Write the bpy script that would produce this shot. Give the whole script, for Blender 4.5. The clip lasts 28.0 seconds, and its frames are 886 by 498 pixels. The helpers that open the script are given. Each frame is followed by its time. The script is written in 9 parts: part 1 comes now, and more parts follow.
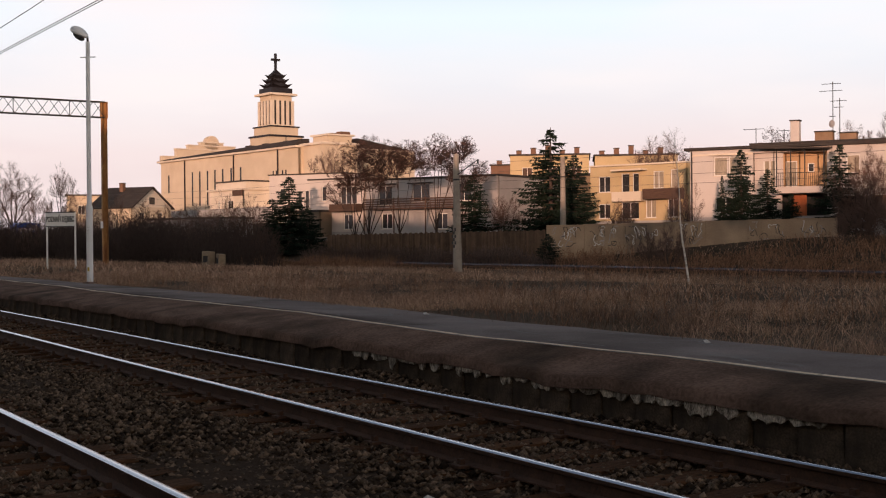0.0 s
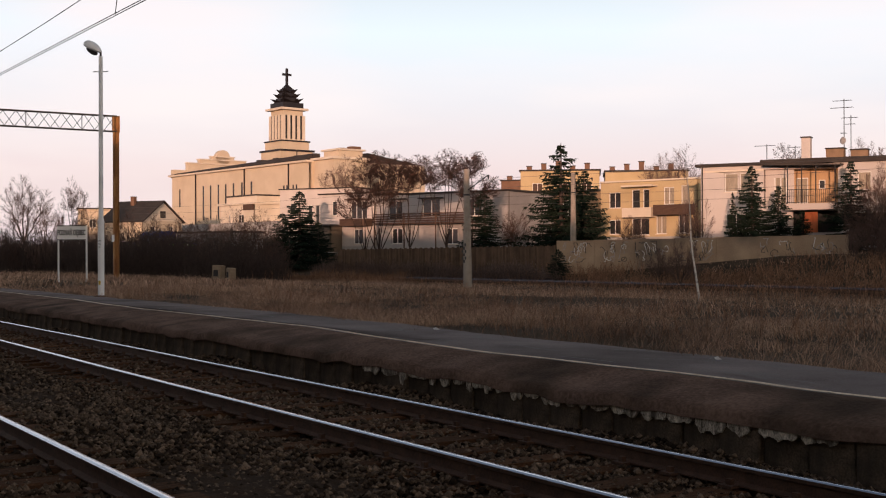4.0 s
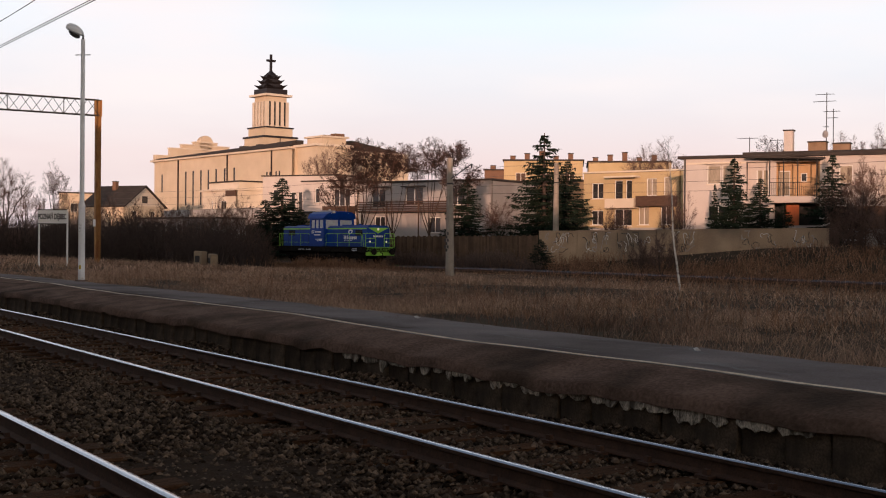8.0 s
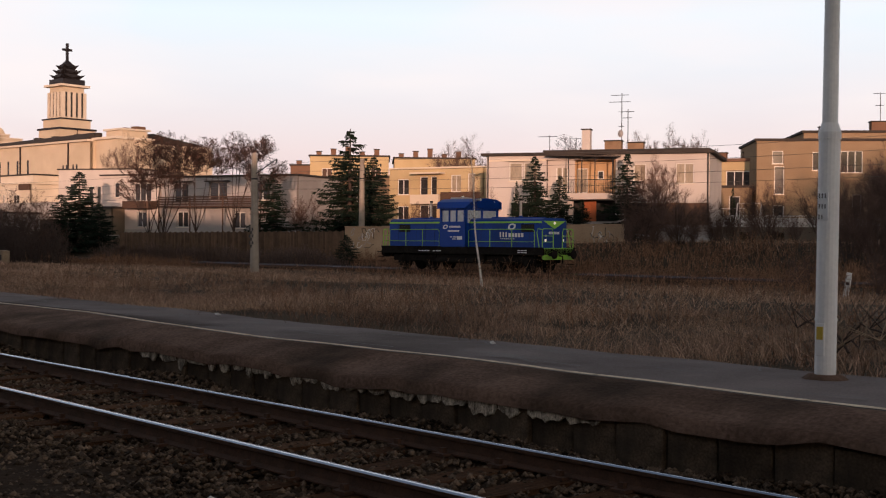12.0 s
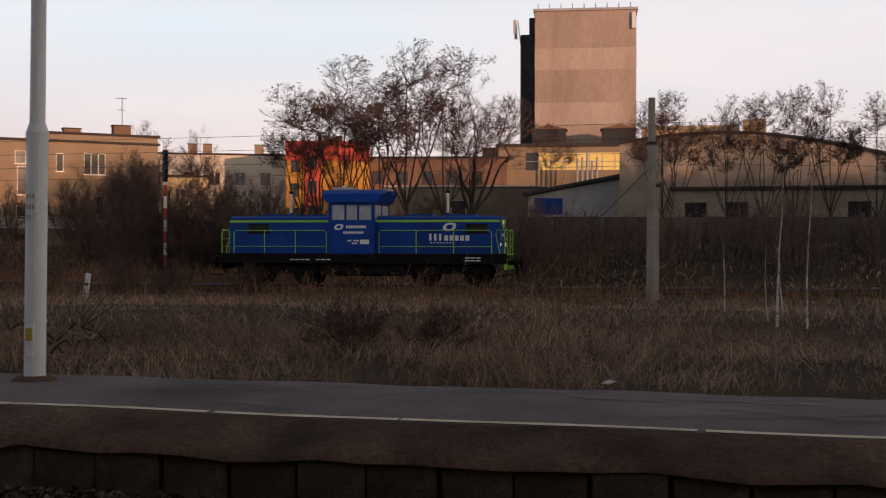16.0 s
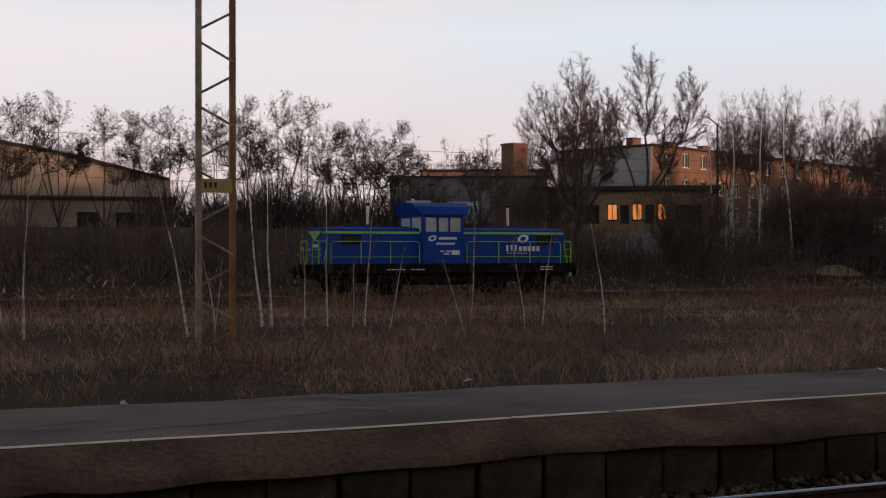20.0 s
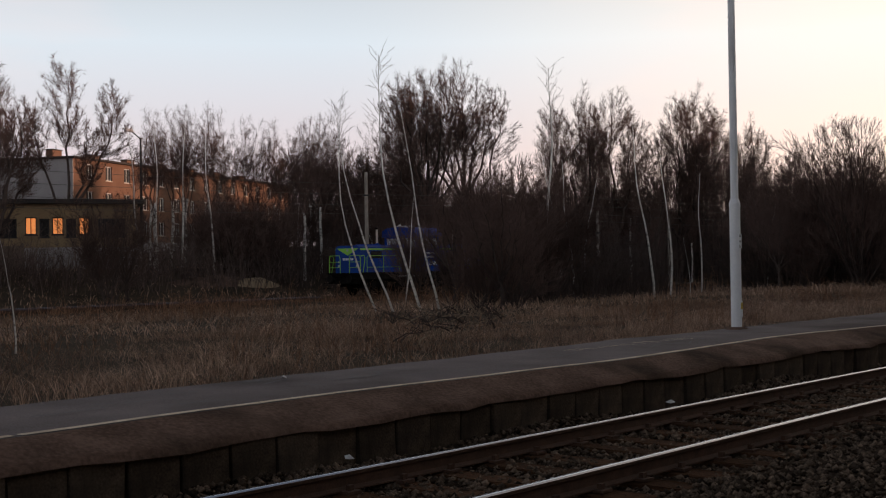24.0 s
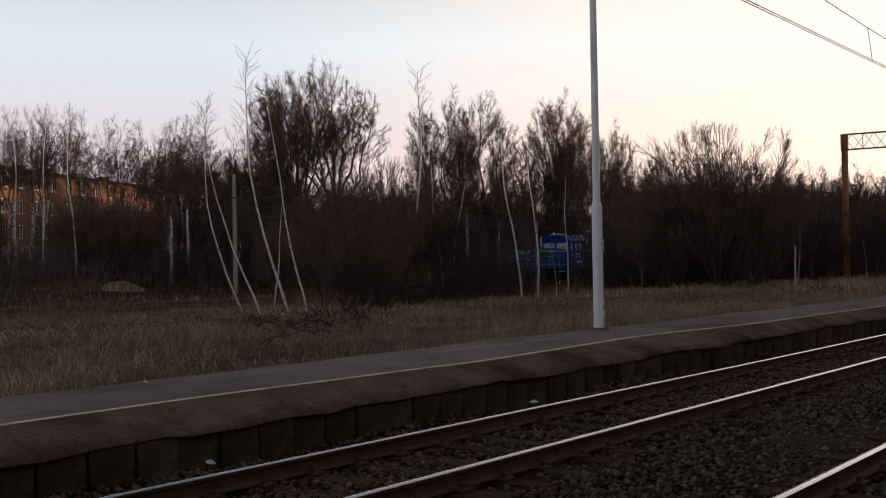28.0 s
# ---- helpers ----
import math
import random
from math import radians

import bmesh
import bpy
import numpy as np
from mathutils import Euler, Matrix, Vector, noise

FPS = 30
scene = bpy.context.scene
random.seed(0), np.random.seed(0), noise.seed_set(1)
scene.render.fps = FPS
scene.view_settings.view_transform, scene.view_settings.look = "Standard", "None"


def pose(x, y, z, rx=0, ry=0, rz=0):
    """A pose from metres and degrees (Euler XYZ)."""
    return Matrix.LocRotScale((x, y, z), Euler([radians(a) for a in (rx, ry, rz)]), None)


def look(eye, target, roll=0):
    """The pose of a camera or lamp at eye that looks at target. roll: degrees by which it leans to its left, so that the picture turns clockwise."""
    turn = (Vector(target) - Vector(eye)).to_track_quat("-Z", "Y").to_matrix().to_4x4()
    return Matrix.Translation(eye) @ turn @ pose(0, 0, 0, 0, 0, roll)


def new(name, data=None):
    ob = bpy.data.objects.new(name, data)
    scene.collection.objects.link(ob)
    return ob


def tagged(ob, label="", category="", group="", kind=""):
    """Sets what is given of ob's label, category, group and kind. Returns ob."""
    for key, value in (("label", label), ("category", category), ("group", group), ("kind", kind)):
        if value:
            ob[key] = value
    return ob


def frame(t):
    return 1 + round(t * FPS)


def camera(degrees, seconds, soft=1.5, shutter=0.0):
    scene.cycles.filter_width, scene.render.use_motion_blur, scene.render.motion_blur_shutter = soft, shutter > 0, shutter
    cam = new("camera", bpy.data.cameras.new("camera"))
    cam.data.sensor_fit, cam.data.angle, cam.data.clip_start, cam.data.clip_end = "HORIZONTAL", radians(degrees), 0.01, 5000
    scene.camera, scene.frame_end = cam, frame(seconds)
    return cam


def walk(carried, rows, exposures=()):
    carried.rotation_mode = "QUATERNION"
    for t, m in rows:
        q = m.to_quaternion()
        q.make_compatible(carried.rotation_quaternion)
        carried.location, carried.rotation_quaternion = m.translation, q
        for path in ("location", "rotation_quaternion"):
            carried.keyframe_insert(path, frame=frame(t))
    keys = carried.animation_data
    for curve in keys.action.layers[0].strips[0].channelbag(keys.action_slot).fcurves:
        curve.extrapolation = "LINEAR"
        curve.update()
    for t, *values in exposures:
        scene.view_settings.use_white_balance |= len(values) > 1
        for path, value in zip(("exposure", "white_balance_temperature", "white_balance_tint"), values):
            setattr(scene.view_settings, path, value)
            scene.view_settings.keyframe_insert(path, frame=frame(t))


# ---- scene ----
cam = camera(40.2, 28.0, 1.1, 0.12)
walk(cam, [
    (0, pose(-0.328, 0.004, 1.578, 89.53, 0.46, 56.90)),
    (0.5, pose(-0.340, 0.008, 1.578, 89.70, 0.45, 56.90)),
    (1, pose(-0.343, 0.000, 1.586, 89.63, 0.28, 57.11)),
    (1.5, pose(-0.336, 0.002, 1.577, 89.48, 0.13, 57.26)),
    (2, pose(-0.335, 0.003, 1.588, 89.69, 0.07, 56.95)),
    (2.5, pose(-0.319, -0.013, 1.586, 90.01, 0.23, 57.20)),
    (3, pose(-0.325, -0.014, 1.578, 90.13, 0.28, 57.35)),
    (3.5, pose(-0.317, -0.018, 1.583, 90.26, 0.18, 57.37)),
    (5.5, pose(-0.321, -0.005, 1.579, 90.01, 0.23, 57.22)),
    (6, pose(-0.318, -0.005, 1.580, 89.88, 0.02, 56.81)),
    (6.5, pose(-0.317, -0.008, 1.580, 89.98, -0.30, 56.70)),
    (7, pose(-0.318, -0.015, 1.578, 89.56, -0.56, 56.22)),
    (7.5, pose(-0.318, -0.003, 1.587, 89.80, -0.51, 56.41)),
    (8, pose(-0.315, -0.000, 1.578, 89.71, -0.49, 56.55)),
    (8.5, pose(-0.312, -0.009, 1.585, 89.74, -0.53, 56.53)),
    (9, pose(-0.302, -0.022, 1.585, 89.98, -0.51, 56.44)),
    (9.5, pose(-0.312, 0.007, 1.585, 89.70, -0.47, 55.79)),
    (10, pose(-0.290, -0.003, 1.583, 89.55, -0.50, 54.63)),
    (10.5, pose(-0.271, -0.009, 1.588, 89.57, -0.48, 53.05)),
    (11, pose(-0.254, -0.022, 1.594, 89.45, -0.56, 52.12)),
    (11.5, pose(-0.231, -0.025, 1.596, 89.59, -0.45, 50.45)),
    (12, pose(-0.178, -0.012, 1.590, 89.57, -0.43, 47.43)),
    (12.5, pose(-0.159, 0.037, 1.588, 89.52, -0.48, 43.09)),
    (14.5, pose(-0.050, 0.134, 1.581, 89.52, -0.15, 26.84)),
    (15, pose(0.002, 0.135, 1.584, 89.53, -0.12, 23.21)),
    (15.5, pose(0.051, 0.126, 1.578, 89.53, -0.07, 18.34)),
    (16, pose(0.110, 0.139, 1.585, 89.79, -0.08, 12.93)),
    (16.5, pose(0.159, 0.116, 1.579, 89.85, 0.14, 7.88)),
    (17, pose(0.193, 0.083, 1.582, 89.47, 0.03, 2.88)),
    (17.5, pose(0.233, 0.050, 1.591, 89.56, 0.46, -1.61)),
    (18, pose(0.247, 0.042, 1.585, 89.34, 0.63, -5.86)),
    (18.5, pose(0.294, 0.051, 1.594, 89.52, 0.31, -9.65)),
    (19, pose(0.294, 0.048, 1.590, 89.73, 0.25, -14.14)),
    (19.5, pose(0.324, 0.099, 1.585, 90.32, 0.14, -17.93)),
    (20, pose(0.344, 0.146, 1.574, 90.27, 0.11, -22.25)),
    (20.5, pose(0.316, 0.090, 1.572, 90.30, 0.13, -26.96)),
    (21, pose(0.301, 0.036, 1.577, 90.16, -0.04, -30.93)),
    (21.5, pose(0.286, -0.028, 1.586, 90.35, 0.23, -35.51)),
    (22, pose(0.323, -0.026, 1.584, 90.37, 0.88, -39.27)),
    (22.5, pose(0.353, 0.001, 1.577, 90.51, 0.75, -41.82)),
    (24.5, pose(0.388, -0.065, 1.594, 90.55, 0.83, -50.37)),
    (25, pose(0.367, -0.082, 1.584, 90.49, 0.77, -51.17)),
    (25.5, pose(0.388, -0.111, 1.602, 91.03, 1.21, -52.30)),
    (26, pose(0.373, -0.109, 1.594, 90.92, 1.34, -53.24)),
    (26.5, pose(0.380, -0.120, 1.589, 90.95, 1.41, -53.45)),
    (27, pose(0.397, -0.136, 1.599, 90.97, 1.20, -53.71)),
    (27.5, pose(0.387, -0.122, 1.592, 90.91, 1.12, -54.33)),
    (28, pose(0.387, -0.126, 1.590, 90.74, 0.99, -55.03)),
], [(0, 0.14), (12, 0.12), (15, 0.02), (18, -0.05), (22, -0.06), (28, -0.02)])

# ---- world and sun ----
SUN_AZ, SUN_EL = 132.0, 4.0          # degrees clockwise from +y, degrees up
world = bpy.data.worlds.new("dusk_sky")
scene.world = world
world.use_nodes = True
wn, wl = world.node_tree.nodes, world.node_tree.links
wn.clear()
sky = wn.new("ShaderNodeTexSky")
sky.sky_type = "NISHITA"
sky.sun_disc = False
sky.sun_elevation, sky.sun_rotation = radians(SUN_EL), radians(SUN_AZ)
sky.air_density, sky.dust_density, sky.ozone_density = 1.0, 2.0, 1.5
tc = wn.new("ShaderNodeTexCoord")
sep = wn.new("ShaderNodeSeparateXYZ")
wl.new(tc.outputs["Generated"], sep.inputs[0])
ramp = wn.new("ShaderNodeValToRGB")
wl.new(sep.outputs["Z"], ramp.inputs[0])
els = ramp.color_ramp.elements
els[0].position, els[0].color = 0.0, (0.64, 0.50, 0.56, 1)
els[1].position, els[1].color = 1.0, (0.05, 0.062, 0.085, 1)
for p, c in ((0.07, (0.84, 0.675, 0.715, 1)), (0.18, (0.81, 0.875, 0.955, 1)), (0.26, (0.62, 0.63, 0.66, 1)), (0.5, (0.15, 0.16, 0.185, 1))):
    e = els.new(p)
    e.color = c
# thin evening cloud
cn = wn.new("ShaderNodeTexNoise")
cn.inputs["Scale"].default_value, cn.inputs["Detail"].default_value = 2.3, 4
cm = wn.new("ShaderNodeMapping")
cm.inputs["Scale"].default_value = (1, 1, 4.5)
wl.new(tc.outputs["Generated"], cm.inputs[0])
wl.new(cm.outputs[0], cn.inputs["Vector"])
cr = wn.new("ShaderNodeMapRange")
cr.inputs["From Min"].default_value, cr.inputs["From Max"].default_value = 0.42, 0.66
cr.inputs["To Max"].default_value = 0.85
wl.new(cn.outputs["Fac"], cr.inputs["Value"])
cmix = wn.new("ShaderNodeMix")
cmix.data_type = "RGBA"
# the cloud lies low, the sky overhead is clear
cz = wn.new("ShaderNodeMapRange")
cz.interpolation_type = "SMOOTHSTEP"
cz.inputs["From Min"].default_value, cz.inputs["From Max"].default_value = 0.20, 0.40
cz.inputs["To Min"].default_value, cz.inputs["To Max"].default_value = 1.0, 0.12
wl.new(sep.outputs["Z"], cz.inputs["Value"])
cf = wn.new("ShaderNodeMath")
cf.operation = "MULTIPLY"
wl.new(cr.outputs[0], cf.inputs[0])
wl.new(cz.outputs[0], cf.inputs[1])
wl.new(cf.outputs[0], cmix.inputs["Factor"])
wl.new(ramp.outputs[0], cmix.inputs["A"])
cmix.inputs["B"].default_value = (0.97, 0.84, 0.85, 1)
skm = wn.new("ShaderNodeMix")
skm.data_type, skm.blend_type = "RGBA", "MULTIPLY"
skm.inputs["Factor"].default_value = 1.0
skm.inputs["B"].default_value = (0.05, 0.05, 0.05, 1)
wl.new(sky.outputs[0], skm.inputs["A"])
add = wn.new("ShaderNodeMix")
add.data_type, add.blend_type = "RGBA", "ADD"
add.inputs["Factor"].default_value = 1.0
wl.new(cmix.outputs["Result"], add.inputs["A"])
wl.new(skm.outputs["Result"], add.inputs["B"])
# afterglow towards the set of the sun
gd = wn.new("ShaderNodeVectorMath")
gd.operation = "DOT_PRODUCT"
gd.inputs[1].default_value = (math.sin(radians(93)), math.cos(radians(93)), 0.08)
wl.new(tc.outputs["Generated"], gd.inputs[0])
gr = wn.new("ShaderNodeMapRange")
gr.interpolation_type = "SMOOTHSTEP"
gr.inputs["From Min"].default_value, gr.inputs["From Max"].default_value = 0.64, 1.02
wl.new(gd.outputs["Value"], gr.inputs["Value"])
gm = wn.new("ShaderNodeMix")
gm.data_type, gm.blend_type = "RGBA", "ADD"
gm.inputs["B"].default_value = (0.5, 0.29, 0.085, 1)
wl.new(gr.outputs[0], gm.inputs["Factor"])
wl.new(add.outputs["Result"], gm.inputs["A"])
bg = wn.new("ShaderNodeBackground")
bg.inputs["Strength"].default_value = 0.9
wl.new(gm.outputs["Result"], bg.inputs["Color"])
wo = wn.new("ShaderNodeOutputWorld")
wl.new(bg.outputs[0], wo.inputs[0])

sun = new("sun", bpy.data.lights.new("sun", "SUN"))
sun.data.energy, sun.data.angle, sun.data.color = 3.2, radians(0.6), (1.0, 0.57, 0.385)
sv = Vector((math.sin(radians(SUN_AZ)) * math.cos(radians(SUN_EL)), math.cos(radians(SUN_AZ)) * math.cos(radians(SUN_EL)), math.sin(radians(SUN_EL))))
sun.matrix_world = look(sv * 300, (0, 0, 0))


# ---- materials ----
def mat(name, a, b, rough=0.8, scale=3.0, fine=40.0, bump=0.15, metal=0.0, dirt=None, dirt_amount=0.35, stretch=(1, 1, 1), per_object=0.0, island=0.0, spec=0.4, emit=None, strength=0.0):
    """Two-scale noise between the colours a and b, with fine relief and optional stains."""
    m = bpy.data.materials.new(name)
    m.use_nodes = True
    n, l = m.node_tree.nodes, m.node_tree.links
    p = n["Principled BSDF"]
    p.inputs["Roughness"].default_value, p.inputs["Metallic"].default_value = rough, metal
    p.inputs["Specular IOR Level"].default_value = min(spec, 0.03) if rough >= 0.9 else spec
    co = n.new("ShaderNodeTexCoord")
    mp = n.new("ShaderNodeMapping")
    mp.inputs["Scale"].default_value = stretch
    l.new(co.outputs["Object"], mp.inputs[0])
    big, small = n.new("ShaderNodeTexNoise"), n.new("ShaderNodeTexNoise")
    big.inputs["Scale"].default_value, big.inputs["Detail"].default_value = scale, 5
    small.inputs["Scale"].default_value, small.inputs["Detail"].default_value = fine, 3
    for q in (big, small):
        l.new(mp.outputs[0], q.inputs["Vector"])
    mx = n.new("ShaderNodeMath")
    mx.operation = "MULTIPLY_ADD"
    mx.inputs[1].default_value = 0.6
    l.new(small.outputs["Fac"], mx.inputs[0])
    sc = n.new("ShaderNodeMath")
    sc.operation = "MULTIPLY"
    sc.inputs[1].default_value = 0.6
    l.new(big.outputs["Fac"], sc.inputs[0])
    l.new(sc.outputs[0], mx.inputs[2])
    mr = n.new("ShaderNodeMapRange")
    mr.inputs["From Min"].default_value, mr.inputs["From Max"].default_value = 0.44, 0.76
    l.new(mx.outputs[0], mr.inputs["Value"])
    c = n.new("ShaderNodeMix")
    c.data_type = "RGBA"
    c.inputs["A"].default_value, c.inputs["B"].default_value = (*a, 1), (*b, 1)
    l.new(mr.outputs[0], c.inputs["Factor"])
    col = c.outputs["Result"]
    if dirt:
        dn = n.new("ShaderNodeTexNoise")
        dn.inputs["Scale"].default_value, dn.inputs["Detail"].default_value = scale * 0.37, 7
        l.new(mp.outputs[0], dn.inputs["Vector"])
        dr = n.new("ShaderNodeMapRange")
        dr.inputs["From Min"].default_value, dr.inputs["From Max"].default_value = 0.5, 0.68
        dr.inputs["To Max"].default_value = dirt_amount
        l.new(dn.outputs["Fac"], dr.inputs["Value"])
        d = n.new("ShaderNodeMix")
        d.data_type = "RGBA"
        d.inputs["B"].default_value = (*dirt, 1)
        l.new(dr.outputs[0], d.inputs["Factor"])
        l.new(col, d.inputs["A"])
        col = d.outputs["Result"]
    if per_object or island:
        src = n.new("ShaderNodeObjectInfo").outputs["Random"] if per_object else n.new("ShaderNodeNewGeometry").outputs["Random Per Island"]
        k = per_object or island
        vr = n.new("ShaderNodeMapRange")
        vr.inputs["To Min"].default_value, vr.inputs["To Max"].default_value = 1 - k, 1 + k
        l.new(src, vr.inputs["Value"])
        hs = n.new("ShaderNodeHueSaturation")
        l.new(vr.outputs[0], hs.inputs["Value"])
        l.new(col, hs.inputs["Color"])
        col = hs.outputs["Color"]
    l.new(col, p.inputs["Base Color"])
    if bump:
        bp = n.new("ShaderNodeBump")
        bp.inputs["Strength"].default_value, bp.inputs["Distance"].default_value = bump, 0.02
        l.new(mx.outputs[0], bp.inputs["Height"])
        l.new(bp.outputs[0], p.inputs["Normal"])
    if emit:
        p.inputs["Emission Color"].default_value, p.inputs["Emission Strength"].default_value = (*emit, 1), strength
    return m


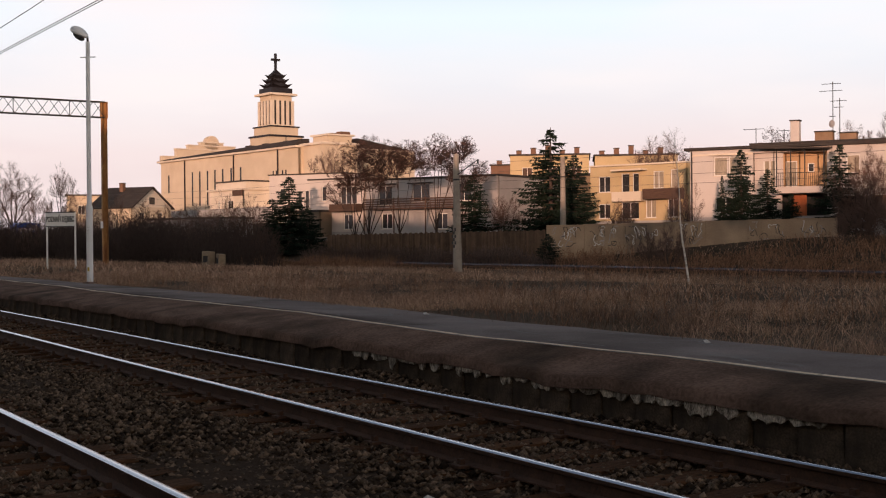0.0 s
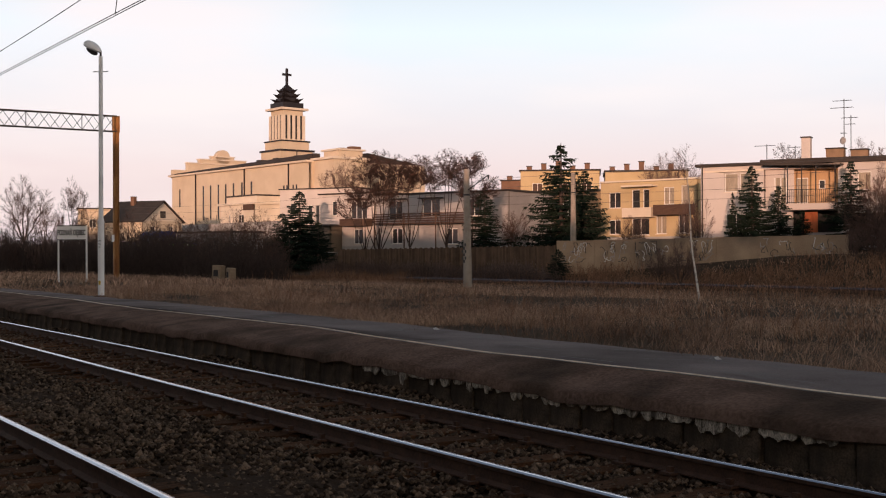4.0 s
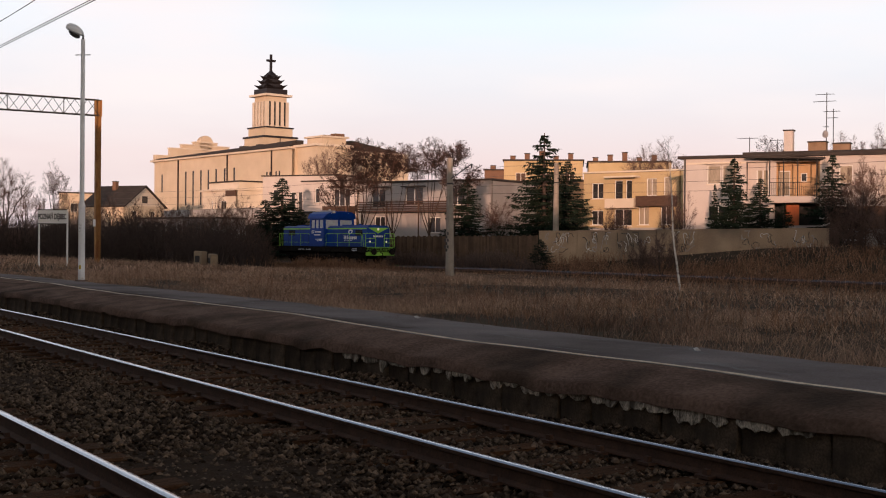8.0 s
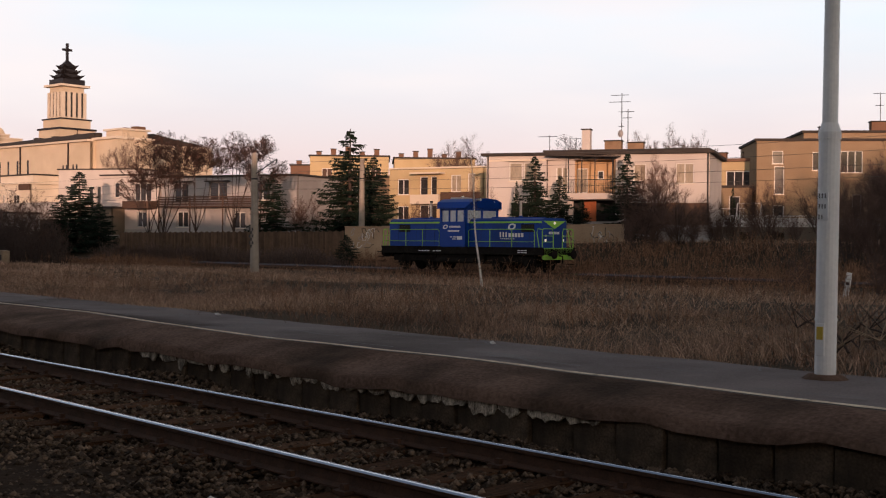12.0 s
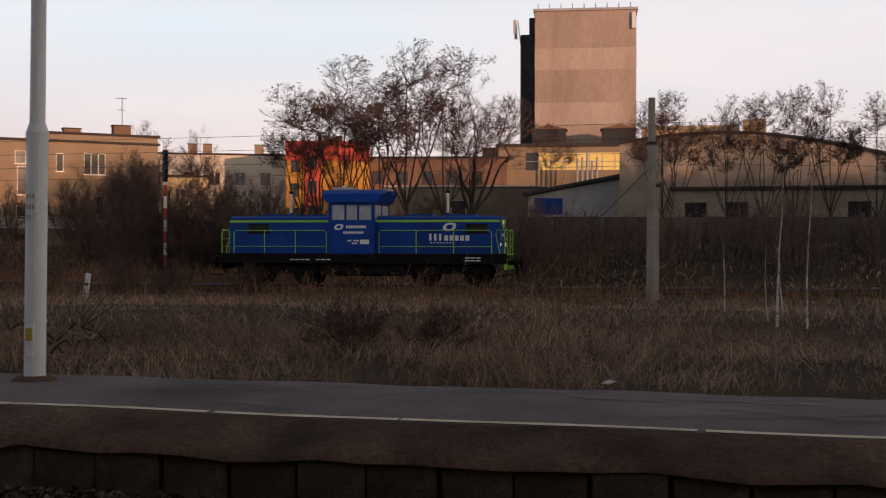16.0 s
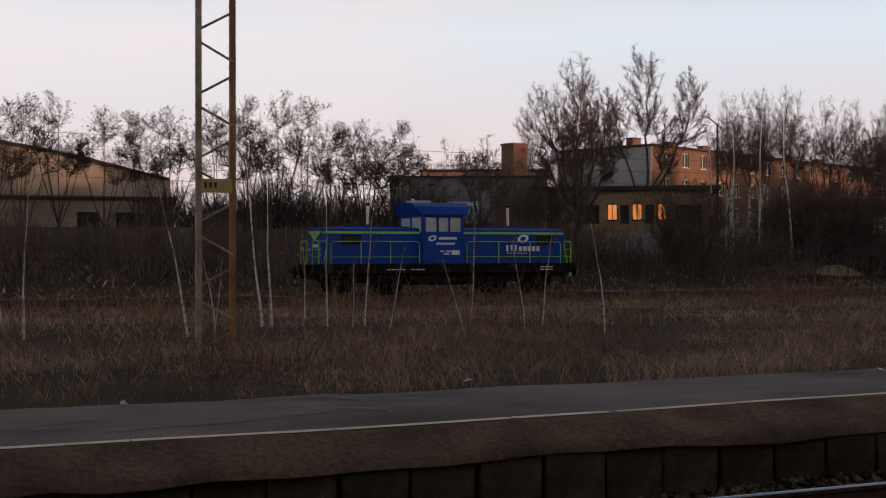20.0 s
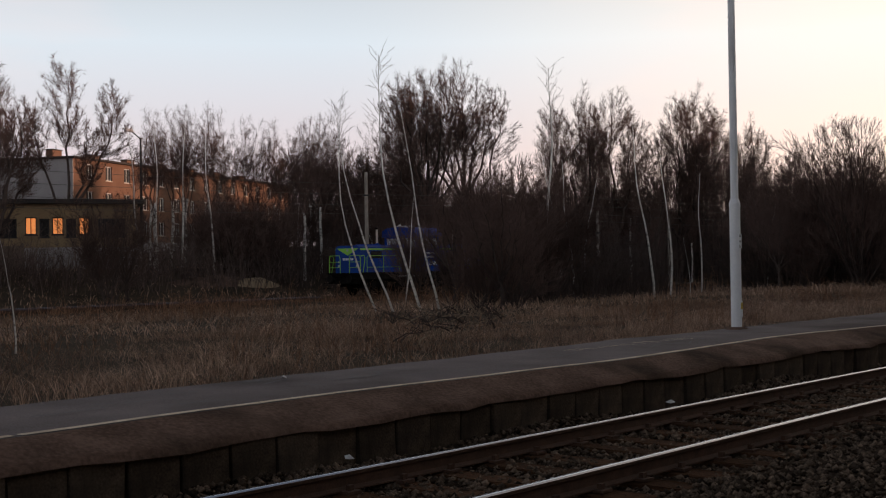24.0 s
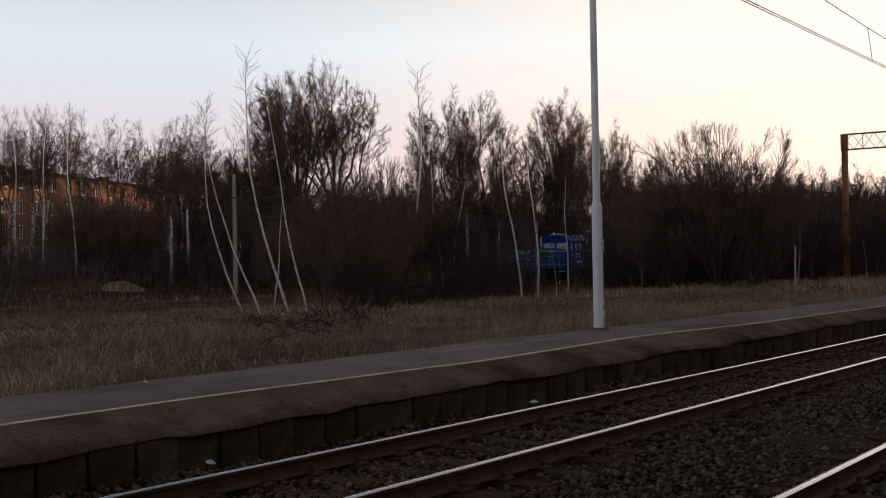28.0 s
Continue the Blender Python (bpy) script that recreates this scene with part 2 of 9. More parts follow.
M = {
    "soil": mat("dry_soil", (0.045, 0.035, 0.026), (0.095, 0.07, 0.048), 0.95, 0.6, 14, 0.6, dirt=(0.03, 0.026, 0.018), dirt_amount=0.7),
    "ballast": mat("ballast_stone", (0.036, 0.026, 0.019), (0.16, 0.115, 0.082), 0.9, 6, 60, 0.3, island=0.85),
    "ballast_bed": mat("ballast_bed", (0.024, 0.016, 0.011), (0.058, 0.038, 0.025), 0.95, 9, 45, 0.9, dirt=(0.05, 0.028, 0.016), dirt_amount=0.6),
    "sleeper": mat("tarred_timber", (0.04, 0.022, 0.013), (0.12, 0.062, 0.034), 0.9, 5, 40, 0.5, stretch=(6, 1, 6), per_object=0.3),
    "rail_rust": mat("rail_rust", (0.05, 0.026, 0.016), (0.10, 0.05, 0.03), 0.8, 8, 60, 0.3),
    "rail_top": mat("polished_steel", (0.38, 0.43, 0.52), (0.5, 0.55, 0.64), 0.2, 2, 30, 0.02, metal=1.0),
    "asphalt": mat("old_asphalt", (0.145, 0.124, 0.118), (0.25, 0.215, 0.205), 0.9, 1.1, 60, 0.35, dirt=(0.07, 0.056, 0.052), dirt_amount=0.6),
    "edge_earth": mat("crumbled_asphalt_edge", (0.102, 0.066, 0.050), (0.212, 0.140, 0.106), 0.95, 2.2, 26, 1.0, dirt=(0.04, 0.03, 0.022), dirt_amount=0.8),
    "slab": mat("weathered_concrete_slab", (0.06, 0.046, 0.034), (0.15, 0.112, 0.08), 0.9, 5, 50, 0.5, dirt=(0.04, 0.034, 0.028), dirt_amount=0.8, per_object=0.25),
    "plaster": mat("flaked_white_plaster", (0.08, 0.064, 0.048), (0.74, 0.66, 0.53), 0.85, 14, 70, 0.5, dirt=(0.06, 0.048, 0.036), dirt_amount=0.9, stretch=(1.6, 1, 0.7)),
    "line": mat("worn_line_paint", (0.60, 0.46, 0.31), (0.82, 0.69, 0.51), 0.75, 6, 60, 0.3, dirt=(0.30, 0.22, 0.15), dirt_amount=0.55),
    "sign_white": mat("white_sign_enamel", (0.82, 0.82, 0.80), (0.88, 0.88, 0.86), 0.3, 2, 30, 0.02, dirt=(0.6, 0.58, 0.54), dirt_amount=0.2, spec=0.5),
    "pole_white": mat("pale_enamel_steel", (0.76, 0.79, 0.82), (0.86, 0.88, 0.90), 0.45, 2, 30, 0.06, dirt=(0.38, 0.36, 0.33), dirt_amount=0.5),
    "rust_yellow": mat("rusted_yellow_paint", (0.25, 0.115, 0.04), (0.40, 0.215, 0.075), 0.75, 4, 40, 0.3, dirt=(0.15, 0.05, 0.022), dirt_amount=1.0, stretch=(1, 1, 0.4)),
    "pole_concrete": mat("spun_concrete", (0.26, 0.23, 0.20), (0.36, 0.32, 0.28), 0.9, 3, 40, 0.3, dirt=(0.16, 0.13, 0.11), dirt_amount=0.5),
    "dark_metal": mat("dark_metal", (0.025, 0.025, 0.028), (0.05, 0.048, 0.046), 0.55, 5, 40, 0.1, metal=0.3),
    "wire": mat("copper_wire", (0.10, 0.095, 0.09), (0.14, 0.13, 0.12), 0.6, 3, 30, 0, metal=0.5),
    "white_paint": mat("white_paint", (0.68, 0.68, 0.67), (0.78, 0.78, 0.77), 0.5, 3, 40, 0.05, dirt=(0.5, 0.48, 0.44), dirt_amount=0.4),
    "black_paint": mat("black_paint", (0.015, 0.015, 0.015), (0.03, 0.03, 0.03), 0.5, 3, 40, 0.05),
    "red_paint": mat("red_paint", (0.42, 0.05, 0.035), (0.52, 0.08, 0.05), 0.6, 2, 30, 0.1, dirt=(0.3, 0.06, 0.04)),
    "yellow_label": mat("yellow_label", (0.5, 0.36, 0.04), (0.6, 0.44, 0.07), 0.6, 6, 40, 0.05),
    "render_cream": mat("cream_render", (0.58, 0.485, 0.37), (0.68, 0.58, 0.455), 0.9, 0.35, 12, 0.1, dirt=(0.5, 0.41, 0.29), dirt_amount=0.5),
    "render_pale": mat("pale_cream_trim", (0.66, 0.585, 0.49), (0.74, 0.665, 0.57), 0.9, 0.5, 12, 0.08, dirt=(0.5, 0.42, 0.3), dirt_amount=0.4),
    "render_white": mat("white_render", (0.52, 0.475, 0.455), (0.63, 0.58, 0.555), 0.9, 0.4, 14, 0.12, dirt=(0.46, 0.42, 0.40), dirt_amount=0.5),
    "render_grey": mat("grey_render", (0.34, 0.33, 0.33), (0.45, 0.43, 0.43), 0.9, 0.4, 14, 0.15, dirt=(0.24, 0.22, 0.21), dirt_amount=0.6),
    "render_yellow": mat("yellow_render", (0.48, 0.37, 0.215), (0.60, 0.475, 0.29), 0.9, 0.4, 14, 0.12, dirt=(0.45, 0.35, 0.2), dirt_amount=0.5),
    "render_tan": mat("tan_render", (0.242, 0.174, 0.115), (0.328, 0.246, 0.166), 0.9, 0.35, 14, 0.15, dirt=(0.2, 0.15, 0.11), dirt_amount=0.6),
    "render_green": mat("pale_green_render", (0.36, 0.40, 0.28), (0.46, 0.48, 0.34), 0.9, 0.4, 14, 0.12, dirt=(0.26, 0.28, 0.2)),
    "silo": mat("stained_silo_concrete", (0.33, 0.25, 0.205), (0.43, 0.335, 0.275), 0.9, 0.3, 3, 0.2, dirt=(0.24, 0.175, 0.135), dirt_amount=0.8, stretch=(1, 1, 0.3)),
    "brick": mat("red_brown_brickwork", (0.165, 0.098, 0.07), (0.23, 0.137, 0.098), 0.9, 0.5, 25, 0.3, dirt=(0.14, 0.085, 0.06), dirt_amount=0.6),
    "block_red": mat("red_panel_render", (0.43, 0.055, 0.038), (0.51, 0.085, 0.056), 0.85, 0.4, 12, 0.1, dirt=(0.36, 0.06, 0.04)),
    "block_yellow": mat("orange_yellow_render", (0.43, 0.20, 0.028), (0.51, 0.265, 0.05), 0.85, 0.4, 12, 0.1, dirt=(0.38, 0.18, 0.03)),
    "wall_concrete": mat("garden_wall_concrete", (0.28, 0.20, 0.14), (0.44, 0.33, 0.23), 0.92, 0.6, 18, 0.4, dirt=(0.14, 0.12, 0.10), dirt_amount=0.8),
    "shed": mat("dull_shed_render", (0.15, 0.12, 0.09), (0.23, 0.19, 0.15), 0.92, 0.4, 16, 0.3, dirt=(0.09, 0.075, 0.06), dirt_amount=0.8),
    # roof felt, and also sheets that stand for shade in rooms and hollows
    "shed_dark": mat("dark_felt_and_shade", (0.035, 0.034, 0.036), (0.065, 0.062, 0.062), 0.9, 0.8, 20, 0.3),
    "roof_dark": mat("roof_felt", (0.03, 0.025, 0.024), (0.06, 0.05, 0.045), 0.85, 0.8, 20, 0.2),
    "copper_dark": mat("dark_copper_sheet", (0.018, 0.015, 0.018), (0.04, 0.034, 0.036), 0.5, 1.2, 20, 0.1, metal=0.4),
    # opaque pane; the unlit room behind is put into its dark colour
    "glass": mat("dim_window_glass", (0.02, 0.02, 0.022), (0.05, 0.048, 0.05), 0.07, 0.8, 6, 0.0, spec=0.45),
    "curtain": mat("net_curtain", (0.42, 0.40, 0.38), (0.58, 0.56, 0.54), 0.9, 2.5, 40, 0.2, stretch=(6, 1, 0.3)),
    "blue_sheet": mat("pale_blue_sheet", (0.32, 0.42, 0.52), (0.44, 0.53, 0.62), 0.7, 0.8, 14, 0.15, dirt=(0.25, 0.3, 0.34)),
    "timber_dark": mat("dark_stained_boards", (0.06, 0.035, 0.025), (0.12, 0.07, 0.05), 0.8, 2, 30, 0.3, stretch=(1, 1, 5)),
    "bark": mat("brown_bark", (0.05, 0.039, 0.035), (0.11, 0.084, 0.075), 0.95, 3, 40, 0.4, per_object=0.25),
    "dark_bark": mat("furrowed_dark_bark", (0.035, 0.026, 0.023), (0.08, 0.058, 0.05), 0.95, 3, 40, 0.4, per_object=0.25),
    "twig": mat("red_brown_twigs", (0.086, 0.058, 0.050), (0.158, 0.107, 0.092), 0.9, 2, 30, 0, per_object=0.3),
    "dark_twig": mat("grey_brown_twigs", (0.045, 0.032, 0.03), (0.095, 0.067, 0.06), 0.9, 2, 30, 0, per_object=0.25),
    "pods": mat("dry_seed_pods", (0.075, 0.044, 0.038), (0.15, 0.088, 0.072), 0.9, 2, 30, 0, island=0.4),
    "birch": mat("birch_bark", (0.56, 0.525, 0.48), (0.80, 0.76, 0.71), 0.8, 7, 40, 0.3, dirt=(0.05, 0.042, 0.037), dirt_amount=0.8, stretch=(1.5, 1.5, 4.0)),
    "needles": mat("spruce_needles", (0.010, 0.018, 0.014), (0.026, 0.040, 0.028), 0.9, 2, 30, 0, island=0.5),
    "grass": mat("dry_winter_grass", (0.225, 0.143, 0.105), (0.56, 0.39, 0.282), 0.95, 0.45, 2.2, 0, island=0.55, dirt=(0.08, 0.053, 0.038), dirt_amount=0.75),
    "thicket": mat("bare_thicket_stems", (0.10, 0.073, 0.064), (0.175, 0.130, 0.114), 0.95, 0.5, 8, 0, island=0.5),
    "fence_board": mat("weathered_boards", (0.075, 0.05, 0.035), (0.13, 0.088, 0.06), 0.9, 1.5, 20, 0.2, per_object=0.3),
    "weeds": mat("dry_weed_stems", (0.15, 0.084, 0.055), (0.33, 0.195, 0.122), 0.95, 0.5, 8, 0, island=0.5),
    "loco_blue": mat("deep_blue_enamel", (0.003, 0.040, 0.25), (0.006, 0.055, 0.33), 0.4, 0.8, 20, 0.03, dirt=(0.008, 0.025, 0.10), dirt_amount=0.5, spec=0.2),
    "loco_green": mat("lime_green_enamel", (0.23, 0.52, 0.05), (0.28, 0.60, 0.08), 0.45, 1, 20, 0.02),
    "loco_seam": mat("seam_shadow_line", (0.004, 0.02, 0.09), (0.005, 0.025, 0.11), 0.6, 1, 20, 0),
    "loco_white": mat("white_lettering", (0.72, 0.73, 0.75), (0.8, 0.8, 0.8), 0.5, 1, 20, 0),
    "loco_black": mat("grimy_underframe", (0.008, 0.0075, 0.0075), (0.022, 0.019, 0.017), 0.9, 3, 30, 0.2),
    # pale base carries the bright sky mirrored in the cab windows
    "loco_glass": mat("sky_pale_glass", (0.40, 0.43, 0.46), (0.55, 0.58, 0.61), 0.08, 0.6, 5, 0.0, spec=0.9),
    "steel": mat("brushed_exhaust_steel", (0.5, 0.44, 0.38), (0.62, 0.56, 0.5), 0.35, 2, 40, 0.05, metal=0.9),
    "headlamp": mat("lit_headlamp", (0.9, 0.9, 0.85), (0.9, 0.9, 0.85), 0.3, 1, 1, 0, emit=(1, 0.80, 0.50), strength=0.6),
}


# ---- helpers of this scene ----
def thing(name, m, label, category, group="", kind=""):
    ob = new(name)
    ob.matrix_world = m
    ob.empty_display_size = 0.2
    return tagged(ob, label, category, group, kind)


def mesh_of(name, verts, faces, material, smooth=False):
    me = bpy.data.meshes.new(name)
    me.from_pydata(verts, [], faces)
    me.materials.append(material)
    if smooth:
        me.polygons.foreach_set("use_smooth", [True] * len(me.polygons))
    me.update()
    return me


def part(name, bm, material, parent, label="", smooth=False):
    """Links a bmesh, or a (verts, faces) pair, as one mesh object under parent."""
    if isinstance(bm, tuple):
        me = mesh_of(name, bm[0], bm[1], material, smooth)
    else:
        me = bpy.data.meshes.new(name)
        bm.to_mesh(me)
        bm.free()
        me.materials.append(material)
        if smooth:
            me.polygons.foreach_set("use_smooth", [True] * len(me.polygons))
    ob = new(name, me)
    ob.parent = parent
    if label:
        ob["label"] = label
    return ob


def join(*pairs):
    verts, faces = [], []
    for v, f in pairs:
        o = len(verts)
        verts += list(v)
        faces += [tuple(i + o for i in q) for q in f]
    return verts, faces


BOX_F = [(0, 3, 2, 1), (4, 5, 6, 7), (0, 1, 5, 4), (1, 2, 6, 5), (2, 3, 7, 6), (3, 0, 4, 7)]


def box(x0, y0, z0, x1, y1, z1):
    return [(x0, y0, z0), (x1, y0, z0), (x1, y1, z0), (x0, y1, z0), (x0, y0, z1), (x1, y0, z1), (x1, y1, z1), (x0, y1, z1)], BOX_F


def soft_box(x0, y0, z0, x1, y1, z1, r=0.03):
    """A box with its twelve edges bevelled."""
    bm = bmesh.new()
    v, f = box(x0, y0, z0, x1, y1, z1)
    vs = [bm.verts.new(q) for q in v]
    for q in f:
        bm.faces.new([vs[i] for i in q])
    bmesh.ops.bevel(bm, geom=bm.edges[:], offset=r, segments=2, affect="EDGES", profile=0.6)
    return bm


def tube(points, radius, sides=6, cap=True):
    """A tube along points; radius is a number or one per point."""
    pts = [Vector(p) for p in points]
    rad = radius if isinstance(radius, (list, tuple)) else [radius] * len(pts)
    verts, faces = [], []
    for i, p in enumerate(pts):
        d = (pts[min(i + 1, len(pts) - 1)] - pts[max(i - 1, 0)]).normalized()
        ref = Vector((0, 0, 1)) if abs(d.z) < 0.95 else Vector((1, 0, 0))
        u = d.cross(ref).normalized()
        w = d.cross(u)
        for k in range(sides):
            a = 2 * math.pi * k / sides
            verts.append(tuple(p + (u * math.cos(a) + w * math.sin(a)) * rad[i]))
    for i in range(len(pts) - 1):
        for k in range(sides):
            j = (k + 1) % sides
            faces.append((i * sides + k, i * sides + j, (i + 1) * sides + j, (i + 1) * sides + k))
    if cap:
        faces.append(tuple(range(sides - 1, -1, -1)))
        faces.append(tuple((len(pts) - 1) * sides + k for k in range(sides)))
    return verts, faces


def smoothstep(a, b, v):
    t = min(1.0, max(0.0, (v - a) / (b - a)))
    return t * t * (3 - 2 * t)


def track_y(x):
    """Centre line of the far track."""
    if x < -97.75:
        return 46.94 + 0.105 * (x + 97.75)
    u = x / 50
    return 53.368 + 1.598 * u - 0.884 * u * u - 0.0972 * u ** 3 - 0.0447 * u ** 4


def ground_z(x, y):
    if y < 7.6:
        z = -0.24
    elif y < 10.1:
        z = -0.24 + 0.55 * smoothstep(8.0, 9.6, y)
    else:
        ty = track_y(max(-160, min(120, x)))
        z = 0.31 - 0.80 * smoothstep(16, ty - 6, y)
        z += 2.0 * smoothstep(ty + 4, ty + 18, y) + 1.6 * smoothstep(ty + 22, ty + 60, y) + 1.8 * smoothstep(110, 210, math.hypot(x, y))
        z += 0.10 * (noise.noise((x * 0.12, y * 0.12, 0)) + 0.5 * noise.noise((x * 0.5, y * 0.5, 3)))
    return z


# ---- ground, tracks and platform ----
def build_ground():
    xs = sorted(set([-3000, -1500, -800, -500, -350] + [round(-260 + 4 * i, 1) for i in range(46)] + [round(-80 + 1.6 * i, 2) for i in range(110)] + [round(96 + 4 * i, 1) for i in range(42)] + [350, 600, 1200, 3000]))
    ys = sorted(set([-3000, -1000, -300, -100, -40, -10, 0, 4, 7.4] + [round(7.6 + 0.5 * i, 2) for i in range(30)] + [round(22.6 + 1.5 * i, 2) for i in range(46)] + [round(92 + 6 * i, 1) for i in range(30)] + [320, 450, 800, 1600, 3200]))
    verts = [(x, y, ground_z(x, y)) for y in ys for x in xs]
    w = len(xs)
    faces = [(j * w + i, j * w + i + 1, (j + 1) * w + i + 1, (j + 1) * w + i) for j in range(len(ys) - 1) for i in range(w - 1)]
    g = new("ground", mesh_of("ground", verts, faces, M["soil"], True))
    tagged(g, "dry brown winter soil under rough grass and thicket", "ground", kind="structure")


RAIL = [(-0.0625, -0.149), (-0.0625, -0.137), (-0.012, -0.118), (-0.009, -0.045), (-0.035, -0.032), (-0.036, -0.008), (-0.028, 0.0),
        (0.028, 0.0), (0.036, -0.008), (0.035, -0.032), (0.009, -0.045), (0.012, -0.118), (0.0625, -0.137), (0.0625, -0.149)]


def rail_mesh(xs, yf, zf):
    """Side and foot of a rail, and apart from it its running surface."""
    k = len(RAIL)
    verts, faces, tv, tf = [], [], [], []
    for x in xs:
        verts += [(x, yf(x) + a, zf(x) + b) for a, b in RAIL]
        tv += [(x, yf(x) + a, zf(x) + b) for a, b in ((-0.0355, -0.007), (-0.028, 0.0012), (0.028, 0.0012), (0.0355, -0.007))]
    for i in range(len(xs) - 1):
        for j in range(k):
            n = (j + 1) % k
            faces.append((i * k + j, (i + 1) * k + j, (i + 1) * k + n, i * k + n))
        for j in range(3):
            tf.append((i * 4 + j, (i + 1) * 4 + j, (i + 1) * 4 + j + 1, i * 4 + j + 1))
    return (verts, faces), (tv, tf)


def sleeper_mesh(seed):
    rng = random.Random(seed)
    bm = soft_box(-0.13, -1.3, -0.16, 0.13, 1.3, 0.0, 0.012)
    for v in bm.verts:
        v.co.x += rng.uniform(-0.008, 0.008)
        v.co.z += rng.uniform(-0.01, 0.004)
    me = bpy.data.meshes.new("sleeper")
    bm.to_mesh(me)
    bm.free()
    me.materials.append(M["sleeper"])
    return me


def build_near_track(y_far, first, last, label, sleepers):
    t = thing("railway_track", pose(0, 0, 0), label, "railway track", "near tracks", "structure")
    xs = [-400, -250] + [round(-150 + 3 * i, 1) for i in range(101)] + [250, 400]
    wob = lambda x: 0.006 * math.sin(x * 0.21 + y_far) + 0.004 * math.sin(x * 0.53)
    for y in (y_far, y_far - 1.505):
        side, top = rail_mesh(xs, lambda x, y=y: y + wob(x), lambda x: 0.5 * wob(x + 3))
        r = part("rail", side, M["rail_rust"], t, "rust-brown steel rail")
        part("running_surface", top, M["rail_top"], r, "polished steel rail head", True)
    plates = []
    rng = random.Random(int(y_far * 10))
    for i in range(int((last - first) / 0.62)):
        x = first + 0.62 * i + rng.uniform(-0.05, 0.05)
        ob = new("sleeper", sleepers[i % 4])
        ob.parent = t
        ob.matrix_basis = pose(x, y_far - 0.7525 + rng.uniform(-0.04, 0.04), -0.158 + rng.uniform(-0.012, 0.006), 0, 0, rng.uniform(-1.5, 1.5))
        for y in (y_far, y_far - 1.505):
            plates.append(box(x - 0.07, y - 0.15, -0.16, x + 0.07, y + 0.15, -0.137))
            for s in (-0.09, 0.09):
                plates.append(box(x - 0.025, y + s - 0.02, -0.14, x + 0.025, y + s + 0.02, -0.095))
    fx = part("rail_fastenings", join(*plates), M["rail_rust"], t, "rusty base plates and screws")
    fx["kind"] = "stuff"


def build_ballast():
    """Loose stones between and beside the near tracks."""
    rng = np.random.default_rng(5)
    n = 120000
    x = rng.uniform(-34, 30, n)
    near = rng.uniform(0, 1, n) < 0.5
    x = np.where(near, rng.uniform(-17, 19, n), x)
    y = np.where(rng.uniform(0, 1, n) < 0.07, rng.uniform(6.95, 7.46, n), rng.uniform(1.0, 7.46, n))
    s = rng.uniform(0.014, 0.046, n) * np.where(rng.uniform(0, 1, n) < 0.1, 1.4, 1)
    between = ((y > 5.3) & (y < 6.65)) | ((y > 1.3) & (y < 2.65))
    z = np.where(between, -0.178, -0.185 + 0.03 * np.sin(x * 0.9) * np.cos(y * 1.7)) + rng.uniform(-0.018, 0.008, n)
    z += np.where((y > 3.2) & (y < 4.8), 0.02, 0) + np.clip((y - 6.95) / 0.5, 0, 1) ** 1.5 * 0.11 * (0.7 + 0.5 * np.sin(x * 1.3))
    base = np.array([(1, 0, 0), (-1, 0, 0), (0, 1, 0), (0, -1, 0), (0, 0, 1), (0, 0, -1)], float)
    v = base[None] * rng.uniform(0.55, 1.15, (n, 6, 1)) + rng.uniform(-0.25, 0.25, (n, 6, 3))
    a = rng.uniform(0, 2 * np.pi, n)
    ca, sa = np.cos(a)[:, None], np.sin(a)[:, None]
    v = np.stack([v[..., 0] * ca - v[..., 1] * sa, v[..., 0] * sa + v[..., 1] * ca, v[..., 2] * 0.75], -1) * s[:, None, None]
    v += np.stack([x, y, z], -1)[:, None]
    f = np.array([(0, 2, 4), (2, 1, 4), (1, 3, 4), (3, 0, 4), (2, 0, 5), (1, 2, 5), (3, 1, 5), (0, 3, 5)])
    faces = (f[None] + 6 * np.arange(n)[:, None, None]).reshape(-1, 3)
    me = bpy.data.meshes.new("ballast")
    me.vertices.add(6 * n)
    me.vertices.foreach_set("co", v.reshape(-1))
    fill_tris(me, faces)
    me.materials.append(M["ballast"])
    tagged(new("ballast", me), "dark brown crushed stone ballast between the tracks", "ballast", kind="stuff")
    xs = [-400, -120] + [round(-60 + 0.8 * i, 2) for i in range(150)] + [150, 400]
    ys = [-0.3, 0.3, 0.9] + [round(1.2 + 0.2 * i, 2) for i in range(33)]
    vv = [(X, Y, -0.20 + 0.02 * noise.noise((X * 1.3, Y * 1.3, 1)) - (0.25 if Y < 0.5 else 0) + (0.015 if 3.1 < Y < 4.9 else 0)) for Y in ys for X in xs]
    w = len(xs)
    ff = [(j * w + i, j * w + i + 1, (j + 1) * w + i + 1, (j + 1) * w + i) for j in range(len(ys) - 1) for i in range(w - 1)]
    tagged(new("track_bed", mesh_of("track_bed", vv, ff, M["ballast_bed"], True)), "dirty oil-brown track bed of fine ballast", "track bed", kind="structure")


def fill_tris(me, faces):
    m = len(faces)
    me.loops.add(3 * m)
    me.loops.foreach_set("vertex_index", faces.reshape(-1).astype(np.int32))
    me.polygons.add(m)
    me.polygons.foreach_set("loop_start", np.arange(0, 3 * m, 3, dtype=np.int32))
    me.polygons.foreach_set("loop_total", np.full(m, 3, dtype=np.int32))
    me.update()
    me.validate()


def lip(x):
    """How far the crumbled edge sags over the slabs."""
    k = 1.5 if x < -4.5 else 1.0
    return k * (0.05 * noise.noise((x * 0.55, 0, 7)) + 0.035 * noise.noise((x * 1.9, 0, 9)) + 0.015 * noise.noise((x * 5.1, 0, 4)))


def bend(x, table):
    """Straight runs between the listed (x, value) pairs."""
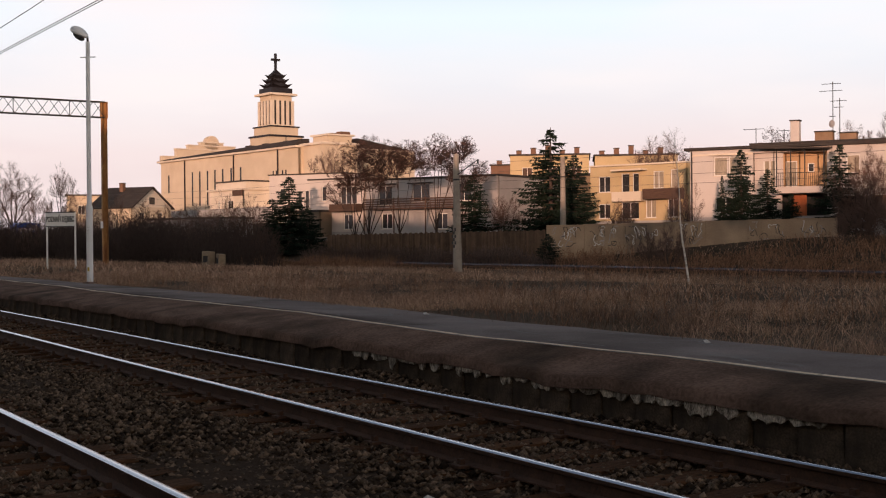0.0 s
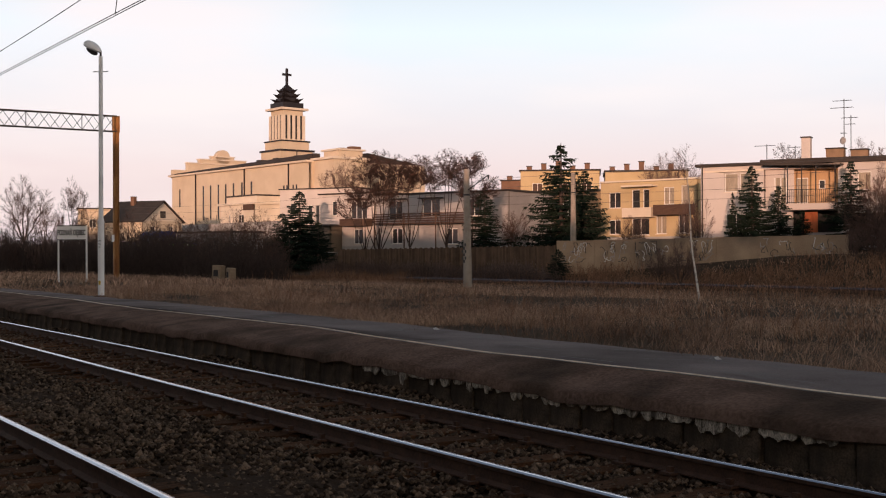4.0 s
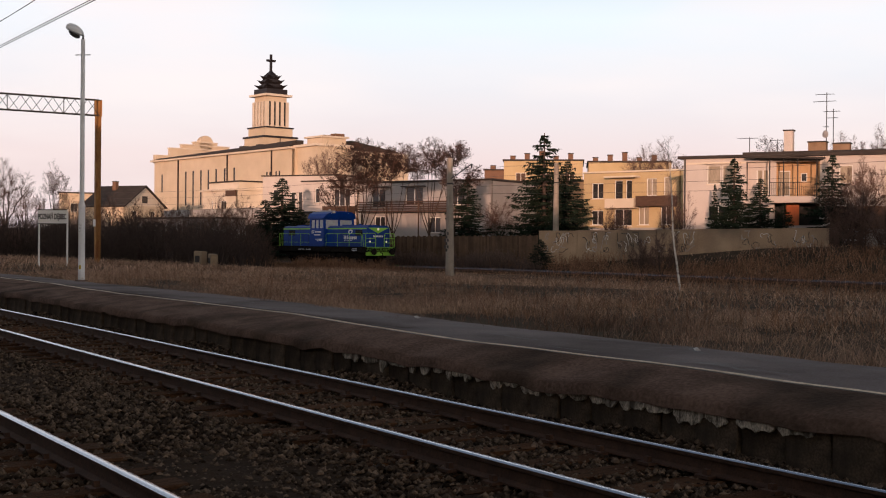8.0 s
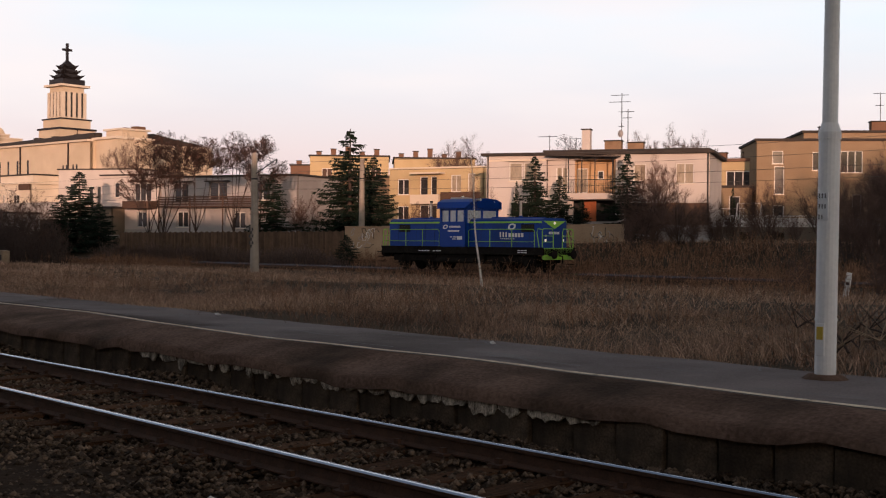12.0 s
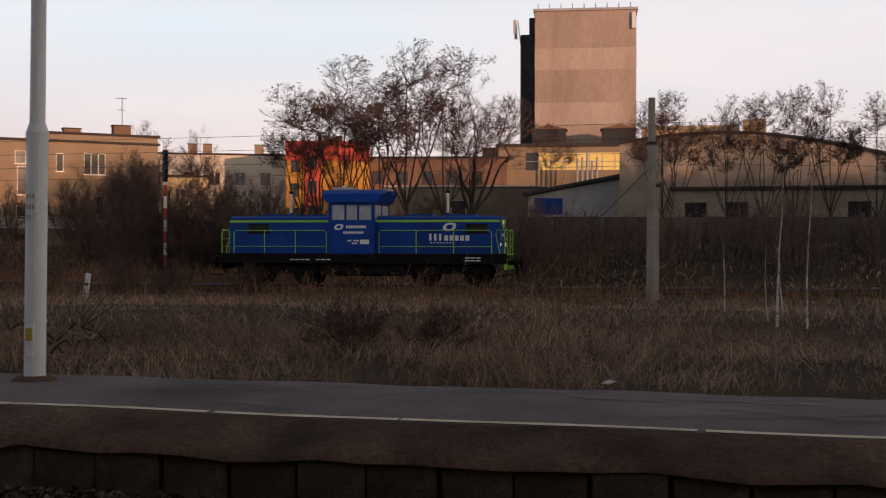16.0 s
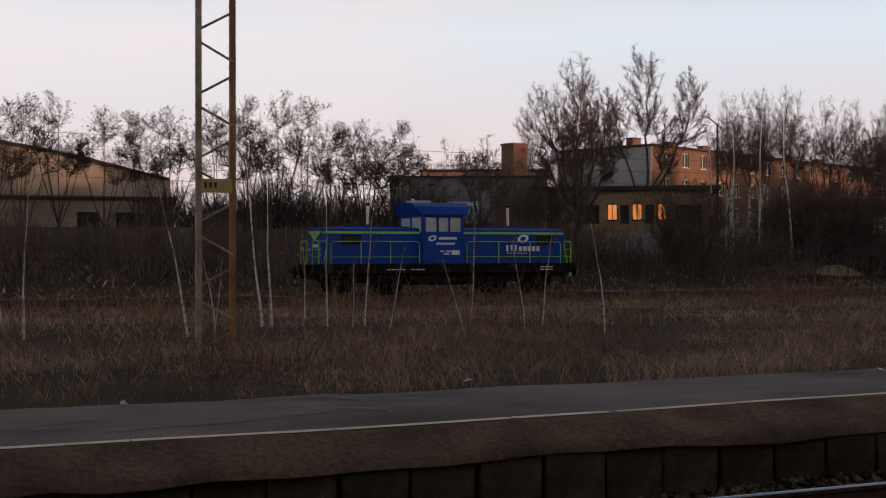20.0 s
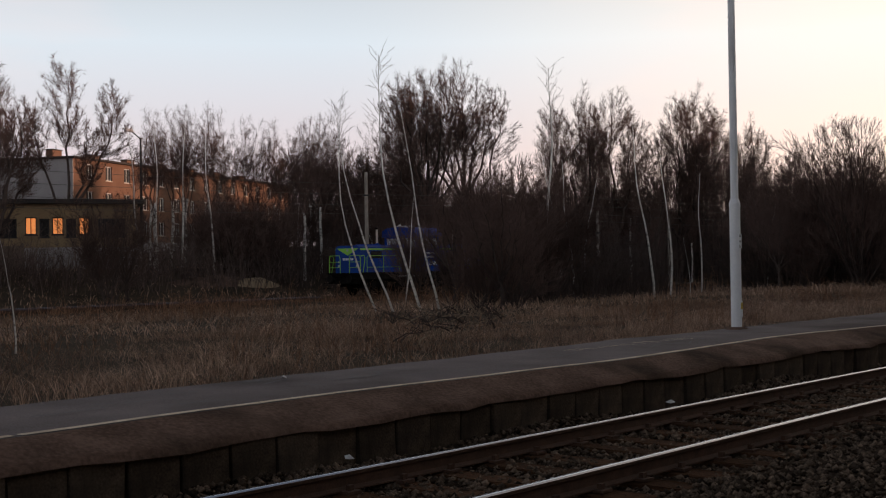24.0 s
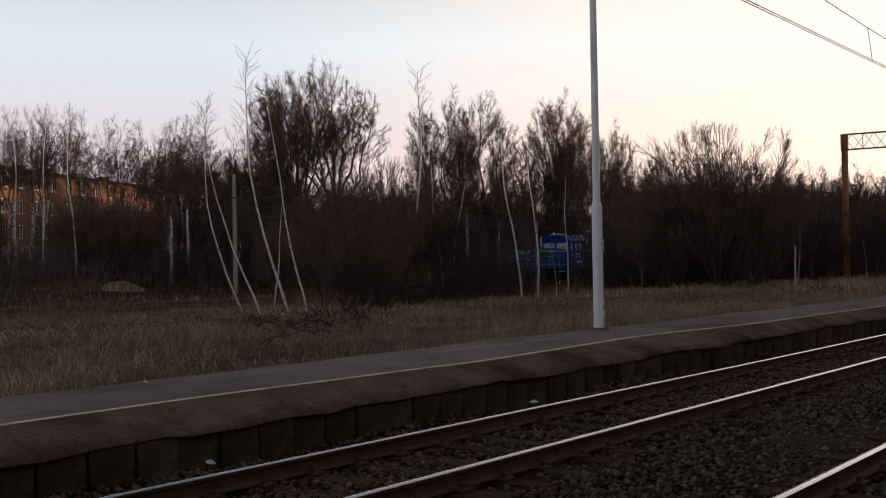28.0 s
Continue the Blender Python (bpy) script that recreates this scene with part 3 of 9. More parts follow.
    for (a, va), (b, vb) in zip(table, table[1:]):
        if x <= b:
            return va + (vb - va) * max(0.0, min(1.0, (x - a) / (b - a)))
    return table[-1][1]


LINE_Y = ((-60, 9.2), (-33, 9.05), (-27, 8.7), (-18, 8.78), (-14, 8.32), (-12, 8.22), (-8, 8.3), (-6, 8.15), (-3, 8.0), (3, 7.88), (5, 7.95), (7.6, 8.12), (10.6, 8.0), (13.5, 7.97), (17, 8.24), (19, 8.24), (21, 7.95), (40, 7.9))
BACK_Y = ((-60, 0.1), (-33, 0.4), (-25, 0.6), (-18, 0.55), (-15, 0.2), (-8, 0.1), (-3, 0.05), (3, -0.1), (10, -0.05), (15, 0.1), (30, -0.05))


def build_platform():
    xs = [-400, -200, -120] + [round(-90 + 0.3 * i, 2) for i in range(570)] + [120, 200, 400]
    prof = [(7.435, None), (7.45, 0.0), (7.55, 0.035), (7.72, 0.10), (7.93, 0.155), (8.07, 0.155), (8.4, 0.16), (9.0, 0.17), (9.6, 0.165), (9.9, 0.155), (10.05, 0.12), (10.12, -0.25)]
    verts = []
    for x in xs:
        line = bend(x, LINE_Y)
        for y0, dz in prof:
            # the brown shoulder reaches up to the painted line
            y = y0 if y0 <= 7.55 else line + (y0 - 8.0) * (1.0 if y0 > 7.9 else (line - 7.55) / 0.45) if y0 < 8.1 else max(y0, line + 0.1 * (y0 - 7.8)) if y0 < 9.3 else y0
            yy = y + (0.06 * noise.noise((x * 0.8, 4, 0)) if 7.4 <= y < 7.6 else 0) + (0.10 * noise.noise((x * 0.9, 8, 0)) + 0.06 * noise.noise((x * 3.1, 8, 0)) + bend(x, BACK_Y) if y > 9.5 else 0)
            z = 0.205 - (0.05 if x < -4.5 else 0) + lip(x) if dz is None else 0.255 + dz + (lip(x) if y0 < 7.9 else 0) + 0.012 * noise.noise((x * 0.6, (8.0 if 7.9 < y0 < 8.1 else y) * 1.5, 2)) + (0.02 * noise.noise((x * 2.3, y * 6, 5)) if y0 < 7.9 else 0)
            verts.append((x, yy, z))
    k = len(prof)
    edge_f, top_f = [], []
    for i in range(len(xs) - 1):
        for j in range(k - 1):
            q = (i * k + j, (i + 1) * k + j, (i + 1) * k + j + 1, i * k + j + 1)
            (edge_f if j < 4 else top_f).append(q)
    p = thing("platform", pose(0, 0, 0), "low island platform with patched grey asphalt and sagging edge", "platform", kind="structure")
    part("platform_surface", (verts, top_f), M["asphalt"], p, "cracked grey asphalt surface", True)
    part("platform_shoulder", (verts, edge_f), M["edge_earth"], p, "brown crumbled asphalt shoulder", True)
    # edging slabs
    rng = random.Random(3)
    kinds = []
    for s in range(6):
        bm = soft_box(-0.225, 0.0, -0.52, 0.225, 0.10, 0.0, 0.014)
        r2 = random.Random(40 + s)
        for v in bm.verts:
            v.co.z += r2.uniform(-0.012, 0.01) if v.co.z > -0.2 else 0
            v.co.y += r2.uniform(-0.006, 0.006)
        me = bpy.data.meshes.new("slab")
        bm.to_mesh(me)
        bm.free()
        me.materials.append(M["slab"])
        kinds.append(me)
    x, i = -58.0, 0
    while x < 62:
        ob = new("slab", kinds[i % 6])
        ob.parent = p
        ob.matrix_basis = pose(x, 7.49 + rng.uniform(-0.025, 0.02), 0.235 + rng.uniform(-0.035, 0.02), rng.uniform(-2.5, 2.5), rng.uniform(-1.2, 1.2), rng.uniform(-0.8, 0.8))
        x += 0.468 + rng.uniform(-0.006, 0.016)
        i += 1
    part("platform_core", box(-400, 7.58, -0.4, 400, 7.7, 0.2), M["slab"], p)
    # flaked plaster on the old face
    x = -13.9
    while x < -6.7:
        w = rng.uniform(0.05, 0.42)
        hgt = rng.uniform(0.03, 0.15)
        n = max(8, int(w / 0.012))
        xs = [x + w * a / (n - 1) for a in range(n)]
        top = [(q, 7.45, 0.175 + lip(q) * 0.8 + rng.uniform(-0.02, 0.01)) for q in xs]
        rag = [min(1.0, 5 * min(a, n - 1 - a) / n + 0.25) * max(0.12, 0.62 + 0.75 * noise.noise((q * 6, 3, 3)) + 0.3 * noise.noise((q * 17, 7, 3))) for a, q in enumerate(xs)]
        bot = [(q, 7.45, 0.14 - hgt * r + rng.uniform(-0.006, 0.006)) for q, r in zip(xs, rag)]
        f = [(a, n + a, n + a + 1, a + 1) for a in range(n - 1)]
        back = [(q[0], q[1] + 0.03, q[2]) for q in top + bot]
        fb = [(2 * n + a + 1, 3 * n + a + 1, 3 * n + a, 2 * n + a) for a in range(n - 1)]
        rim = [(a, a + 1, 2 * n + a + 1, 2 * n + a) for a in range(n - 1)] + [(n + a + 1, n + a, 3 * n + a, 3 * n + a + 1) for a in range(n - 1)]
        part("plaster_flake", (top + bot + back, f + fb + rim), M["plaster"], p, "flaking white plaster")
        x += w + rng.choice((0.02, 0.04, 0.08, 0.16)) * rng.uniform(0.5, 1.3)
    # painted safety line, worn into lengths
    vs, fs, x = [], [], -90.0
    while x < 95:
        ln = rng.uniform(0.7, 2.4)
        m = max(2, int(ln / 0.2))
        o = len(vs)
        for a in range(m + 1):
            X = x + ln * a / m
            c = bend(X, LINE_Y)
            hw = 0.049 + 0.014 * noise.noise((X * 5, 2, 2))
            for yy in (c - hw, c + hw):
                vs.append((X, yy, 0.255 + 0.155 + 0.012 * noise.noise((X * 0.6, 12.0, 2)) + 0.006))
        fs += [(o + 2 * a, o + 2 * a + 2, o + 2 * a + 3, o + 2 * a + 1) for a in range(m)]
        x += ln + rng.choice((0.008, 0.012, 0.02, 0.05))
    part("safety_line", (vs, fs), M["line"], p, "worn cream-white safety line")
    # cracks: thin tar seams
    cr = []
    for _ in range(110):
        X, Y = rng.uniform(-26, 26), rng.uniform(8.35, 9.7)
        pts = [(X, Y)]
        a = rng.choice((0.1, 0.2, 1.3, 3.0))
        for _k in range(rng.randint(3, 8)):
            a += rng.uniform(-0.6, 0.6)
            pts.append((pts[-1][0] + 0.2 * math.cos(a), min(9.85, max(8.3, pts[-1][1] + 0.08 * math.sin(a)))))
        for (xa, ya), (xb, yb) in zip(pts, pts[1:]):
            d = Vector((xb - xa, yb - ya)).normalized() * 0.011
            z = 0.437
            cr.append(([(xa + d.y, ya - d.x, z), (xb + d.y, yb - d.x, z), (xb - d.y, yb + d.x, z), (xa - d.y, ya + d.x, z)], [(0, 1, 2, 3)]))
    c = part("asphalt_crack", join(*cr), M["black_paint"], p, "dark tarred cracks")
    c["kind"] = "stuff"
    # faded stencil marks by the lamp post
    for k in range(22):
        X, Y = 13.3 + 0.14 * k + rng.uniform(-0.03, 0.03), 9.12 - 0.003 * k + rng.uniform(-0.03, 0.03)
        L, wd = rng.uniform(0.10, 0.34), rng.uniform(0.015, 0.035)
        part("paint_mark", ([(X, Y - L / 2, 0.4395), (X + wd, Y - L / 2 + 0.02, 0.4395), (X + wd + 0.05, Y + L / 2, 0.4395), (X + 0.05, Y + L / 2 - 0.02, 0.4395)], [(0, 1, 2, 3)]), M["line"], p, "faded white paint mark")
    # the platform on which the camera stands, and unseen blocks added for shade
    q = thing("near_platform", pose(0, 0, 0), "near platform of old asphalt beside the first track", "platform", kind="structure")
    part("platform_surface", box(-400, -12, -0.3, 400, 0.32, 0.40), M["asphalt"], q)
    st = thing("shade_range", pose(0, 0, 0), "unseen plain range added behind the camera to shade the foreground", "station building", kind="structure")
    # heights set where the low sun is blocked; the low bay lets it pass
    for x0, x1, h in ((-60, 33, 10.6), (33, 44, 9.2), (44, 66, 13.0), (66, 118, 15.4)):
        part("wall", box(x0, -27, -0.3, x1, -16, h), M["render_tan"], st)
        part("roof", box(x0 + 0.02, -27.6, h, x1 - 0.02, -15.4, h + (0.35 if h < 10 else 1.3)), M["roof_dark"], st)
    # taller unseen slabs keep the sun off the hall and the wood
    for x0, x1, h in ((118, 160, 19.0), (160, 205, 20.5), (205, 420, 21.5)):
        blk = thing("shade_slab", pose(x0, -30, 0), "unseen plain slab added behind the near platform to block the sun", "apartment block", kind="structure")
        part("wall", box(0.5, 0, -0.3, x1 - x0 - 0.5, 12, h), M["render_tan"], blk)
        part("roof", box(0, -0.3, h, x1 - x0, 12.3, h + 0.3), M["roof_dark"], blk)


def build_far_track():
    t = thing("railway_track", pose(0, 0, 0), "single far railway track on low dark ballast among weeds", "railway track", "far track", "structure")
    xs = [round(-330 + 4 * i, 1) for i in range(150)]
    zf = lambda x: -0.27 - 0.0269 * max(-3, min(3, x / 50))
    for s in (-0.7525, 0.7525):
        side, top = rail_mesh(xs, lambda x, s=s: track_y(x) + s, zf)
        r = part("rail", side, M["rail_rust"], t, "rust-brown steel rail")
        part("running_surface", top, M["rail_top"], r, "", True)
    bv, bf = [], []
    for i, x in enumerate(xs):
        y, z = track_y(x), zf(x)
        bv += [(x, y - 2.7, z - 0.5), (x, y - 1.7, z - 0.16), (x, y + 1.7, z - 0.16), (x, y + 2.7, z - 0.5)]
        if i:
            bf += [(4 * i - 4 + k, 4 * i + k, 4 * i + k + 1, 4 * i - 3 + k) for k in range(3)]
    part("ballast_bed", (bv, bf), M["ballast_bed"], t, "dark ballast shoulder")
    sl = []
    x = -150.0
    while x < 125:
        y, z = track_y(x), zf(x)
        sl.append(box(x - 0.13, y - 1.3, z - 0.22, x + 0.13, y + 1.3, z - 0.14))
        x += 0.63
    k = part("sleepers", join(*sl), M["sleeper"], t, "dark timber sleepers")
    k["kind"] = "stuff"


build_ground()
SLEEPERS = [sleeper_mesh(s) for s in range(4)]
build_near_track(6.727, -70, 75, "main line track with polished rails on timber sleepers beside the platform", SLEEPERS)
build_near_track(2.725, -26, 28, "nearest track with polished rails on timber sleepers", SLEEPERS)
build_far_track()
build_platform()
build_ballast()


# ---- masts, poles and wires ----
M["mast_plate"] = mat("faded_yellow_plate", (0.44, 0.31, 0.11), (0.56, 0.42, 0.18), 0.7, 5, 40, 0.1, dirt=(0.25, 0.15, 0.06), dirt_amount=0.7)
M["mast_paint"] = mat("worn_mast_paint", (0.28, 0.22, 0.15), (0.46, 0.39, 0.28), 0.8, 4, 40, 0.3, dirt=(0.14, 0.06, 0.03), dirt_amount=0.8)
def lamp_post(x, y, label, head, turn=0, lean=0):
    p = thing("lamp_post", pose(x, y, 0.42, lean, 0, turn), label, "lamp post", "platform lamp posts")
    part("lower_tube", tube([(0, 0, 0), (0, 0, 2.12)], 0.09, 18), M["pole_white"], p, smooth=False)
    part("upper_tube", tube([(0, 0, 2.12), (0, 0, 6.75)], [0.066, 0.056], 18), M["pole_white"], p)
    part("collar", tube([(0, 0, 2.06), (0, 0, 2.12), (0, 0, 2.2)], [0.096, 0.096, 0.07], 18), M["pole_white"], p)
    part("base_collar", tube([(0, 0, 0), (0, 0, 0.04)], [0.2, 0.14], 14), M["edge_earth"], p, "rough concrete collar")
    part("service_hatch", soft_box(-0.04, -0.1, 0.2, 0.04, -0.08, 0.48, 0.006), M["pole_white"], p)
    part("warning_label", soft_box(-0.03, -0.106, 0.34, 0.03, -0.097, 0.45, 0.003), M["yellow_label"], p, "small yellow warning label")
    part("band", tube([(0, 0, 0.50), (0, 0, 0.52)], 0.097, 18), M["pole_white"], p)
    part("number_plate", soft_box(-0.05, -0.094, 1.36, 0.05, -0.08, 1.60, 0.003), M["pole_white"], p, "worn stencilled panel of black bars")
    for i, z in enumerate((1.57, 1.48, 1.39)):
        for k in range(3 - (i == 2)):
            part("bar", box(-0.036 + 0.028 * k, -0.097, z - 0.02, -0.029 + 0.028 * k, -0.0935, z + 0.02), M["black_paint"], p)
    if head:
        arm = part("bracket", tube([(0, 0, 6.6), (0, 0, 6.84), (-0.06, 0, 6.95)], 0.03, 8), M["dark_metal"], p)
        part("cross_arm", tube([(-0.22, 0, 6.32), (0.22, 0, 6.32)], 0.016, 6), M["pole_white"], p)
        bm = bmesh.new()
        bmesh.ops.create_uvsphere(bm, u_segments=16, v_segments=10, radius=0.5)
        for v in bm.verts:
            v.co = Vector((v.co.x * 0.52 - 0.24, v.co.y * 0.40, v.co.z * (0.40 if v.co.z > 0 else 0.14) + 6.98 - 0.22 * v.co.x))
        h = part("lamp_head", bm, M["pole_white"], p, "pale oval lamp head", True)
        bm = bmesh.new()
        bmesh.ops.create_uvsphere(bm, u_segments=14, v_segments=8, radius=0.4)
        for v in bm.verts:
            v.co = Vector((v.co.x * 0.40 - 0.26, v.co.y * 0.36, v.co.z * 0.26 + 6.91 - 0.2 * v.co.x))
        part("diffuser", bm, M["dark_metal"], h, "dark underside of the lamp head", True)


def lattice_mast(x, y, z, height, label, turn=0.0, plate=True):
    m = thing("lattice_mast", pose(x, y, z, 0, 0, turn), label, "catenary mast", "catenary masts")
    for s in (-0.24, 0.24):
        part("leg", box(s - 0.04, -0.085, -0.3, s + 0.04, 0.085, height), M["rust_yellow" if s > 0 else "mast_paint"], m, "rusty yellow channel leg" if s > 0 else "leg in worn pale paint")
    k, n = 0.0, 0
    while k < height - 0.5:
        a, b = (-0.24, 0.24) if n % 2 == 0 else (0.24, -0.24)
        part("brace", tube([(a, -0.085 if n % 2 else 0.085, k), (b, -0.085 if n % 2 else 0.085, k + 0.27)], 0.019, 5), M["mast_paint"], m)
        k += 0.46
        n += 1
    if plate:
        part("number_plate", soft_box(-0.22, -0.12, 2.26, 0.22, -0.1, 2.46, 0.005), M["mast_plate"], m, "faded yellow number plate")
        for k in range(3):
            part("bar", box(-0.17 + 0.07 * k, -0.126, 2.33, -0.135 + 0.07 * k, -0.119, 2.41), M["black_paint"], m)
    part("footing", soft_box(-0.4, -0.3, -0.6, 0.4, 0.3, -0.02, 0.03), M["pole_concrete"], m, "concrete footing")


def gantry(x, y_far, y_near, height, label):
    g = thing("catenary_gantry", pose(x, 0, 0), label, "catenary gantry", "catenary gantries")
    for y in (y_far, y_near):
        leg = part("post", join(box(-0.13, y - 0.15, -0.4, 0.13, y - 0.13, height), box(-0.13, y + 0.13, -0.4, 0.13, y + 0.15, height), box(-0.012, y - 0.13, -0.4, 0.012, y + 0.13, height), box(-0.13, y - 0.19, height - 0.95, 0.13, y - 0.15, height), box(-0.13, y + 0.15, height - 0.95, 0.13, y + 0.19, height)), M["rust_yellow"], g, "rusty yellow lattice post")
        z, n = 0.2, 0
        while z < height - 0.6:
            a = 0.13 if n % 2 else -0.13
            part("brace", join(tube([(-0.11, y + a, z), (-0.11, y - a, z + 0.42)], 0.018, 4), tube([(0.11, y + a, z), (0.11, y - a, z + 0.42)], 0.018, 4)), M["rust_yellow"], leg)
            z, n = z + 0.42, n + 1
        part("number_plate", soft_box(-0.2, y - 0.2, 2.35, 0.2, y - 0.16, 2.75, 0.01), M["white_paint"], leg, "pale number plate")
    for s in (-0.18, 0.18):
        for z in (height - 0.02, height - 0.9):
            part("chord", box(s - 0.03, y_near, z - 0.035, s + 0.03, y_far, z + 0.025), M["dark_metal"], g)
    y, n = y_near, 0
    while y < y_far - 0.4:
        a, b = (height - 0.88, height - 0.04) if n % 2 == 0 else (height - 0.04, height - 0.88)
        for sx in (-0.18, 0.18):
            part("web", tube([(sx, y, a if sx < 0 else b), (sx, y + 0.62, b if sx < 0 else a)], 0.017, 4), M["dark_metal"], g)
        if n % 5 == 0:
            part("strut", tube([(-0.18, y, height - 0.9), (-0.18, y, height)], 0.024, 4), M["dark_metal"], g)
        y, n = y + 0.62, n + 1


def concrete_pole(x, y, z, height, label, marked=True, lean=0.0, thick=1.0):
    p = thing("concrete_pole", pose(x, y, z, 0, lean, 0), label, "pole", "line-side concrete poles")
    part("shaft", tube([(0, 0, -0.4), (0, 0, height)], [0.27 * thick, 0.17 * thick], 10), M["pole_concrete"], p)
    part("cap_band", tube([(0, 0, height - 1.6), (0, 0, height - 1.5)], [0.2, 0.2], 10), M["dark_metal"], p)
    if marked:
        for k in range(6):
            for s in range(3):
                if (k + s) % 2:
                    part("warning_patch", box(-0.22 + 0.15 * s, -0.262, 1.15 + 0.2 * k, -0.08 + 0.15 * s, -0.235, 1.33 + 0.2 * k), M["black_paint"], p)
    if marked:
        arm = part("cross_arm", tube([(0, 0, height - 1.3), (2.3, 0.0, height - 0.5)], 0.035, 6), M["dark_metal"], p)
        part("insulator", tube([(2.3, 0, height - 0.5), (2.3, 0, height - 0.75)], [0.07, 0.04], 8), M["dark_metal"], arm)


def wire_run(name, pts, radius, label):
    tagged(new(name, mesh_of(name, *tube(pts, radius, 5), M["wire"])), label, "overhead wire", "overhead wires")


def build_catenary():
    """Messenger and contact wire with droppers over the platform track."""
    for y in (6.2,):
        c = thing("catenary", pose(0, y, 0, 0, 0, 0.62), "catenary wires with droppers above the platform track", "overhead wire", "overhead wires")
        sup = [-140.0, -68.6, 3.0, 72.0, 140.0]
        drops, mess = [], []
        for a, b in zip(sup, sup[1:]):
            for i in range(17):
                u = i / 16
                x = a + (b - a) * u
                z = 5.95 + 0.95 * (2 * u - 1) ** 2
                mess.append((x, 0.1 * math.sin(3 * u), z))
                if 0 < i < 16 and i % 2 == 1:
                    drops.append(((x, 0, 5.42), (x, 0.1 * math.sin(3 * u), z)))
        part("messenger_wire", tube(mess, 0.008, 5), M["wire"], c)
        for s in (-0.03, 0.03):
            part("contact_wire", tube([(-140, s, 5.42), (140, s, 5.42)], 0.0075, 5), M["wire"], c)
        for a, b in drops:
            part("dropper", tube([a, b], 0.007, 4), M["wire"], c)


lamp_post(-34.1, 10.22, "pale grey steel lamp post with an oval lamp head", True, 48)
lamp_post(-5.61, 9.45, "pale grey stepped steel lamp post with a stencilled panel", True, 0, -1.1)
lamp_post(19.02, 9.65, "pale blue-grey stepped steel lamp post standing by the platform grass", True)
lattice_mast(3.89, 17.4, 0.2, 9.6, "rusty yellow lattice mast rising out of the grass", -6)
gantry(-69.1, 21.7, -5.0, 9.6, "rusty yellow gantry post with a dark lattice beam over the tracks")
gantry(71.3, 20.9, -5.0, 8.75, "rusty gantry with a dark lattice beam beyond the platform end")
concrete_pole(-61.0, 40.6, -0.1, 6.8, "tall concrete pole with black warning marks beside the far track", lean=-0.8)
concrete_pole(-74.4, 59.5, -0.1, 8.0, "tall concrete pole with black warning marks behind the far track")
concrete_pole(-2.2, 42.0, -0.2, 6.8, "weathered concrete pole in front of the far track", False, thick=0.72)
concrete_pole(-2.17, 44.6, -0.2, 5.5, "shorter concrete pole beside its taller twin", False, thick=0.42)
wire_run("guy_wire", [(-2.0, 43.0, 4.6), (-6.6, 41.5, -0.2)], 0.02, "slanting steel guy wire of the concrete pole")
build_catenary()
for k, z in enumerate((4.6, 5.1, 5.7, 6.3)):
    pts = []
    for i in range(61):
        x = -190 + 5 * i
        u = ((x + 60.4) / 58.5) % 1.0
        pts.append((x, track_y(x) - 7.5 + 0.4 * k, z - 1.6 * u * (1 - u)))
    wire_run("line_wire", pts, 0.009, "thin line wires strung along the far track")


def build_sign():
    s = thing("station_sign", pose(-58.1, 16.1, 0.25, 0, 0, 45), "white station name board on two thin posts", "station sign")
    part("board", soft_box(-0.75, -0.04, 2.05, 0.75, 0.04, 2.75, 0.015), M["sign_white"], s)
    part("border", join(box(-0.75, -0.046, 2.71, 0.75, -0.041, 2.75), box(-0.75, -0.046, 2.05, 0.75, -0.041, 2.09)), M["black_paint"], s)
    for x in (-0.73, 0.73):
        part("post", tube([(x, 0.06, -0.4), (x, 0.06, 2.75)], 0.045, 8), M["white_paint"], s)
    cu = bpy.data.curves.new("lettering", "FONT")
    cu.body, cu.size, cu.align_x, cu.align_y, cu.extrude = "POZNA\u0143 D\u0118BIEC", 0.30, "CENTER", "CENTER", 0.004
    cu.offset = 0.009
    tmp = bpy.data.objects.new("lettering", cu)
    scene.collection.objects.link(tmp)
    me = bpy.data.meshes.new_from_object(tmp.evaluated_get(bpy.context.evaluated_depsgraph_get()))
    bpy.data.objects.remove(tmp)
    me.materials.clear()
    me.materials.append(M["black_paint"])
    ob = new("lettering", me)
    ob.parent = s
    ob.matrix_basis = pose(0, -0.047, 2.40, 90, 0, 0) @ Matrix.Diagonal((0.62, 1.15, 1, 1))


def build_signal():
    """Railway signal with red and white banded post."""
    s = thing("railway_signal", pose(-28.7, 59.6, 0.7), "dark railway signal on a red and white banded post", "railway signal")
    for k in range(8):
        part("band", tube([(0, 0, -0.3 + 0.62 * k), (0, 0, 0.32 + 0.62 * k)], 0.09, 10), M["white_paint" if k % 2 else "red_paint"], s)
    part("head", soft_box(-0.13, -0.1, 4.2, 0.13, 0.08, 5.9, 0.03), M["black_paint"], s)
    for z in (4.4, 4.8, 5.2, 5.6):
        part("hood", tube([(0.06, -0.1, z), (0.26, -0.40, z)], [0.12, 0.10], 10, False), M["black_paint"], s)
    part("ladder", join(*[tube([(x, 0.2, -0.2), (x, 0.2, 4.6)], 0.014, 5) for x in (-0.14, 0.14)], *[tube([(-0.14, 0.2, 0.3 * k), (0.14, 0.2, 0.3 * k)], 0.01, 5) for k in range(15)]), M["dark_metal"], s)
    w = thing("marker_post", pose(-23.0, 41.2, -0.25, 0, 8, 10), "short white leaning line-side marker post", "marker post")
    part("post", soft_box(-0.1, -0.04, -0.2, 0.1, 0.04, 0.75, 0.02), M["white_paint"], w)
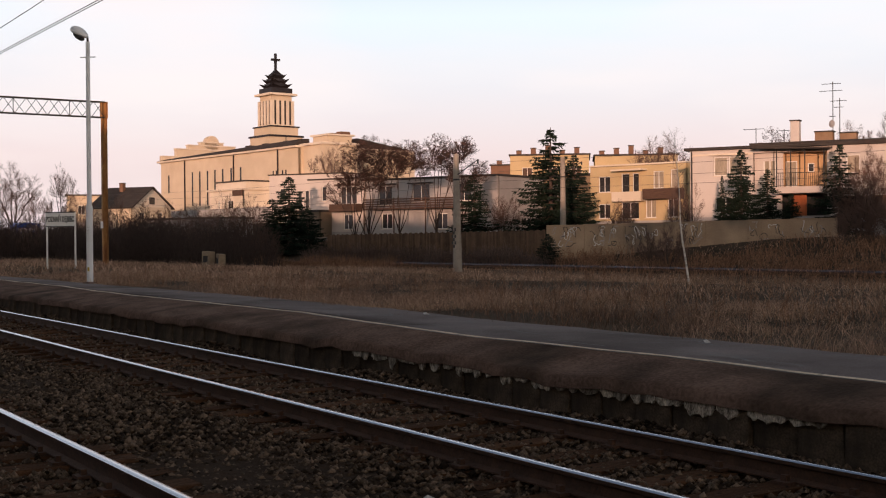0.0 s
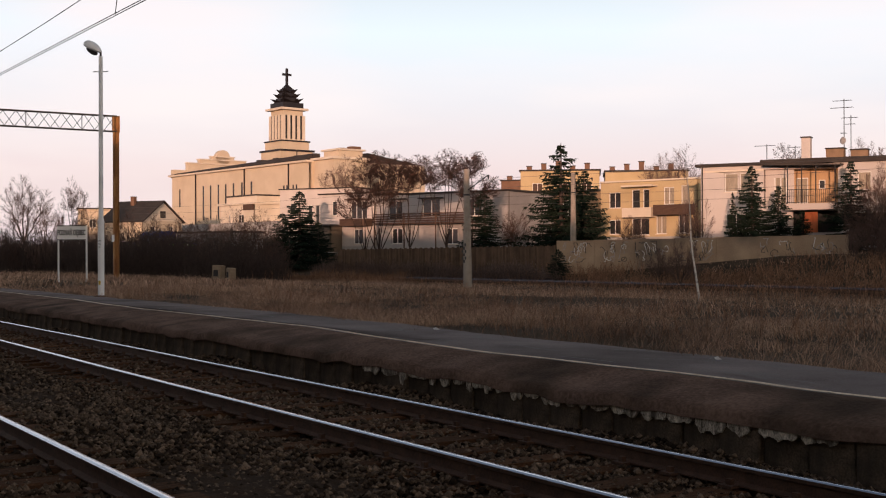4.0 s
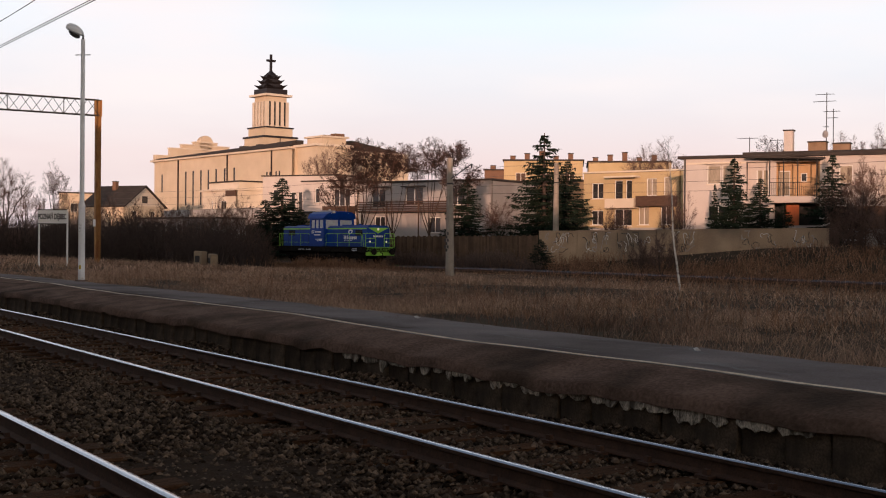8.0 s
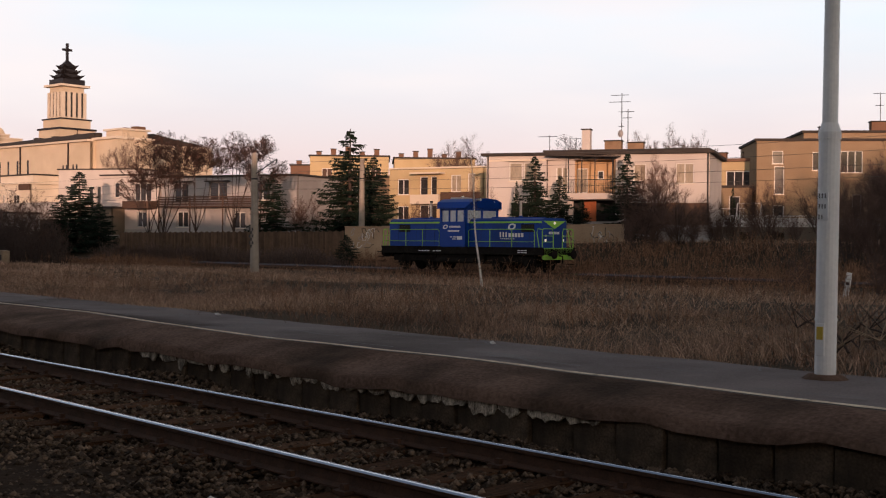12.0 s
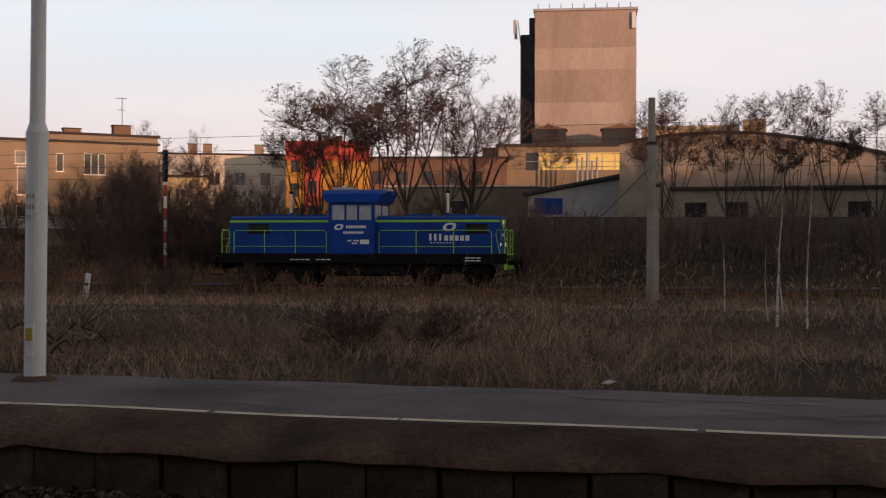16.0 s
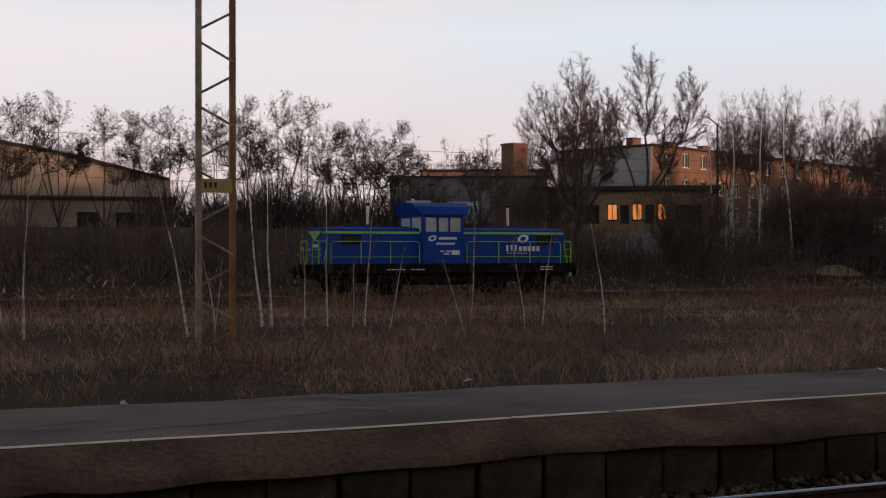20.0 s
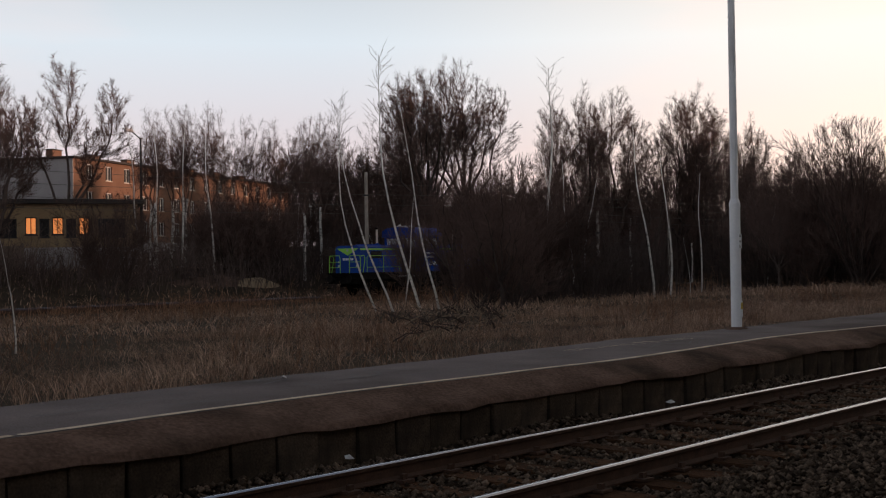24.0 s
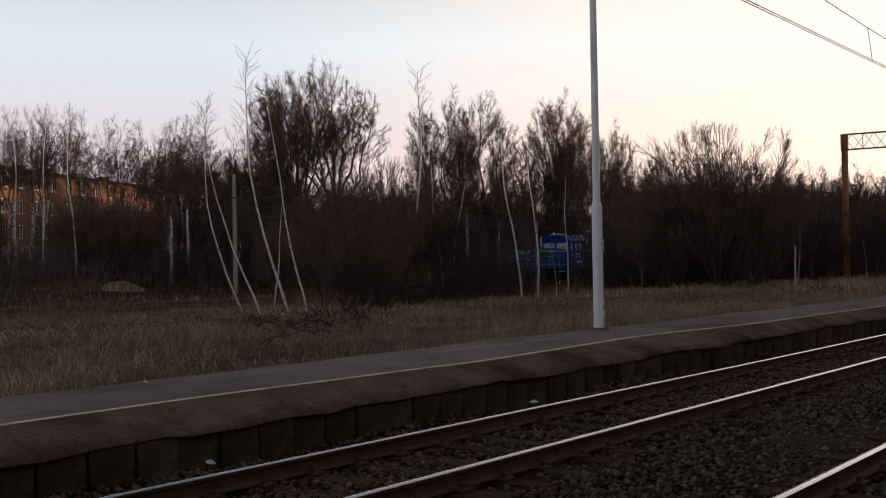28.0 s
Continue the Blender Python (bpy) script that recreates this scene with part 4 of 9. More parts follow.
    part("mark", box(-0.08, -0.046, 0.3, 0.08, -0.041, 0.4), M["black_paint"], w)


build_sign()
build_signal()


# ---- buildings ----
def facade(width, height, holes, thick=0.3):
    """A wall slab in the x-z plane, its outer face at y = 0, with rectangular openings (u0, v0, u1, v1) through it."""
    us = sorted({0, width, *[h[0] for h in holes], *[h[2] for h in holes]})
    vs = sorted({0, height, *[h[1] for h in holes], *[h[3] for h in holes]})
    inside = lambda u, v: any(h[0] < u < h[2] and h[1] < v < h[3] for h in holes)
    verts, faces = [], []

    def quad(a, b, c, d):
        o = len(verts)
        verts.extend((a, b, c, d))
        faces.append((o, o + 1, o + 2, o + 3))
    for v0, v1 in zip(vs, vs[1:]):
        for u0, u1 in zip(us, us[1:]):
            if not inside((u0 + u1) / 2, (v0 + v1) / 2):
                quad((u0, 0, v0), (u1, 0, v0), (u1, 0, v1), (u0, 0, v1))
                quad((u1, thick, v0), (u0, thick, v0), (u0, thick, v1), (u1, thick, v1))
    for u0, v0, u1, v1 in holes:
        quad((u0, 0, v0), (u0, thick, v0), (u1, thick, v0), (u1, 0, v0))
        quad((u0, 0, v1), (u1, 0, v1), (u1, thick, v1), (u0, thick, v1))
        quad((u0, 0, v0), (u0, 0, v1), (u0, thick, v1), (u0, thick, v0))
        quad((u1, 0, v0), (u1, thick, v0), (u1, thick, v1), (u1, 0, v1))
    return verts, faces


def window(parent, u0, v0, u1, v1, lights=2, frame_mat="white_paint", pane="glass", sill=True, curtain=False, bar=0.07, y=0.12):
    w = part("window", box(u0, y + 0.05, v0, u1, y + 0.07, v1), M[pane], parent)
    fr = [box(u0, y, v0, u1, y + 0.05, v0 + bar), box(u0, y, v1 - bar, u1, y + 0.05, v1), box(u0, y, v0 + bar, u0 + bar, y + 0.05, v1 - bar), box(u1 - bar, y, v0 + bar, u1, y + 0.05, v1 - bar)]
    for k in range(1, lights):
        x = u0 + (u1 - u0) * k / lights
        fr.append(box(x - bar / 2, y, v0 + bar, x + bar / 2, y + 0.05, v1 - bar))
    part("window_frame", join(*fr), M[frame_mat], w)
    if sill:
        part("window_sill", box(u0 - 0.08, -0.07, v0 - 0.06, u1 + 0.08, y, v0), M["render_pale" if frame_mat == "white_paint" else frame_mat], w)
    if curtain:
        part("curtain", box(u0 + bar, y + 0.09, v0, u0 + (u1 - u0) * 0.45, y + 0.11, v1), M["curtain"], w)


def house(name, a, b, depth, z0, z1, wall, label, category, windows=(), roof_over=0.25, roof_mat="roof_dark", roof_t=0.22, blank=(), group="", frame_mat="white_paint", curtain=True):
    """A flat-roofed block whose front runs from a to b; windows (u0, v0, u1, v1[, lights[, pane]]) on the front."""
    d = Vector((b[0] - a[0], b[1] - a[1]))
    w, h = d.length, z1 - z0
    o = thing(name, pose(a[0], a[1], z0, 0, 0, math.degrees(math.atan2(d.y, d.x))), label, category, group)
    holes = [q[:4] for q in windows] + list(blank)
    front = part("wall", facade(w, h, holes), M[wall], o)
    part("side_wall", box(0, 0.3, 0, 0.3, depth, h), M[wall], o)
    part("side_wall", box(w - 0.3, 0.3, 0, w, depth, h), M[wall], o)
    part("back_wall", box(0.3, depth - 0.3, 0, w - 0.3, depth, h), M[wall], o)
    part("plinth", box(-0.03, -0.03, -1.5, w + 0.03, depth, 0.25), M["render_grey"], o)
    # dark sheet in place of the unlit rooms behind the openings
    part("inner_dark", box(0.32, 1.6, 0.05, w - 0.32, 1.7, h - 0.05), M["shed_dark"], o, "dark sheet standing for the unlit interior")
    for i, q in enumerate(windows):
        lights = q[4] if len(q) > 4 else 2
        pane = q[5] if len(q) > 5 else "glass"
        window(front, *q[:4], lights=lights, pane=pane, frame_mat=frame_mat, curtain=curtain and i % 3 != 1 and pane == "glass")
    r = part("roof", soft_box(-roof_over, -roof_over, h, w + roof_over, depth + roof_over, h + roof_t, 0.03), M[roof_mat], o)
    return o, w, h, r


def chimney(o, x, y, z, sx, sy, h, m="brick"):
    c = part("chimney", soft_box(x - sx / 2, y - sy / 2, z - 0.2, x + sx / 2, y + sy / 2, z + h, 0.03), M[m], o)
    part("chimney_cap", soft_box(x - sx / 2 - 0.07, y - sy / 2 - 0.07, z + h, x + sx / 2 + 0.07, y + sy / 2 + 0.07, z + h + 0.1, 0.02), M["roof_dark"], c)


def antenna(o, x, y, z, h, arms):
    a = part("aerial", tube([(x, y, z), (x, y, z + h)], 0.035, 5), M["dark_metal"], o)
    for dz, l in arms:
        t = [tube([(x - l * 0.6, y, z + dz), (x + l * 0.4, y, z + dz)], 0.022, 4)]
        for k in range(5):
            xx = x - l * 0.6 + l * k / 4
            t.append(tube([(xx, y - 0.25, z + dz), (xx, y + 0.25, z + dz)], 0.014, 4))
        part("aerial_arm", join(*t), M["dark_metal"], a)


def railing(parent, x0, x1, y, z, h, m="dark_metal", step=0.14, name="balcony_railing"):
    t = [tube([(x0, y, z + h), (x1, y, z + h)], 0.028, 5), tube([(x0, y, z + 0.08), (x1, y, z + 0.08)], 0.02, 5)]
    x = x0
    while x <= x1 + 1e-6:
        t.append(tube([(x, y, z), (x, y, z + h)], 0.014, 4))
        x += step
    part(name, join(*t), M[m], parent)


def build_church():
    c = thing("church", pose(-246.5, 89.7, 7.0, 0, 0, 6.2), "large cream-rendered modernist church with a stepped dark spire and cross", "church")
    H = 11.0
    # nave: long side with tall slit windows
    slits = [(3.2, 4.6, 3.85, 8.3)] + [(x, 1.6, x + 0.65, 8.5) for x in (13.6, 16.7, 19.9, 22.9, 26.0, 29.3, 32.9)]
    n = part("nave", facade(53.5, H, slits, 0.5), M["render_cream"], c)
    for q in ((0, 0.5, 0, 0.5, 26, H), (53, 0.5, 0, 53.5, 26, H), (0.5, 25.5, 0, 53, 26, H)):
        part("nave_wall", box(*q), M["render_cream"], c)
    for u0, v0, u1, v1 in slits:
        window(n, u0, v0, u1, v1, 1, "dark_metal", sill=False, bar=0.05, y=0.02)
    part("foundation", box(-1, -9, -3, 66, 28, 0.3), M["render_grey"], c)
    # dark sheet in place of the unlit nave
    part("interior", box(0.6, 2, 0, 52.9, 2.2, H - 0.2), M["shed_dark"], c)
    for x in (10.9, 30.8, 46.8):
        part("downpipe", tube([(x, -0.16, 0), (x, -0.16, H)], 0.16, 6), M["copper_dark"], c)
    part("cornice", box(-0.6, -0.7, H, 53.6, 26, H + 0.35), M["render_pale"], c)
    part("nave_roof", ([(-0.3, -0.9, H + 0.35), (53.2, -0.9, H + 0.35), (53.2, 13, H + 2.2), (-0.3, 13, H + 2.2), (-0.3, 26, H + 0.35), (53.2, 26, H + 0.35)], [(0, 1, 2, 3), (3, 2, 5, 4), (0, 3, 4), (1, 5, 2), (0, 4, 5, 1)]), M["roof_dark"], c)
    for x in (33, 39, 46.5, 51.5):
        part("roof_vent", soft_box(x, 1.2, H + 0.6, x + 1.6, 2.6, H + 1.6, 0.05), M["roof_dark"], c)
    # stepped gable across the west end
    gy = 11.8
    g = part("stepped_gable", box(-0.6, 0, H - 0.2, 0.6, 24, 12.6), M["render_cream"], c)
    for hw, z0, z1 in ((8.4, 12.6, 14.3), (5.6, 14.3, 15.2), (2.7, 15.2, 15.9)):
        part("gable_step", box(-0.6, gy - hw, z0, 0.6, gy + hw, z1 - 0.2), M["render_cream"], g)
        part("gable_coping", box(-0.75, gy - hw - 0.15, z1 - 0.2, 0.75, gy + hw + 0.15, z1), M["render_pale"], g)
    bm = bmesh.new()
    bmesh.ops.create_cone(bm, cap_ends=True, segments=24, radius1=1.7, radius2=1.7, depth=1.2, matrix=Matrix.Translation((0, gy, 15.6)) @ Matrix.Rotation(math.pi / 2, 4, "Y"))
    part("gable_crown", bm, M["render_cream"], g)
    # tower
    tx, ty = 34.7, 4.3
    T2 = 2.6
    tower = part("tower", box(tx - 3.6, ty - 0.9, 0, tx + 3.6, ty + 6.3, 14.4), M["render_cream"], c)
    part("tower_upper_base", box(tx - 3.05, ty - 0.35, 14.4, tx + 3.05, ty + 5.75, 16.2), M["render_cream"], tower)
    part("tower_step_roof", box(tx - 3.85, ty - 1.15, 14.2, tx + 3.85, ty + 6.55, 14.55), M["copper_dark"], tower)
    part("tower_ledge", box(tx - 3.25, ty - 0.55, 16.1, tx + 3.25, ty + 5.95, 16.35), M["copper_dark"], tower)
    part("tower_downpipe", tube([(tx + 3.68, ty + 2.6, 11), (tx + 3.68, ty + 2.6, 14.2)], 0.09, 6), M["copper_dark"], tower)
    uz0, uz1, cx, cy = 16.35, 22.2, tx, ty + 2.7
    part("belfry", box(cx - 2.2, cy - 2.2, uz0, cx + 2.2, cy + 2.2, uz1), M["render_cream"], tower)
    for k in range(5):
        q = -2.2 + 1.1 * k
        for nm, bx in (("s", box(cx + q - 0.3, cy - 2.55, uz0, cx + q + 0.3, cy - 2.18, uz1 - 1.0)), ("e", box(cx + 2.18, cy + q - 0.3, uz0, cx + 2.55, cy + q + 0.3, uz1 - 1.0))):
            part("pilaster", bx, M["render_pale"], tower)
        if k < 4:
            # solid black boxes imitate the shade inside the bell openings
            part("belfry_slot", box(cx + 2.15, cy + q + 0.31, uz0 + 0.35, cx + 2.36, cy + q + 0.79, uz1 - 1.0), M["black_paint"], tower, "black box standing for a shaded bell opening")
            part("belfry_slot", box(cx + q + 0.31, cy - 2.36, uz0 + 0.35, cx + q + 0.79, cy - 2.15, uz1 - 1.0), M["black_paint"], tower, "black box standing for a shaded bell opening")
    part("belfry_cornice", box(cx - 3.0, cy - 3.0, uz1, cx + 3.0, cy + 3.0, uz1 + 0.4), M["render_pale"], tower)
    sp = part("spire", box(cx - 2.3, cy - 2.3, uz1 + 0.4, cx + 2.3, cy + 2.3, uz1 + 1.45), M["copper_dark"], tower, "stepped dark copper spire")
    # three trays whose corners flare upwards, each on a narrower drum
    for z, r, hi in ((uz1 + 1.4, 1.85, 2.35), (uz1 + 2.35, 1.5, 1.95), (uz1 + 3.25, 1.15, 1.55)):
        part("spire_drum", box(cx - r * 0.85, cy - r * 0.85, z, cx + r * 0.85, cy + r * 0.85, z + 1.0), M["copper_dark"], sp)
        lo = r * 0.8
        vs = [(cx + sx * lo, cy + sy * lo, z) for sx, sy in ((-1, -1), (1, -1), (1, 1), (-1, 1))]
        for sx, sy, mid in ((-1, -1, 0), (0, -1, 1), (1, -1, 0), (1, 0, 1), (1, 1, 0), (0, 1, 1), (-1, 1, 0), (-1, 0, 1)):
            q = hi if not mid else r * 0.92
            vs.append((cx + sx * q, cy + sy * q, z + (1.0 if not mid else 0.4)))
        vs.append((cx, cy, z + 0.5))
        part("spire_tray", (vs, [(0, 5, 4), (0, 1, 5), (1, 6, 5), (1, 7, 6), (1, 2, 7), (2, 8, 7), (2, 9, 8), (2, 3, 9), (3, 10, 9), (3, 11, 10), (3, 0, 11), (0, 4, 11)] + [(4 + k, 4 + (k + 1) % 8, 12) for k in range(8)]), M["copper_dark"], sp)
    zt = uz1 + 3.85
    part("spire_cap", ([(cx - 1.15, cy - 1.15, zt), (cx + 1.15, cy - 1.15, zt), (cx + 1.15, cy + 1.15, zt), (cx - 1.15, cy + 1.15, zt), (cx, cy, zt + 1.5)], [(0, 1, 4), (1, 2, 4), (2, 3, 4), (3, 0, 4), (0, 3, 2, 1)]), M["copper_dark"], sp)
    part("cross", join(box(cx - 0.2, cy - 0.2, zt + 1.0, cx + 0.2, cy + 0.2, zt + 4.4), box(cx - 0.2, cy - 0.95, zt + 3.0, cx + 0.2, cy + 0.95, zt + 3.4)), M["copper_dark"], sp, "dark metal cross")
    # dark mansard strip above the long wall
    part("mansard_strip", ([(0, -0.6, H + 0.35), (53.2, -0.6, H + 0.35), (53.2, 0.6, H + 1.5), (0, 0.6, H + 0.75), (0, 1.6, H + 0.35), (53.2, 1.6, H + 0.35)], [(0, 1, 2, 3), (3, 2, 5, 4), (0, 3, 4), (1, 5, 2), (0, 4, 5, 1)]), M["roof_dark"], c)
    # chancel block, with its roof steps
    ch = part("chancel", join(box(53.5, 1, 0, 60, 8, 11.3), box(54.6, 2.4, 11.3, 59.4, 7.4, 12.9)), M["render_cream"], c)
    part("chancel_cornice", join(box(52.6, 0.4, 11.2, 60.4, 8.3, 11.6), box(54.2, 2.0, 12.8, 59.8, 7.8, 13.1)), M["render_pale"], ch)
    for x in (54.6, 58.0):
        part("roof_block", soft_box(x, 5, 13.1, x + 1.5, 7, 13.6, 0.05), M["brick"], ch)
    for x in (44.8, 45.9, 48.0, 49.1):
        part("slit_window", box(x, -0.03, 5.4, x + 0.45, 0.2, 7.2), M["glass"], c)
    # low side chapel in front
    a = part("side_chapel", join(facade(12, 5.0, [(6.5, 1.0, 8.5, 3.2), (3.0, 0.8, 3.7, 3.3)]), box(0, 0.3, 0, 12, 7.5, 5.0)), M["render_pale"], c)
    a.matrix_basis = pose(36.8, -8.5, -1.5)
    part("chapel_cornice", join(box(-0.5, -0.5, 5.0, 12.5, 8, 5.35), box(1.2, 0.6, 5.35, 12, 7.4, 6.5)), M["render_pale"], a)
    part("chapel_roof", box(1.0, 0.4, 6.5, 12.2, 7.6, 6.75), M["roof_dark"], a)
    for q in ((6.5, 1.0, 8.5, 3.2), (3.0, 0.8, 3.7, 3.3)):
        window(a, *q)
    part("chapel_vent", soft_box(8.9, -0.4, 4.0, 12.2, -0.05, 5.0, 0.05), M["timber_dark"], a)


def build_white_row():
    """White terrace houses half hidden by bare trees."""
    o, w, h, r = house("terrace_house", (-136.3, 63.3), (-127.6, 69.2), 9, 3.0, 9.5, "render_white", "white-pink rendered flat-roofed house beside bare trees", "house",
                       [(1.4, 3.6, 2.2, 4.9, 1), (3.9, 2.4, 4.5, 4.6, 1), (4.9, 2.4, 5.5, 4.6, 1), (7.2, 3.2, 8.3, 5.6)], 0.15, roof_t=0.15)
    railing(o, 5.6, 10.0, -1.3, 2.4, 1.0)
    part("balcony", box(5.6, -1.3, 2.1, 10.0, 0, 2.35), M["render_grey"], o)
    o, w, h, r = house("terrace_house", (-119.5, 60.3), (-112.8, 63.3), 9, 2.2, 8.1, "render_white", "white rendered house with brown balcony band", "house",
                       [(1.6, 3.6, 2.3, 5.2, 1), (4.2, 3.2, 6.4, 5.1, 3), (4.6, 0.5, 5.8, 2.1, 2)], 0.2, roof_t=0.15)
    part("balcony", soft_box(3.6, -1.2, 2.4, 7.2, 0, 3.2, 0.03), M["timber_dark"], o, "dark timber balcony front")
    part("awning", box(3.9, -0.7, 5.2, 6.7, 0, 5.35), M["timber_dark"], o)
    g = house("garage", (-120.2, 58.0), (-116.0, 59.6), 3, 1.6, 4.6, "shed", "low dull green garage below the white house", "garage", [(0.6, 1.1, 1.6, 2.3, 2)], 0.15)[0]
    o, w, h, r = house("terrace_house", (-112.6, 63.5), (-97.4, 69.8), 9, 2.2, 7.8, "render_grey", "grey-white terrace house with long timber balcony", "house",
                       [(1.6, 3.0, 3.4, 5.0, 2), (6.0, 3.2, 8.2, 5.1, 2), (11.5, 3.2, 13.3, 5.0, 2), (2.0, 0.5, 3.4, 2.1), (9.0, 0.4, 10.4, 2.0)], 0.25, roof_t=0.18)
    part("balcony_floor", box(0.6, -1.3, 2.5, 12.6, 0, 2.65), M["timber_dark"], o)
    for k in range(4):
        part("balcony_board", box(0.6, -1.32, 2.75 + 0.24 * k, 12.6, -1.27, 2.89 + 0.24 * k), M["timber_dark"], o)
    for x in (0.7, 4.6, 8.6, 12.5):
        part("balcony_post", box(x - 0.05, -1.36, 0, x + 0.05, -1.26, 3.7), M["timber_dark"], o)
    for x in (6.0, 1.4):
        part("awning", box(x - 0.2, -0.6, 5.1, x + 2.6, 0, 5.22), M["roof_dark"], o)


def build_mid_houses():
    house("gabled_block", (-106.3, 75.2), (-103.0, 79.4), 8, 2.6, 7.9, "render_green", "pale green rendered side block", "house", [], 0.1, roof_t=0.12)
    house("yellow_annex", (-102.6, 79.0), (-96.5, 81.0), 8, 2.6, 8.0, "render_tan", "tan annex with dark flat roof", "house", [(1.6, 2.8, 3.4, 4.6, 3), (1.9, 0.4, 3.2, 1.9)], 0.35)
    o, w, h, r = house("yellow_house", (-90.0, 75.4), (-80.3, 78.5), 9, 2.9, 8.35, "render_yellow", "yellow rendered two-storey house with loggia balconies", "house",
                       [(0.9, 3.0, 2.2, 4.5, 2), (3.4, 2.9, 4.3, 4.7, 1), (4.6, 2.9, 5.3, 4.7, 1), (6.8, 3.2, 7.9, 4.8, 2, "curtain_glass"), (8.6, 3.0, 9.4, 4.9, 1, "curtain_glass"), (6.0, 0.5, 7.1, 2.2, 2, "curtain_glass"), (8.3, 0.5, 9.4, 2.2, 2), (0.9, 0.5, 2.2, 1.9, 2), (3.4, 0.4, 5.3, 2.0, 2)], 0.12, roof_mat="render_pale", roof_t=0.14)
    part("balcony", soft_box(3.0, -1.1, 2.05, 6.1, 0, 2.95, 0.03), M["render_pale"], o, "pale balcony front")
    part("balcony", soft_box(6.3, -1.1, 2.2, 10.0, 0, 3.15, 0.03), M["timber_dark"], o, "dark brown balcony front")
    part("awning", box(2.9, -1.1, 4.9, 6.2, 0, 5.05), M["render_pale"], o)
    for k, (a, b, z) in enumerate((((-133.3, 97.7), (-126.5, 105.9), 12.8), ((-126.0, 106.5), (-119, 115), 12.6))):
        o, w, h, r = house("apartment_house", a, b, 12, 4, z, "render_yellow", "distant yellow flat-roofed house with chimneys behind gardens", "house", [(1.6, 5.4, 3.0, 7.2, 2, "timber_dark"), (5.0, 5.4, 6.4, 7.2, 2, "timber_dark"), (8.2, 5.4, 9.6, 7.2, 2, "timber_dark")], 0.2, group="distant houses")
        for i in range(5):
            chimney(o, 1.0 + 2.0 * i, 4, h + 0.2, 0.7, 0.6, 0.7 + 0.35 * (i % 3))
    h = house("apartment_house", (-158, 112), (-150.5, 120), 10, 5, 13.2, "brick", "distant red-brick house with many chimneys", "house", [], 0.2, group="distant houses")
    for i in range(4):
        chimney(h[0], 1.0 + 2.2 * i, 3, 8.3, 0.8, 0.7, 0.8 + 0.5 * (i % 2))


def build_white_house():
    """The large house with the recessed balcony and tall chimney."""
    o, w, h, r = house("white_house", (-70.7, 69.55), (-55.1, 78.3), 10, 2.9, 8.45, "render_white", "white rendered flat-roofed house with a deep recessed balcony and chimney", "house",
                       [(1.9, 3.5, 3.0, 5.0, 1, "curtain_glass"), (3.1, 3.5, 4.3, 5.0, 1, "curtain_glass"), (12.0, 3.4, 13.0, 4.8, 1, "curtain_glass"), (15.3, 3.2, 16.7, 4.8, 2, "curtain_glass"), (2.0, 0.6, 3.6, 1.8, 2)], 0.4,
                       blank=((5.0, 2.45, 10.6, 5.2), (7.2, 0.1, 10.6, 1.95)))
    # recess with its back wall, door and small window
    # the orange of the low sun is part of this wall's colour
    back = part("recess_wall", join(facade(5.6, 2.75, [(2.2, 0.1, 3.1, 2.1), (3.9, 1.2, 4.4, 1.9)], 0.12)), M["recess_render"], o, "balcony recess wall with the low sun's warmth put into its colour")
    back.matrix_basis = pose(5.0, 1.4, 2.45)
    window(back, 2.2, 0.1, 3.1, 2.1, 1, "white_paint", "curtain_glass", False, y=0.04)
    window(back, 3.9, 1.2, 4.4, 1.9, 1, "white_paint", "glass", False, y=0.04)
    part("recess_side", box(10.45, 0.3, 2.45, 10.6, 1.4, 5.2), M["recess_render"], o)
    part("recess_ceiling", box(5.0, 0.3, 5.2, 10.6, 1.4, 5.3), M["render_white"], o)
    part("bay_wall", join(facade(2.2, 2.75, [(0.7, 0.1, 1.7, 2.1)], 0.12)), M["render_white"], o, "short white wall with a glazed door").matrix_basis = pose(5.0, 0.5, 2.45)
    door = part("glazed_door", box(5.7, 0.56, 2.55, 6.7, 0.58, 4.55), M["curtain_glass"], o)
    part("door_frame", join(*[box(x, 0.5, 2.55, x + 0.09, 0.56, 4.55) for x in (5.7, 6.155, 6.61)]), M["white_paint"], door)
    part("parapet", box(0.1, -0.05, h - 0.45, 5.0, 0, h - 0.3), M["render_pale"], o)
    part("raised_roof", soft_box(4.6, 0.4, h + 0.2, w, 9.6, h + 0.45, 0.04), M["roof_dark"], o)
    part("balcony_roof", ([(5.3, -1.5, h - 0.12), (11.0, -1.5, h - 0.32), (11.0, 0.1, h - 0.22), (5.3, 0.1, h - 0.02), (5.3, -1.5, h + 0.02), (11.0, -1.5, h - 0.18), (11.0, 0.1, h - 0.08), (5.3, 0.1, h + 0.12)], BOX_F), M["roof_dark"], o, "thin dark balcony roof")
    part("balcony", soft_box(6.9, -1.4, 1.95, 10.7, 1.4, 2.45, 0.03), M["render_white"], o)
    for x in (7.1, 8.15, 9.2, 10.6):
        part("balcony_post", tube([(x, -1.3, 2.4), (x, -1.3, h - 0.2)], 0.045, 6), M["dark_metal"], o)
    railing(o, 7.1, 10.6, -1.32, 2.45, 1.05)
    part("cellar_door", box(8.0, 0.35, 0.1, 9.0, 0.45, 1.95), M["rust_door"], o, "rust-red garage door")
    part("window_hood", box(1.6, -0.35, 5.1, 4.6, 0.0, 5.2), M["render_pale"], o)
    chimney(o, 7.95, 1.6, h + 0.1, 0.68, 0.7, 2.0, "render_white")
